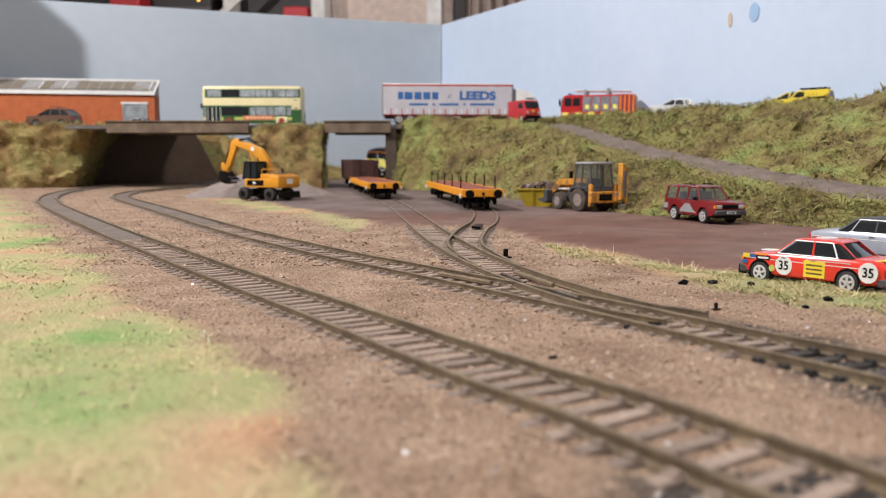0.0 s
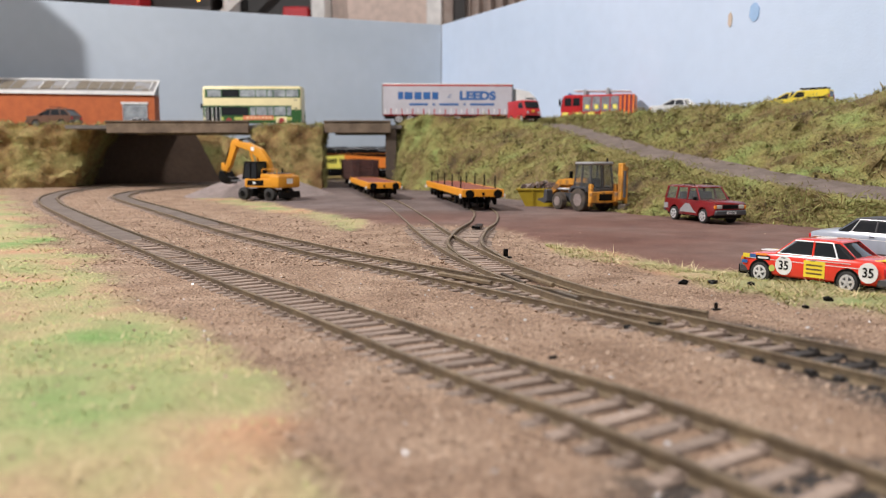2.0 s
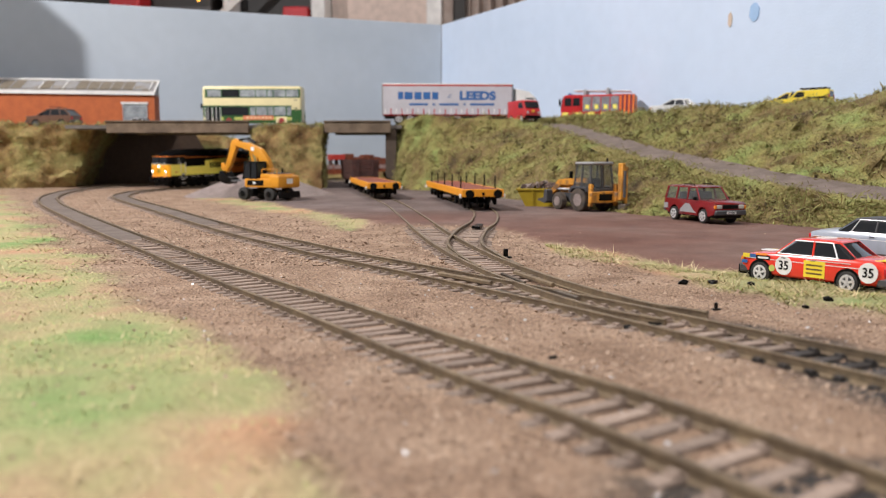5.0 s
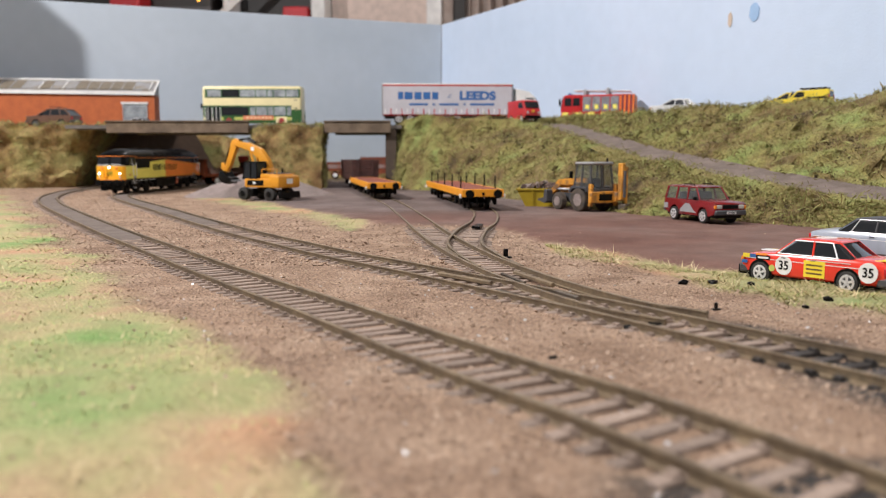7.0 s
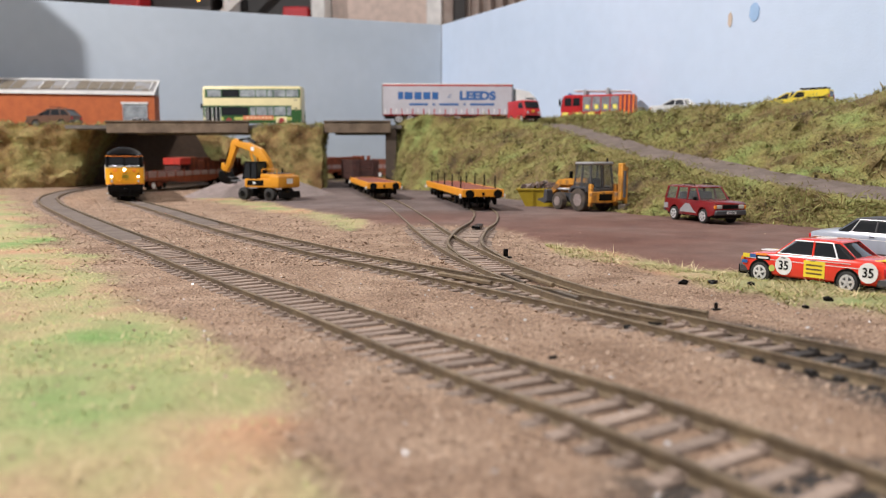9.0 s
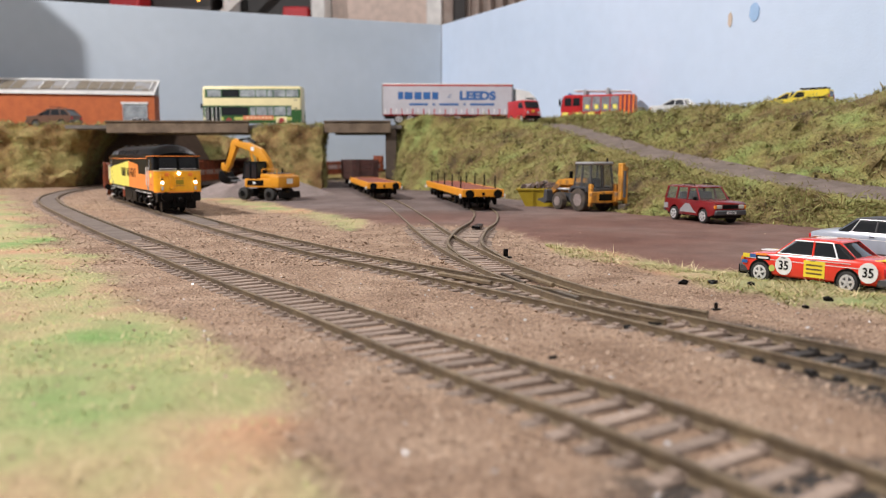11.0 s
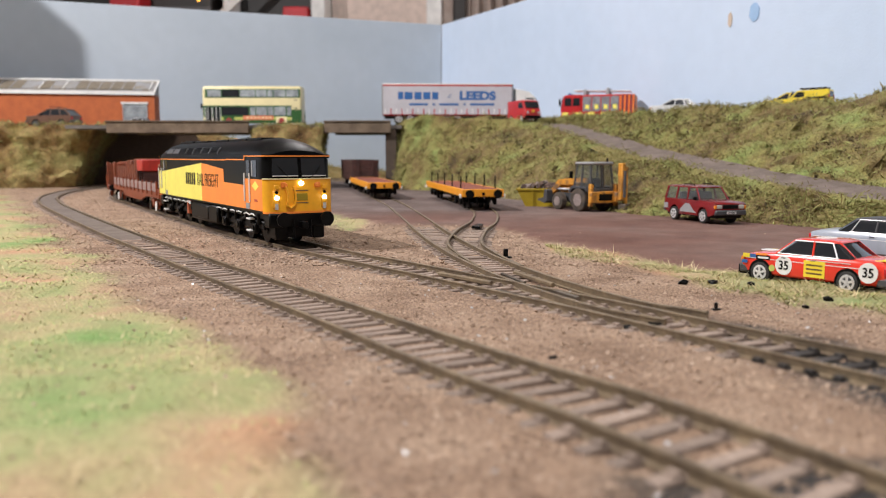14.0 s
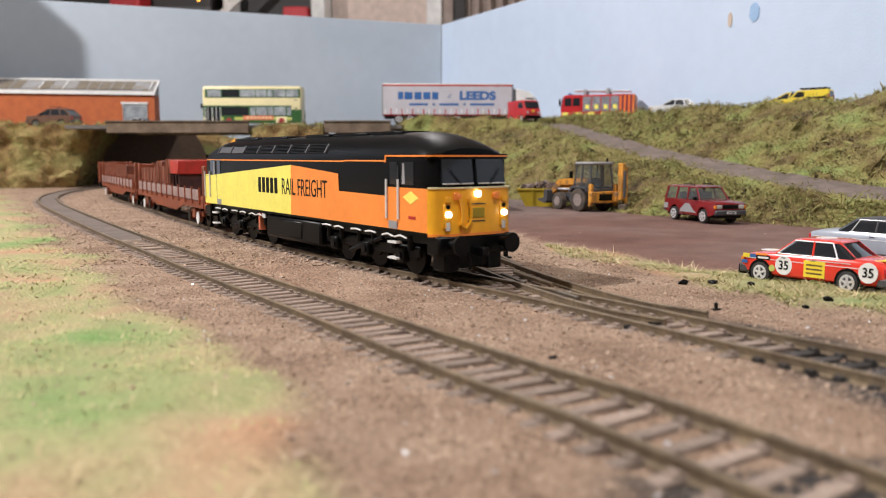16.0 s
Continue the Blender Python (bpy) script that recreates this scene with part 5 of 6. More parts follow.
def yellow_van(x, y, turn):
    c = thing("van", "bright yellow patrol van with a black roof rack", "van", x, y, 6.95, turn)
    prof = ([(-2.4, 0.5)] + arch(-1.5, 0.42, 0.34)[::-1] + arch(1.5, 0.42, 0.34)[::-1] +
            [(2.4, 0.45), (2.45, 0.95), (1.6, 1.18), (0.9, 1.85), (-2.3, 1.9), (-2.42, 1.7)])
    part("body", rounded_hull(prof, 0.9, 0.1), YELLOW, c)
    part("windscreen", Shape().turned(Matrix.Translation((1.27, 0, 1.52)) @ Euler((0, -0.81, 0)).to_matrix().to_4x4(), -0.42, 0.42, -0.75, 0.75, -0.01, 0.03), GLASS, c)
    for sd in (-1, 1):
        part("side_window", Shape().prism([(0.1, 1.2), (1.3, 1.2), (0.8, 1.72), (0.1, 1.72)], "y", sd * 0.895, sd * 0.91), GLASS, c)
        part("side_bar", Shape().box(-2.2, -0.1, sd * 0.9 - 0.006, sd * 0.9 + 0.01, 1.0, 1.2), BLACK, c)
        for xx in (-1.5, 1.5):
            car_wheel(c, xx, sd * 0.8, 0.34, 0.22)
        part("tail_light", Shape().box(-2.46, -2.36, sd * 0.8 - 0.07, sd * 0.8 + 0.07, 0.9, 1.4), RED, c)
    s = Shape()
    for yy in (-0.6, 0.6):
        s.rod((-2.1, yy, 2.05), (0.6, yy, 2.05), 0.05)
    for k in range(5):
        s.box(-2.0 + k * 0.6, -1.75 + k * 0.6, -0.62, 0.62, 1.98, 2.12)
    part("roof_rack", s, BLACK, c)
    part("rear_window", Shape().box(-2.44, -2.38, -0.65, 0.65, 1.2, 1.7), GLASS, c)
    c.scale = (0.72, 0.72, 0.78)
    return c


yellow_van(28.6, 63.0, 138)
suv("recovery_car", "yellow and black recovery vehicle beside the yellow van", 28.4, 65.8, 6.95, 138, YELLOW, None, False, 0.85, "car", True)


def bus():
    b = thing("double_decker_bus", "cream and green double-decker bus on the raised road", "bus", -20.72, 88.2, 6.6, 180)
    # its nose is at +x, so the side that is seen is +y
    L = 5.55
    part("body", Shape().box(-L, L, -1.25, 1.25, 0.35, 4.2, 0.22, 3), CREAM, b)
    part("roof", Shape().box(-L + 0.05, L - 0.1, -1.2, 1.2, 4.1, 4.32, 0.1, 2), CREAM, b)
    for sd in (-1, 1):
        def strip(name, a, c2, z0, z1, mat, t=0.0, lab=""):
            return part(name, Shape().box(a, c2, min(sd * 1.25, sd * (1.27 + t)), max(sd * 1.25, sd * (1.27 + t)), z0, z1), mat, b, lab)
        strip("upper_band", -L + 0.1, L - 0.3, 3.05, 4.0, GREEN)
        strip("lower_band", -L + 1.1, L - 0.1, 0.95, 2.2, GREEN)
        strip("skirt", -L + 0.05, L - 0.1, 0.35, 0.62, GREEN)
        strip("skirt_stripe", -L + 1.2, L - 2.0, 0.64, 0.94, LIME)
        part("rear_panel", Shape().box(-L - 0.012, -L + 1.1, sd * 1.26 - 0.02, sd * 1.26 + 0.02, 0.4, 1.75), GREEN, b)
        for k, (a, w) in enumerate(((-5.25, 1.35), (-3.8, 1.3), (-2.4, 0.6), (-1.7, 1.2), (-0.4, 1.7), (1.4, 1.9), (3.45, 1.5))):
            strip("window", a, a + w, 3.15, 3.9, PALE_GLASS if k != 5 else GLASS, 0.02)
        for k, (a, w) in enumerate(((-4.4, 0.45), (-3.8, 1.3), (-2.4, 0.6), (-1.7, 1.2), (-0.4, 0.6), (0.4, 3.0), (3.6, 0.75), (4.55, 0.6))):
            strip("window", a, a + w, 1.15 if k < 6 else 0.55, 2.05, PALE_GLASS if k < 5 else GLASS, 0.02)
        for a in (3.52, 3.97, 4.42, 4.9, 5.2):
            strip("door_edge", a, a + 0.06, 0.5, 2.05, WHITE, 0.03)
        strip("advert", -2.4, 1.0, 0.66, 1.1, PINKISH, 0.02, "salmon advertising panel")
        for k in range(7):
            strip("advert_bar", -2.2 + k * 0.43, -1.95 + k * 0.43, 0.8, 0.98, CREAM, 0.028)
        for xx in (-3.3, 2.6):
            car_wheel(b, xx, sd * 1.12, 0.5, 0.3, RED)
            strip("wheel_arch", xx - 0.6, xx + 0.6, 0.35, 1.0, CREAM if xx < 0 else GREEN, 0.005)
        strip("vent", -5.1, -4.8, 2.75, 2.85, DARK_GREY, 0.02)
        strip("vent", -5.1, -4.8, 1.85, 1.95, DARK_GREY, 0.02)
        part("mirror", Shape().box(L, L + 0.2, sd * 1.2 - 0.08, sd * 1.2 + 0.08, 1.9, 2.4, 0.03), BLACK, b)
    part("windscreen", Shape().box(L - 0.06, L + 0.02, -1.1, 1.1, 1.0, 2.4, 0.05), GLASS, b)
    b.scale = (0.965, 1, 0.985)
    part("upper_windscreen", Shape().box(L - 0.06, L + 0.02, -1.1, 1.1, 3.1, 4.0, 0.05), GLASS, b)
    return b


bus()


def lorry():
    t = thing("articulated_trailer", "grey curtain-sided lorry trailer with blue lettering and red roof rail", "lorry trailer", 0.45, 87.2, 6.8, 2)
    h = 7.0
    part("curtain", Shape().box(-h, h, -1.27, 1.27, 0.95, 4.0, 0.03), CURTAIN_GREY, t)
    part("roof", Shape().box(-h - 0.02, h + 0.02, -1.29, 1.29, 4.08, 4.22, 0.05), WHITE, t)
    part("roof_rail", Shape().box(-h - 0.02, h + 0.02, -1.30, 1.30, 3.95, 4.08, 0.02), RED, t)
    part("side_rail", Shape().box(-h, h, -1.29, 1.29, 0.82, 0.97, 0.02), MAROON, t)
    part("end_post", Shape().box(h - 0.1, h + 0.03, -1.31, 1.31, 0.85, 4.1, 0.02), DARK_GREY, t)
    part("end_post", Shape().box(-h - 0.03, -h + 0.1, -1.31, 1.31, 0.85, 4.1, 0.02), GREY, t)
    for i in range(24):
        x = -h + 0.35 + i * (2 * h - 0.6) / 23
        part("curtain_strap", Shape().box(x - 0.05, x + 0.05, -1.30, -1.262, 0.97, 1.55), RED if i % 2 else WHITE, t)
    for a, b in ((-5.3, -4.75), (-4.6, -3.75), (-3.55, -2.8), (-2.6, -1.85), (-1.65, -1.0)):
        part("lettering_bar", Shape().box(a, b, -1.285, -1.265, 2.55, 3.32), BLUE, t, "blue bar")
    words("lettering", "of", 0.6, BLUE, t, lettering(0.15, -1.275, 2.68, SIDE_Y), 0.8, 0.0)
    words("lettering", "LEEDS", 1.2, BLUE, t, lettering(3.2, -1.275, 2.55, SIDE_Y), 1.2, 0.06, "blue lettering")
    for a, b in ((-4.1, -2.1), (-1.6, -1.35), (-0.9, 1.2), (1.7, 1.95), (2.4, 5.0)):
        part("small_lettering_bar", Shape().box(a, b, -1.285, -1.265, 1.92, 2.14), BLUE, t)
    part("chassis", Shape().box(-h + 0.2, h - 0.4, -0.5, 0.5, 0.55, 0.85), DARK_GREY, t)
    for xx in (-5.2, -4.0, -2.8):
        for sd in (-1, 1):
            car_wheel(t, xx, sd * 1.05, 0.5, 0.32)
    part("pallet_box", Shape().box(-1.2, 1.4, -1.15, 1.15, 0.35, 0.8, 0.03), WHITE, t)
    part("landing_leg", Shape().box(3.5, 3.7, -0.9, 0.9, 0.0, 0.85), GREY, t)
    k = thing("lorry_tractor", "white and blue lorry tractor unit coupled to the trailer", "lorry", 8.75, 87.6, 6.95, 2)
    part("cab", rounded_hull([(-1.0, 0.7), (1.35, 0.55), (1.4, 1.6), (1.1, 2.75), (0.5, 3.25), (-1.0, 3.6)], 1.2, 0.12), WHITE, k)
    part("cab_skirt", Shape().box(-0.98, 1.42, -1.22, 1.22, 0.6, 1.9, 0.06), BLUE, k)
    part("windscreen", Shape().turned(Matrix.Translation((1.3, 0, 2.15)) @ Euler((0, -0.22, 0)).to_matrix().to_4x4(), -0.02, 0.03, -1.05, 1.05, -0.45, 0.5), GLASS, k)
    for sd in (-1, 1):
        part("door_window", Shape().box(0.1, 0.95, sd * 1.2 - 0.02, sd * 1.2 + 0.03, 1.95, 2.6), GLASS, k)
        for xx in (0.75, -1.6):
            car_wheel(k, xx, sd * 1.0, 0.5, 0.32)
    part("chassis", Shape().box(-2.4, 1.0, -0.45, 0.45, 0.5, 0.8), DARK_GREY, k)


lorry()


def red_van():
    v = thing("delivery_van", "small red old-fashioned van with a black bumper at the lane top", "van", 8.2, 81.6, 6.75, -66)
    prof = ([(-2.0, 0.45)] + arch(-1.2, 0.42, 0.34)[::-1] + arch(1.25, 0.42, 0.34)[::-1] + [(2.1, 0.45), (2.15, 1.1), (1.95, 1.35), (1.55, 2.15), (1.3, 2.25), (-1.95, 2.25), (-2.02, 2.1)])
    part("body", rounded_hull(prof, 0.98, 0.12), RED, v)
    part("windscreen", Shape().turned(Matrix.Translation((1.8, 0, 1.75)) @ Euler((0, -0.46, 0)).to_matrix().to_4x4(), -0.02, 0.03, -0.85, 0.85, -0.36, 0.36), GLASS, v)
    part("roof_light", Shape().box(1.0, 1.4, -0.35, 0.35, 2.24, 2.36, 0.03), WHITE, v)
    part("bumper", Shape().box(1.95, 2.3, -1.0, 1.0, 0.35, 0.62, 0.05), BLACK, v)
    part("badge", Shape().box(2.13, 2.17, -0.15, 0.15, 1.0, 1.2), YELLOW, v)
    for sd in (-1, 1):
        part("headlight", Shape().cyl((2.14, sd * 0.7, 0.95), "x", 0.13, 0.06, 14), LAMP_OFF, v)
        part("door_window", Shape().prism([(0.5, 1.4), (1.65, 1.4), (1.35, 2.0), (0.5, 2.0)], "y", sd * 0.97, sd * 0.99), GLASS, v)
        for xx in (-1.2, 1.25):
            car_wheel(v, xx, sd * 0.85, 0.36, 0.22)
    v.scale = (0.9, 0.9, 0.95)


red_van()


def fire_engine():
    f = thing("fire_engine", "red fire engine with yellow chequers, ladder and chevron rear", "fire engine", 16.9, 87.0, 6.95, 160)
    L = 3.9
    part("cab", rounded_hull([(1.7, 0.5), (3.85, 0.5), (3.95, 1.3), (3.7, 2.75), (3.4, 2.95), (1.7, 2.95)], 1.22, 0.12), RED, f)
    part("body", Shape().box(-L, 1.7, -1.24, 1.24, 0.7, 2.9, 0.06), RED, f)
    part("windscreen", Shape().turned(Matrix.Translation((3.86, 0, 2.05)) @ Euler((0, -0.17, 0)).to_matrix().to_4x4(), -0.03, 0.03, -1.05, 1.05, -0.5, 0.5), GLASS, f)
    part("blue_beacon", Shape().box(2.9, 3.2, -1.0, 1.0, 2.95, 3.15, 0.04), BLUE, f)
    for sd in (-1, 1):
        for a in (1.85, 2.75):
            part("cab_window", Shape().box(a, a + 0.75, sd * 1.22 - 0.02, sd * 1.22 + 0.02, 1.75, 2.6), GLASS, f)
        for k in range(4):
            a = 1.62 - (k + 1) * 0.98
            part("locker_shutter", Shape().box(a, a + 0.88, sd * 1.25 - 0.02, sd * 1.25 + 0.015, 1.15, 2.72), SHUTTER, f, "silver roller shutter")
            part("yellow_square", Shape().box(a + 0.2, a + 0.62, sd * 1.27 - 0.01, sd * 1.27 + 0.008, 1.4, 1.85), LEMON, f)
        for k in range(8):
            a = 3.75 - k * 0.7
            part("chequer", Shape().box(a - 0.7, a, sd * 1.255 - 0.02, sd * 1.255 + 0.02, 0.72, 1.08), LEMON if k % 2 == 0 else RED, f)
        for k in range(7):
            a = -2.4 - k * 0.22
            part("chevron", Shape().prism([(a - 0.12, 0.8), (a, 0.8), (a - 0.02, 2.85), (a - 0.14, 2.85)], "y", sd * 1.25, sd * 1.265), DARK_GREY if k % 2 else ORANGE, f)
        part("mirror", Shape().box(3.9, 4.1, sd * 1.35 - 0.1, sd * 1.35 + 0.1, 1.8, 2.5, 0.03), BLACK, f)
        for xx in (2.5, -2.0):
            car_wheel(f, xx, sd * 1.02, 0.5, 0.3)
    for k in range(8):
        y0 = -1.2 + k * 0.3
        part("chevron", Shape().prism([(y0, 0.8), (y0 + 0.15, 0.8), (y0 + 0.15, 2.8), (y0, 2.8)], "x", -L - 0.02, -L + 0.01), DARK_GREY if k % 2 else ORANGE, f)
    s = Shape()
    for yy in (-0.9, -0.4, 0.2, 0.75):
        s.rod((-3.4, yy, 3.25), (2.6, yy, 3.42), 0.06)
    for k in range(14):
        x = -3.2 + k * 0.42
        s.rod((x, -0.9, 3.25 + 0.012 * k), (x, -0.4, 3.25 + 0.012 * k), 0.04)
        s.rod((x, 0.2, 3.25 + 0.012 * k), (x, 0.75, 3.25 + 0.012 * k), 0.04)
    part("ladder", s, SILVER, f)
    part("roof_gantry", Shape().box(-1.2, -0.9, -1.0, 1.0, 2.9, 3.6, 0.03).box(1.2, 1.5, -1.0, 1.0, 2.9, 3.5, 0.03), GREY, f)


fire_engine()


# ---- yard machines ----
MUDDY_YELLOW = material("muddy_yellow_paint", (0.62, 0.27, 0.03), 0.6, 0, (0.16, 0.085, 0.04), 130, 6, 0, None, 0.34, 0.52)
def excavator():
    e = thing("excavator", "yellow wheeled excavator with raised boom in front of a heap", "excavator", -13.75, 61.6, -0.06, 150)
    part("chassis", Shape().box(-1.9, 1.9, -0.75, 0.75, 0.45, 0.85, 0.08), BLACK, e)
    for xx in (-1.35, 1.35):
        for sd in (-1, 1):
            w = part("wheel", Shape().cyl((xx, sd * 0.95, 0.52), "y", 0.52, 0.5, 20, None, 0.06), RUBBER, e)
            part("hub", Shape().cyl((xx, sd * 1.2, 0.52), "y", 0.25, 0.06, 12), BLACK, w)
    part("dozer_blade", Shape().box(-2.5, -2.3, -1.2, 1.2, 0.2, 0.75, 0.05), BLACK, e)
    part("blade_arm", Shape().box(-2.4, -1.6, -0.4, 0.4, 0.4, 0.6), BLACK, e)
    part("turntable", Shape().cyl((0, 0, 0.95), "z", 0.7, 0.22, 24), BLACK, e)
    up = part("superstructure", Shape().box(-2.2, 1.1, -1.25, 1.25, 1.05, 1.75, 0.08, 2), DIGGER_YELLOW, e)
    part("counterweight", Shape().box(-2.45, -1.4, -1.26, 1.26, 1.02, 2.0, 0.15, 2), DIGGER_YELLOW, e)
    part("engine_cover", Shape().box(-2.1, -0.4, -1.1, 1.1, 1.7, 2.12, 0.1, 2), DIGGER_YELLOW, e)
    part("side_panel", Shape().box(-0.9, 0.8, 1.24, 1.27, 1.2, 1.62, 0.01), BLACK, e)
    part("logo_patch", Shape().box(-0.1, 0.2, 1.262, 1.28, 1.32, 1.5), WHITE, e)
    part("logo_patch", Shape().box(-2.47, -2.44, -0.35, 0.35, 1.35, 1.75), WHITE, e)
    part("cab", Shape().loft([[(-0.2, 0.15, 1.7), (1.25, 0.15, 1.7), (1.25, 1.22, 1.7), (-0.2, 1.22, 1.7)],
                              [(-0.2, 0.15, 3.0), (1.05, 0.15, 3.0), (1.05, 1.2, 3.0), (-0.2, 1.2, 3.0)]]), GLASS, e, "dark glazed cab")
    for p, q in (((-0.2, 1.22, 1.7), (-0.2, 1.2, 3.0)), ((1.25, 1.22, 1.7), (1.05, 1.2, 3.0)), ((0.45, 1.22, 1.7), (0.45, 1.21, 3.0)), ((1.25, 0.15, 1.7), (1.05, 0.15, 3.0)), ((-0.2, 0.15, 1.7), (-0.2, 0.15, 3.0))):
        part("cab_post", Shape().rod(p, q, 0.06), BLACK, e)
    part("cab_roof", Shape().box(-0.28, 1.12, 0.1, 1.26, 3.0, 3.1, 0.04), BLACK, e)
    s = Shape()
    s.prism([(-0.75, 1.6), (-0.1, 1.6), (0.2, 2.6), (0.75, 3.4), (1.7, 4.0), (3.3, 4.35), (3.35, 4.75), (1.9, 4.62), (0.5, 4.1), (-0.25, 3.2)], "y", -0.45, 0.0, 0.05)
    part("boom", s, DIGGER_YELLOW, e, "yellow cranked boom")
    s = Shape()
    s.prism([(2.8, 4.72), (3.3, 4.98), (3.7, 4.75), (4.05, 3.6), (4.5, 2.5), (4.25, 2.3), (3.85, 2.75), (3.4, 3.8)], "y", -0.42, -0.05, 0.04)
    part("dipper_arm", s, DIGGER_YELLOW, e)
    part("ram", Shape().rod((1.2, -0.22, 4.6), (2.0, -0.22, 4.95), 0.13).rod((2.0, -0.22, 4.95), (2.95, -0.22, 4.85), 0.07), BLACK, e)
    part("ram", Shape().rod((0.9, -0.5, 2.0), (1.5, -0.5, 3.9), 0.1).rod((0.9, 0.05, 2.0), (1.5, 0.05, 3.9), 0.1), DIGGER_YELLOW, e)
    part("ram", Shape().rod((3.75, -0.22, 4.6), (4.3, -0.22, 3.5), 0.11).rod((4.35, -0.22, 3.5), (4.6, -0.22, 2.9), 0.06), BLACK, e)
    part("bucket_link", Shape().prism([(4.2, 2.2), (4.5, 2.1), (4.9, 2.5), (4.85, 3.0), (4.55, 2.9)], "y", -0.42, -0.05, 0.03), DIGGER_YELLOW, e)
    part("boom_badge", Shape().box(1.15, 1.5, -0.01, 0.012, 3.95, 4.25), WHITE, e)
    part("bucket", Shape().prism([(4.8, 2.3), (4.95, 1.75), (4.65, 1.35), (4.0, 1.2), (3.45, 1.5), (3.6, 1.75), (4.0, 1.8), (4.35, 2.3)], "y", -0.75, 0.28, 0.05), BLACK, e, "black digging bucket")
    for k in range(5):
        part("bucket_tooth", Shape().prism([(3.2, 1.42), (3.52, 1.44), (3.52, 1.6)], "y", -0.72 + k * 0.22, -0.61 + k * 0.22), DARK_GREY, e)
    part("engine_grille", Shape().box(-1.95, -0.7, -0.8, 0.8, 2.1, 2.2, 0.04), DARK_GREY, e)
    part("handrail", Shape().rod((-2.0, 0.95, 2.1), (-2.0, 0.95, 2.5), 0.03).rod((-2.0, 0.95, 2.5), (-0.5, 0.95, 2.5), 0.03).rod((-0.5, 0.95, 2.5), (-0.5, 0.95, 2.1), 0.03), DIGGER_YELLOW, e)
    for sd in (-1, 1):
        part("stabiliser", Shape().box(0.2, 0.55, sd * 1.0 - 0.3, sd * 1.0 + 0.3, 0.3, 0.95, 0.05), BLACK, e)
    e.scale = (0.98, 0.98, 0.96)
    part("exhaust", Shape().cyl((-1.2, -0.6, 2.3), "z", 0.07, 0.5, 10), BLACK, e)
    return e


excavator()


def backhoe():
    b = thing("backhoe_loader", "muddy yellow backhoe loader with grey cab at the bank foot", "backhoe loader", 9.25, 49.0, -0.06, 118)
    for sd in (-1, 1):
        for xx, r, w in ((0, 0.72, 0.5), (2.15, 0.55, 0.4)):
            t = part("wheel", Shape().cyl((xx, sd * 0.92, r), "y", r, w, 22, None, 0.06), MUD_TYRE, b)
            part("hub", Shape().cyl((xx, sd * (0.92 + w * 0.46), r), "y", r * 0.55, 0.06, 16), GRAVEL, t)
        part("mudguard", Shape().prism([(-0.9, 1.25), (-0.75, 1.5), (0.6, 1.55), (0.9, 1.2), (0.8, 1.15), (0.5, 1.42), (-0.65, 1.4)], "y", sd * 0.65, sd * 1.18), DARK_GREY, b)
        part("loader_arm", Shape().prism([(1.0, 1.7), (1.2, 2.0), (2.6, 1.9), (3.5, 1.1), (3.3, 0.9), (2.4, 1.55), (1.1, 1.6)], "y", sd * 0.6 - 0.1, sd * 0.6 + 0.1), MUDDY_YELLOW, b)
        part("stabiliser", Shape().box(-1.15, -0.9, sd * 0.95 - 0.12, sd * 0.95 + 0.12, 0.35, 1.7, 0.04), MUDDY_YELLOW, b)
    part("chassis", Shape().box(-1.2, 2.6, -0.5, 0.5, 0.5, 1.1, 0.05), DARK_GREY, b)
    part("bonnet", Shape().box(0.75, 2.7, -0.5, 0.5, 1.05, 1.75, 0.1, 2), MUDDY_YELLOW, b)
    part("rear_frame", Shape().box(-1.25, -0.95, -1.1, 1.1, 0.55, 1.25, 0.05), MUDDY_YELLOW, b)
    # Black block paints the shade of an opening on the solid frame.
    part("rear_opening_shade", Shape().box(-1.27, -1.2, -0.5, 0.5, 0.7, 1.1), BLACK, b)
    part("cab", Shape().loft([[(-0.9, -0.85, 1.35), (0.75, -0.85, 1.35), (0.75, 0.85, 1.35), (-0.9, 0.85, 1.35)],
                              [(-0.75, -0.75, 2.85), (0.55, -0.75, 2.85), (0.55, 0.75, 2.85), (-0.75, 0.75, 2.85)]]), CLEAR, b, "glazed cab")
    for p, q in (((-0.9, -0.86), (-0.75, -0.76)), ((-0.9, 0.86), (-0.75, 0.76)), ((0.76, -0.86), (0.56, -0.76)), ((0.76, 0.86), (0.56, 0.76)), ((0.05, 0.86), (0.0, 0.76)), ((0.05, -0.86), (0.0, -0.76)), ((-0.91, 0), (-0.76, 0))):
        part("cab_post", Shape().rod((p[0], p[1], 1.35), (q[0], q[1], 2.85), 0.06), DARK_GREY, b)
    part("cab_base", Shape().box(-0.95, 0.8, -0.9, 0.9, 1.2, 1.42, 0.04), DARK_GREY, b)
    part("cab_roof", Shape().box(-0.92, 0.72, -0.88, 0.88, 2.85, 3.02, 0.06), GREY, b)
    part("seat", Shape().box(-0.4, 0.05, -0.3, 0.3, 1.4, 2.05, 0.05), BLACK, b)
    part("front_bucket", Shape().prism([(3.2, 0.5), (3.5, 0.35), (4.2, 0.5), (4.25, 0.6), (3.6, 0.7), (3.5, 1.25), (3.2, 1.2)], "y", -1.15, 1.15), DARK_GREY, b, "grey loader bucket")
    part("loader_ram", Shape().rod((1.5, 0.6, 1.3), (3.2, 0.6, 1.3), 0.07).rod((1.5, -0.6, 1.3), (3.2, -0.6, 1.3), 0.07), SILVER, b)
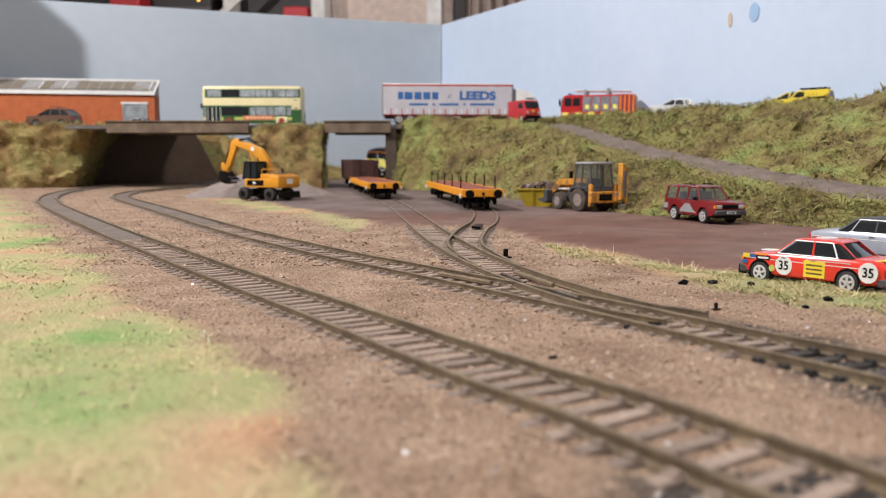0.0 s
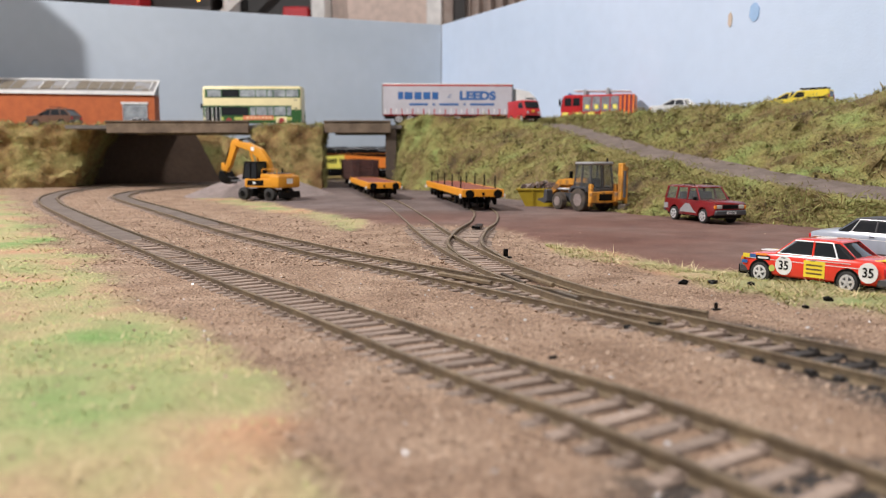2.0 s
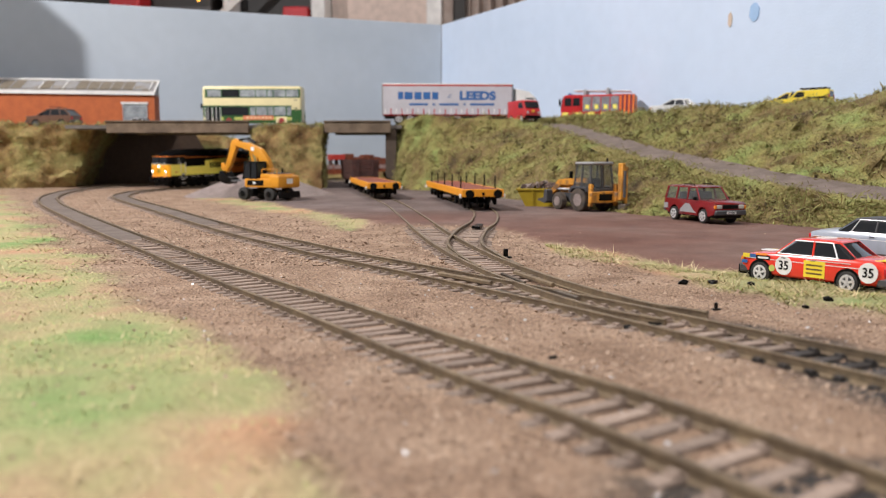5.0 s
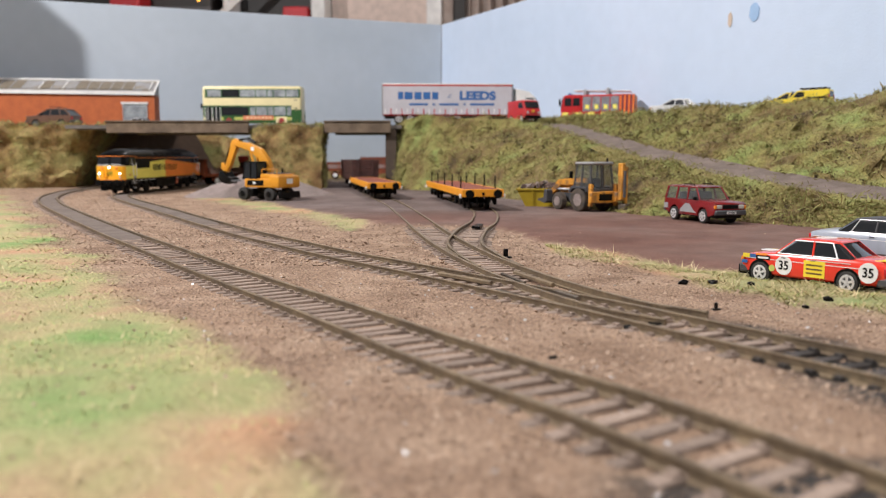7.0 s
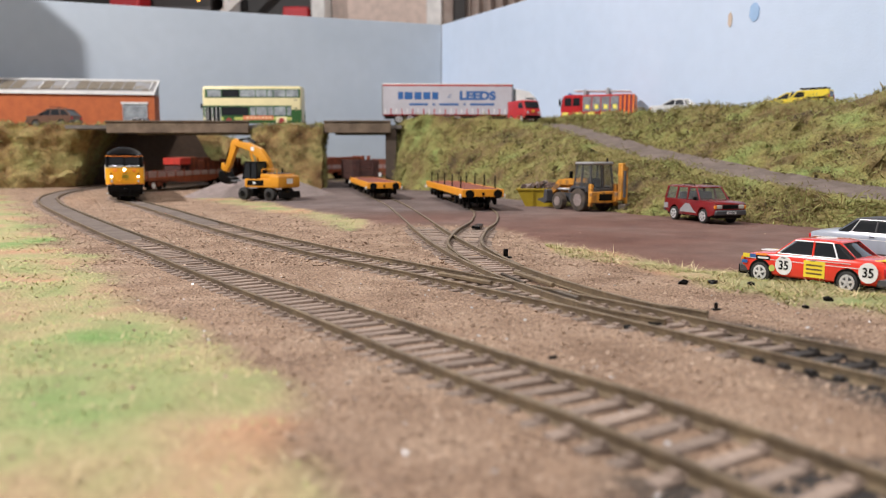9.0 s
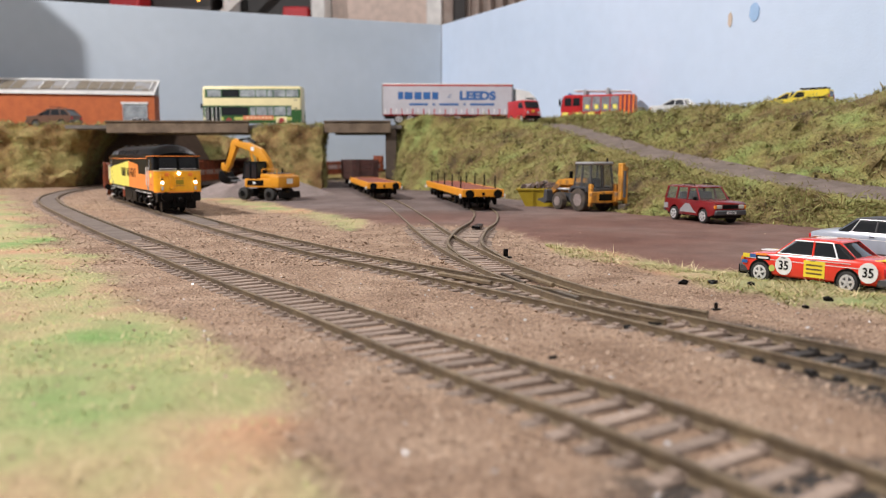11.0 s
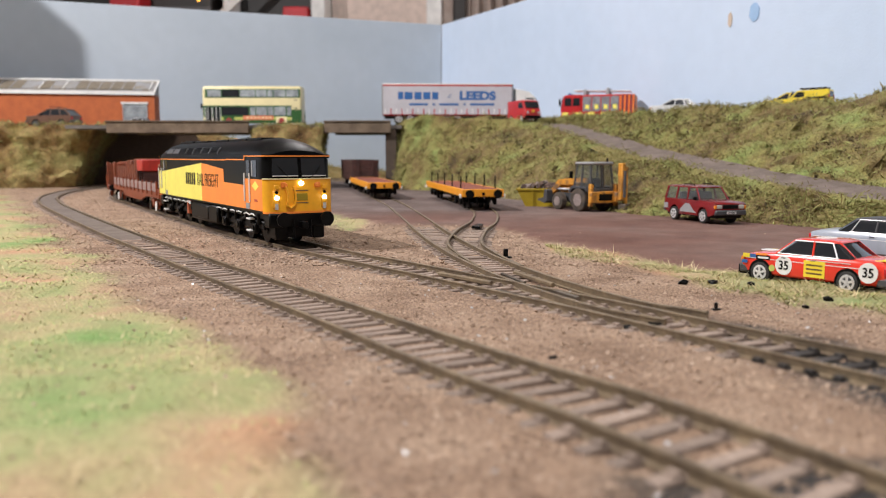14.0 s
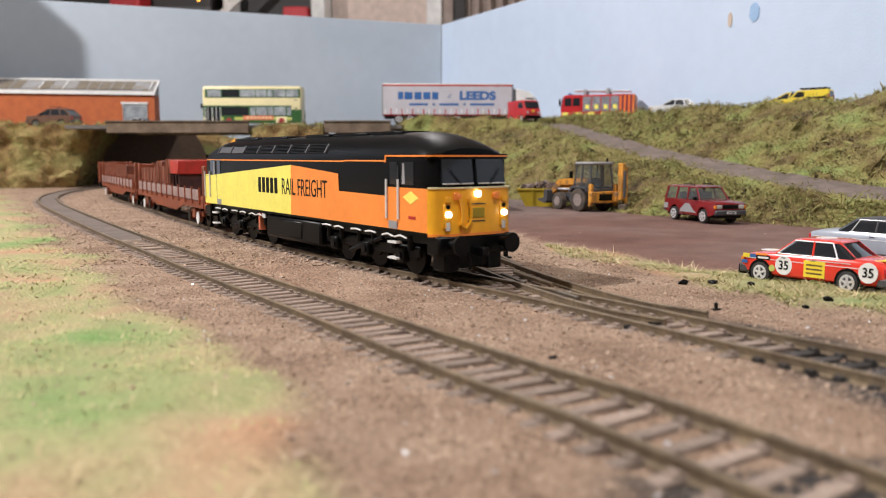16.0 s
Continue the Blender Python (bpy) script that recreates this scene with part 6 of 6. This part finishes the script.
    part("backhoe_boom", Shape().box(-1.85, -1.45, -1.05, -0.72, 0.7, 2.95, 0.05), MUDDY_YELLOW, b)
    part("backhoe_dipper", Shape().box(-1.7, -1.3, -1.35, -1.05, 0.3, 2.75, 0.05), MUDDY_YELLOW, b)
    part("backhoe_ram", Shape().rod((-1.9, -0.9, 0.9), (-1.92, -0.9, 2.5), 0.09), DARK_GREY, b)
    part("backhoe_bucket", Shape().box(-2.0, -1.4, -1.4, -0.8, 0.05, 0.5, 0.08), MUD_TYRE, b)
    part("swing_post", Shape().box(-1.5, -1.2, -1.1, -0.6, 0.6, 1.2, 0.05), MUDDY_YELLOW, b)
    part("beacon", Shape().cyl((-0.6, -0.6, 3.1), "z", 0.06, 0.3, 10), BLACK, b)
    part("mirror", Shape().box(0.8, 0.9, 0.9, 1.15, 2.0, 2.45, 0.02), BLACK, b)


backhoe()


def skip():
    k = thing("skip", "yellow builder's skip heaped with brown rubble", "skip", 6.65, 54.0, -0.06, -8)
    s = Shape()
    s.loft([[(-1.1, -0.75, 0), (1.1, -0.75, 0), (1.1, 0.75, 0), (-1.1, 0.75, 0)], [(-1.75, -0.85, 1.15), (1.75, -0.85, 1.15), (1.75, 0.85, 1.15), (-1.75, 0.85, 1.15)]])
    part("body", s, SKIP_YELLOW, k)
    s = Shape()
    s.box(-1.82, 1.82, -0.92, -0.8, 1.08, 1.22, 0.02).box(-1.82, 1.82, 0.8, 0.92, 1.08, 1.22, 0.02).box(-1.82, -1.7, -0.92, 0.92, 1.08, 1.22, 0.02).box(1.7, 1.82, -0.92, 0.92, 1.08, 1.22, 0.02)
    part("rim", s, SKIP_YELLOW, k)
    for x in (-0.6, 0.6):
        part("rib", Shape().prism([(-0.79, 0.05), (-0.88, 1.1), (-0.94, 1.1), (-0.85, 0.05)], "x", x - 0.06, x + 0.06), SKIP_YELLOW, k)
    k.scale = (0.9, 0.95, 1)
    rng = random.Random(4)
    for i in range(46):
        x, y = rng.uniform(-1.5, 1.5), rng.uniform(-0.7, 0.7)
        s = Shape()
        m = Matrix.Translation((x, y, 1.2 + 0.45 * max(0, 1 - abs(x) / 1.6) * rng.random())) @ Euler((rng.random() * 6, rng.random() * 6, rng.random() * 6)).to_matrix().to_4x4()
        a = rng.uniform(0.1, 0.28)
        s.turned(m, -a, a, -a * 0.7, a * 0.7, -a * 0.4, a * 0.4, 0.03)
        part("rubble_lump", s, RUBBLE if i % 4 else GRAVEL, k)


skip()


def heap():
    rows = []
    for j in range(26):
        r = j / 25
        row = []
        for i in range(61):
            a = 6.2832 * (i % 60) / 60
            rr = r * (1 + 0.12 * math.sin(a * 2 + 1) + 0.05 * math.sin(5 * a))
            x, y = 6.0 * rr * math.cos(a), 4.2 * rr * math.sin(a)
            z = 2.3 * max(0, 1 - r) ** 0.92 + 0.10 * noise.noise(Vector((x, y, 1))) * (1 - r * 0.6) - 0.12 * r - 0.02
            row.append((x, y, z - (0.12 if r < 0.05 else 0)))
        rows.append(row)
    single("sand_pile", Shape().sheet(rows), GRAVEL, "grey gravel heap beside the excavator", "gravel heap", "", True, -16.0, 69.0, -0.05)


heap()


# ---- wagons in the sidings ----
def flat_wagon(x, y, turn, half, posts, label):
    w = thing("flat_wagon", label, "railway wagon", x, y, 0, turn, "wagons in the sidings")
    part("deck", Shape().box(-half, half, -1.18, 1.18, 1.18, 1.26, 0.01), DECK_RED, w, "red deck boards")
    for i in range(int(half * 2 / 0.5)):
        a = -half + 0.02 + i * 0.5
        part("plank", Shape().box(a, a + 0.46, -1.17, 1.17, 1.26, 1.29), DECK_RED, w)
    for sd in (-1, 1):
        part("side_rail", Shape().box(-half, half, sd * 1.24 - 0.07, sd * 1.24 + 0.07, 0.85, 1.3, 0.02), WAGON_YELLOW, w, "yellow side rail")
        for c in (-half + 2.4, half - 2.4):
            s = Shape().box(c - 1.4, c + 1.4, sd * 1.0 - 0.06, sd * 1.0 + 0.06, 0.5, 0.8, 0.03)
            for k in (-0.9, 0.9):
                s.box(c + k - 0.2, c + k + 0.2, sd * 1.08 - 0.1, sd * 1.08 + 0.1, 0.28, 0.72, 0.03)
            part("bogie_frame", s, BLACK, w)
        if posts:
            for k in range(5):
                xx = -half + 1.5 + k * (2 * half - 3) / 4
                part("stake", Shape().rod((xx, sd * 1.1, 1.2), (xx + 0.05, sd * 1.1, 2.08), 0.045), BLACK, w)
    for end in (-1, 1):
        part("buffer_beam", Shape().box(min(end * half, end * (half + 0.14)), max(end * half, end * (half + 0.14)), -1.32, 1.32, 0.82, 1.3, 0.03), WAGON_YELLOW, w, "yellow buffer beam")
        for sd in (-1, 1):
            part("buffer", Shape().cyl((end * (half + 0.3), sd * 0.87, 1.02), "x", 0.12, 0.35, 12).cyl((end * (half + 0.5), sd * 0.87, 1.02), "x", 0.27, 0.06, 16), BLACK, w)
            part("lamp_iron", Shape().box(end * (half - 0.05) - 0.1, end * (half - 0.05) + 0.1, sd * 1.38 - 0.06, sd * 1.38 + 0.06, 0.75, 1.0, 0.02), WHITE, w)
        part("coupling_hook", Shape().box(min(end * half, end * (half + 0.4)), max(end * half, end * (half + 0.4)), -0.06, 0.06, 0.95, 1.1), BLACK, w)
        for sd in (-0.4, 0.4):
            part("brake_hose", Shape().rod((end * (half + 0.2), sd, 0.85), (end * (half + 0.25), sd * 0.9, 0.35), 0.045), BLACK, w)
    for c in (-half + 2.4, half - 2.4):
        for k in (-0.9, 0.9):
            wheelset(w, c + k, 0.46)
    part("truss", Shape().box(-half + 4, half - 4, -0.6, 0.6, 0.5, 1.15, 0.05), BLACK, w)
    return w


flat_wagon(1.2, 57.0, -81.6, 8.4, True, "yellow flat wagon with red deck and black stakes in siding")
flat_wagon(-6.1, 69.0, -78.5, 7.6, False, "empty yellow flat wagon with red deck in the siding")


def open_wagon(x, y, turn):
    w = thing("open_wagon", "dark brown open wagon standing under the bridge", "railway wagon", x, y, 0, turn, "wagons in the sidings")
    h = 4.6
    part("floor", Shape().box(-h, h, -1.25, 1.25, 1.0, 1.2), DARK_WAGON, w)
    for sd in (-1, 1):
        for k in range(4):
            part("side_plank", Shape().box(-h, h, sd * 1.25 - 0.05, sd * 1.25 + 0.05, 1.2 + k * 0.45, 1.62 + k * 0.45, 0.015), DARK_WAGON, w)
    for end in (-1, 1):
        for k in range(4):
            part("end_plank", Shape().box(end * h - 0.05, end * h + 0.05, -1.2, 1.2, 1.2 + k * 0.45, 1.62 + k * 0.45, 0.015), DARK_WAGON, w)
        for y2 in (-0.7, 0.7):
            part("end_post", Shape().box(end * (h + 0.08) - 0.06, end * (h + 0.08) + 0.06, y2 - 0.07, y2 + 0.07, 0.9, 2.95), DARK_WAGON, w)
    part("load", Shape().box(-h + 0.1, h - 0.1, -1.18, 1.18, 1.2, 2.75, 0.1), DARK_WAGON, w)
    for k in (-2.7, 2.7):
        wheelset(w, k, 0.46)
        part("axle_guard", Shape().box(k - 0.3, k + 0.3, -1.1, 1.1, 0.4, 1.0), BLACK, w)


open_wagon(-8.7, 82.4, -76)


# ---- building ----
def brick_building():
    b = thing("brick_building", "low orange brick industrial building with white eaves and skylights", "building", 0, 0, 0)
    d = Vector((1, 0.18, 0)).normalized()
    a = math.degrees(math.atan2(d.y, d.x))
    b.matrix_basis = pose(-35.6 * K, 99.0 * K, 6.46 * K, 0, 0, a)
    L, dep, hw = 34.0, 3.6, 4.4
    part("wall", Shape().box(-L, 0, 0, dep, 0, hw), BRICK, b, "orange brick front wall", False)
    part("fascia", Shape().box(-L - 0.1, 0.15, -0.25, 0.05, hw - 0.1, hw + 0.35, 0.03), WHITE, b)
    s = Shape()
    s.prism([(-0.2, hw + 0.3), (dep, hw + 1.9), (dep, hw - 0.1), (-0.1, hw - 0.1)], "x", -L, 0)
    part("roof", s, SKYLIGHT, b, "grey pitched roof", False)
    part("gable_trim", Shape().prism([(-0.3, hw + 0.3), (dep, hw + 2.05), (dep, hw + 1.8), (-0.3, hw + 0.05)], "x", 0.0, 0.16), WHITE, b)
    part("ridge_trim", Shape().box(-L, 0.16, dep - 0.2, dep + 0.1, hw + 1.85, hw + 2.08, 0.03), WHITE, b)
    slope = math.atan2(1.6, dep + 0.2)
    m = Matrix.Translation((0, -0.2, hw + 0.36)) @ Euler((slope, 0, 0)).to_matrix().to_4x4()
    k = 0
    x = -0.5
    while x > -L + 2:
        wv = 1.35 if k % 9 else 1.9
        part("skylight", Shape().turned(m, x - wv, x - 0.1, 0.45, 3.4, 0.0, 0.05), SKYLIGHT if k % 9 in (0, 6, 7) else TAN_PANE, b)
        part("glazing_bar", Shape().turned(m, x - 0.1, x, 0.3, 3.6, 0.0, 0.1), WHITE if k % 9 in (0, 7) else GREY, b)
        x -= wv
        k += 1
    part("window_glass", Shape().box(-3.6, -1.0, -0.03, 0.05, 0.6, 3.2), PALE_GLASS, b)
    part("window_lintel", Shape().box(-3.9, -0.75, -0.12, 0.03, 3.2, 3.45, 0.02), WHITE, b)
    for xx in (-3.75, -1.0):
        part("window_jamb", Shape().box(xx, xx + 0.15, -0.1, 0.03, 0.5, 3.2), GREY, b)
    for k in range(1, 5):
        part("window_slat", Shape().box(-3.6, -1.0, -0.06, 0.0, 0.6 + k * 0.52, 0.66 + k * 0.52), GREY, b)
    part("door", Shape().box(-21.6, -18.6, -0.06, 0.04, 0.0, 2.9), GREEN, b)
    return b


brick_building()
# Unseen board, added to throw a shadow on the rear board's left end.
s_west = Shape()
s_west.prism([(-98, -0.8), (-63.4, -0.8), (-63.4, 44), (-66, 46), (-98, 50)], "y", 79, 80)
single("shadow_caster_west", s_west, SKY_BLUE, "pale blue unseen board added at the left to cast a shadow", "backscene", "structure", False)


# ---- room things above the boards ----
def stain(x, z, w, h, mat, label):
    """A flake in the paint of the side board."""
    u = Vector((0.56, -1, 0)).normalized()
    c = Vector((CORNER[0], CORNER[1], 0)) + u * x
    s = Shape()
    m = Matrix.Translation(c - Vector((-0.873, -0.489, 0)) * -0.012) @ Euler((0, 0, math.atan2(u.y, u.x))).to_matrix().to_4x4()
    ring = [(w * math.cos(6.283 * i / 16) * (1 + 0.15 * math.sin(i * 2.3)), h * math.sin(6.283 * i / 16)) for i in range(16)]
    lo = [s.bm.verts.new(m @ Vector((p, -0.02, z + q))) for p, q in ring]
    hi = [s.bm.verts.new(m @ Vector((p, 0.02, z + q))) for p, q in ring]
    s.bm.faces.new(lo)
    s.bm.faces.new(hi[::-1])
    for i in range(16):
        s.bm.faces.new((lo[i], hi[i], hi[(i + 1) % 16], lo[(i + 1) % 16]))
    single("paint_mark", s, mat, label, "paint mark", "", False)


def board_mark(px, py, w, h, mat, label):
    """Along the side board at the bearing px and height py of a line of sight, given as slopes."""
    # x = px * y on the board x = 0.56 * (126 - y)
    y = 0.56 * 126 / (px + 0.56)
    x = px * y
    dist = math.hypot(x - CORNER[0], y - CORNER[1])
    stain(dist, 3.3 + py * y, w, h, mat, label)


MARK_BLUE = paint("mark_blue", (0.33, 0.50, 0.74), 0.7)
MARK_TAN = paint("mark_tan", (0.62, 0.50, 0.40), 0.7)
board_mark(0.3845, 0.176, 0.55, 0.85, MARK_BLUE, "blue oval paint mark on the side board")
board_mark(0.355, 0.167, 0.25, 0.7, MARK_TAN, "tan flake mark on the side board")


def room_things():
    c = thing("cabinet", "tall black cabinet behind the backscene board", "cabinet", 0, 0, 0)
    part("body", Shape().box(-175, -66, 232, 249, -70, 105, 0.5), DARK_WOOD, c)
    part("top_edge", Shape().box(-175, -66, 231, 232, 44, 45.5), DARK_GREY, c)
    single("red_box", Shape().box(-91, -83, 222, 231.5, -70, 70, 0.4), RED_BOX, "plain tall red box beside the cabinet", "box")
    lp = thing("warm_lamp", "small glowing orange lamp in front of the cabinet", "lamp", 0, 0, 0)
    part("bulb", Shape().ball((-66.6, 222, 50.5), 1.0, 0.9, 0.8, 5.5), glow("amber_glow", (1, 0.45, 0.06), 3), lp)
    part("stem", Shape().box(-67, -66.2, 221.6, 222.4, 56, 121.8), DARK_GREY, lp)
    s = thing("shelf_unit", "white shelf unit with dark compartments", "shelf", 0, 0, 0)
    part("back", Shape().box(-64.5, -34, 247.5, 249.5, -70, 100), DARK_WOOD, s)
    for x0, x1 in ((-63, -61.5), (-37.8, -34)):
        part("side", Shape().box(x0, x1, 233, 247.4, -70, 100, 0.2), ROOM_WHITE, s)
    part("brace", Shape().turned(Matrix.Translation((-56, 234, 51)) @ Euler((0, -0.75, 0)).to_matrix().to_4x4(), -10, 10, -0.6, 0.6, -1.0, 1.0), ROOM_WHITE, s)
    for z in (-20, 20, 68):
        part("shelf", Shape().box(-64, -37.9, 233.5, 247.4, z, z + 1.5), ROOM_WHITE, s)
    single("red_case", Shape().box(-46.5, -39, 236, 244, 21.6, 46.5, 0.4), RED_BOX, "small dark red case on a shelf", "case")
    single("door_casing", Shape().box(-5.0, -0.4, 246.5, 249.8, -70, 110, 0.3), ROOM_WHITE, "white door casing on the beige wall", "trim", "structure")
    # Dark upright strip paints the unlit gap; nothing is recessed here.
    single("dark_gap", Shape().box(3.2, 6.6, 240, 249.5, -70, 110, 0.2), DARK_WOOD, "dark narrow upright strip that paints the unlit gap beside the curtain", "panel")
    rows = []
    for z in (-60, 0, 60, 115):
        rows.append([(7.5 + i * 0.35, 240 + 1.3 * math.sin(i * 0.62) + 0.6 * math.sin(i * 0.23), z) for i in range(140)])
    cu = single("curtain", Shape().sheet(rows), CLOTH, "brown grey pleated curtain at the room wall", "curtain")
    so = cu.modifiers.new("thick", "SOLIDIFY")
    so.thickness = 0.4 * K
    single("curtain_lining", Shape().box(0.2, 3.0, 241, 249.5, -70, 110, 0.2), CLOTH, "brown upright panel beside the door casing", "panel")


room_things()


# ---- loose scatter on the ground ----
OLIVE = leaf_material("olive_grass_fibres", (0.34, 0.27, 0.12), (0.30, 0.36, 0.12))
def grass_blades(name, count, seed, y_lo, y_hi, x_lo, x_hi, length, mat, label, zone_min=0.45, width=0.018, lean=1.42):
    rng = np.random.RandomState(seed)
    verts, faces = [], []
    tries = 0
    while len(faces) < count and tries < count * 6:
        tries += 1
        y = y_lo + (y_hi - y_lo) * rng.rand() ** 1.4
        x = rng.uniform(x_lo, x_hi)
        if abs(x) > 2 + 0.6 * y:
            continue
        gr, ya, so = zones(x, y)
        if nz(x, y, 0.9, 4) < -0.2 + 0.35 * (rng.rand() - 0.5):
            continue
        if gr < zone_min * (0.6 + 0.8 * rng.rand()) or ya > 0.6:
            continue
        z = ground_z(x, y)
        w = width * (0.6 + 0.8 * rng.rand())
        ln = length * rng.uniform(0.4, 1.2)
        a = rng.uniform(0, 6.283)
        t = lean * (0.72 + 0.28 * rng.rand())
        dx, dy = math.cos(a), math.sin(a)
        k = len(verts)
        top = (x + dx * ln * math.sin(t), y + dy * ln * math.sin(t), z + ln * math.cos(t) * 0.8)
        verts += [((x - dy * w) * K, (y + dx * w) * K, (z - 0.02) * K), ((x + dy * w) * K, (y - dx * w) * K, (z - 0.02) * K), tuple(c * K for c in top)]
        faces.append((k, k + 1, k + 2))
    me = bpy.data.meshes.new(name)
    me.from_pydata(verts, [], faces)
    me.materials.append(mat)
    tagged(new(name, me), label, "grass", "", "stuff")


grass_blades("static_grass", 7000, 3, 11, 36, -22, 1.5, 0.14, FIBRE, "short yellow green static grass fibres in the foreground")
grass_blades("static_grass", 1800, 4, 4.5, 12, -9, 1.5, 0.12, FIBRE, "sparse static grass fibres at the front edge")
grass_blades("static_grass", 5000, 5, 20, 72, -44, -4, 0.22, FIBRE, "short static grass fibres beside the curved tracks", 0.4, 0.03)
grass_blades("static_grass", 16000, 7, 12, 32, 3.5, 18, 0.2, OLIVE, "short static grass fibres beside the yard", 0.35)
grass_blades("straw", 1600, 11, 14, 30, 4, 17, 0.55, STRAW, "pale straw fibres in the trackside grass", 0.35, 0.012, 1.3)
grass_blades("straw", 1500, 13, 4, 34, -20, 1.5, 0.3, STRAW, "pale straw fibres in the foreground grass", 0.3, 0.014, 1.3)


def stones(name, count, seed, y_lo, y_hi, size, label, mat=None):
    rng = np.random.RandomState(seed)
    verts, faces = [], []
    tet = np.array([(1, 1, 1), (-1, -1, 1), (-1, 1, -1), (1, -1, -1)], float)
    while len(verts) < count * 4:
        y = y_lo + (y_hi - y_lo) * rng.rand() ** 1.5
        x = rng.uniform(-1, 1) * (3 + 0.62 * y)
        gr, ya, so = zones(x, y)
        if (gr > 0.5 and rng.rand() < 0.975) or (ya > 0.4 and rng.rand() < 0.995):
            continue
        z = ground_z(x, y)
        q = Euler(tuple(rng.uniform(0, 6, 3))).to_matrix()
        s = size * (0.5 + rng.rand() ** 3 * 1.4)
        k = len(verts)
        for p in tet * rng.uniform(0.6, 1.3, (4, 3)):
            v = q @ Vector(p * s)
            verts.append(((x + v.x) * K, (y + v.y) * K, (z + v.z * 0.7 + s * 0.2) * K))
        faces += [(k, k + 1, k + 2), (k, k + 3, k + 1), (k, k + 2, k + 3), (k + 1, k + 3, k + 2)]
    me = bpy.data.meshes.new(name)
    me.from_pydata(verts, [], faces)
    me.materials.append(mat or STONE)
    tagged(new(name, me), label, "ballast", "", "stuff")


stones("ballast_chips", 24000, 21, 4, 42, 0.021, "loose brown ballast chips between the tracks")
stones("ballast_chips", 9000, 23, 25, 80, 0.034, "loose brown ballast chips along the curve")


# Pale shiny chips, added to draw bright glints in the ballast.
stones("glint_chips", 420, 31, 4, 30, 0.02, "pale shiny chips added to the ballast as bright glints", SILVER)


# ---- small trackside things ----
def lump(x, y, r, label="small black lump lying by the track"):
    s = Shape().ball((0, 0, r * 0.4), r, 1.3, 0.9, 0.7, 1)
    rng = random.Random(int(x * 100))
    for v in s.bm.verts:
        v.co *= 0.75 + 0.5 * rng.random()
    single("track_lump", s, BLACK, label, "debris", "", False, x, y, ground_z(x, y))


for x, y, r in ((6.55, 21.3, 0.11), (7.3, 21.2, 0.12), (8.2, 20.8, 0.1), (4.2, 15.3, 0.13), (8.2, 17.6, 0.08), (1.75, 12.3, 0.06), (9.2, 18.6, 0.1), (3.6, 15.0, 0.1)):
    lump(x, y, r)


def point_lever(x, y, turn, size):
    p = thing("point_lever", "small black point lever stub beside the turnout", "lever", x, y, ground_z(x, y), turn)
    part("base", Shape().box(-0.22, 0.22, -0.14, 0.14, -0.05, 0.08, 0.02), BLACK, p)
    part("stem", Shape().box(-0.09, 0.09, -0.06, 0.06, 0.06, 0.38, 0.02), BLACK, p)
    p.scale = (size, size, size)


point_lever(2.15, 26.9, 20, 0.85)
point_lever(6.1, 17.4, 30, 0.45)


def turnout_parts():
    t = thing("turnout", "turnout with switch blades, check rails and tie bar", "railway turnout", 0, 0, 0, 0, "", "structure")
    for a, b in (((-0.1, 22.6), (1.3, 20.9)), ((2.1, 22.9), (2.9, 20.6)), ((0.1, 28.6), (0.55, 26.4))):
        part("check_rail", Shape().rod((a[0], a[1], -0.07), (b[0], b[1], -0.07), 0.07, 6), RAIL, t)
    for a, b in (((2.55, 17.55), (1.35, 19.6)), ((2.15, 20.6), (1.7, 22.4)), ((3.2, 18.4), (2.55, 20.0))):
        part("wing_rail", Shape().rod((a[0], a[1], -0.03), (b[0], b[1], -0.05), 0.06, 6), RAIL_TOP, t)
    part("tie_bar", Shape().box(0.15, 2.0, 28.35, 28.6, -0.2, -0.12, 0.02), SLEEPER, t)
    part("point_filler", Shape().prism([(1.35, 37.4), (1.75, 37.2), (1.95, 38.6), (1.7, 38.8)], "z", -0.1, 0.02), BLACK, t)


turnout_parts()


motions()
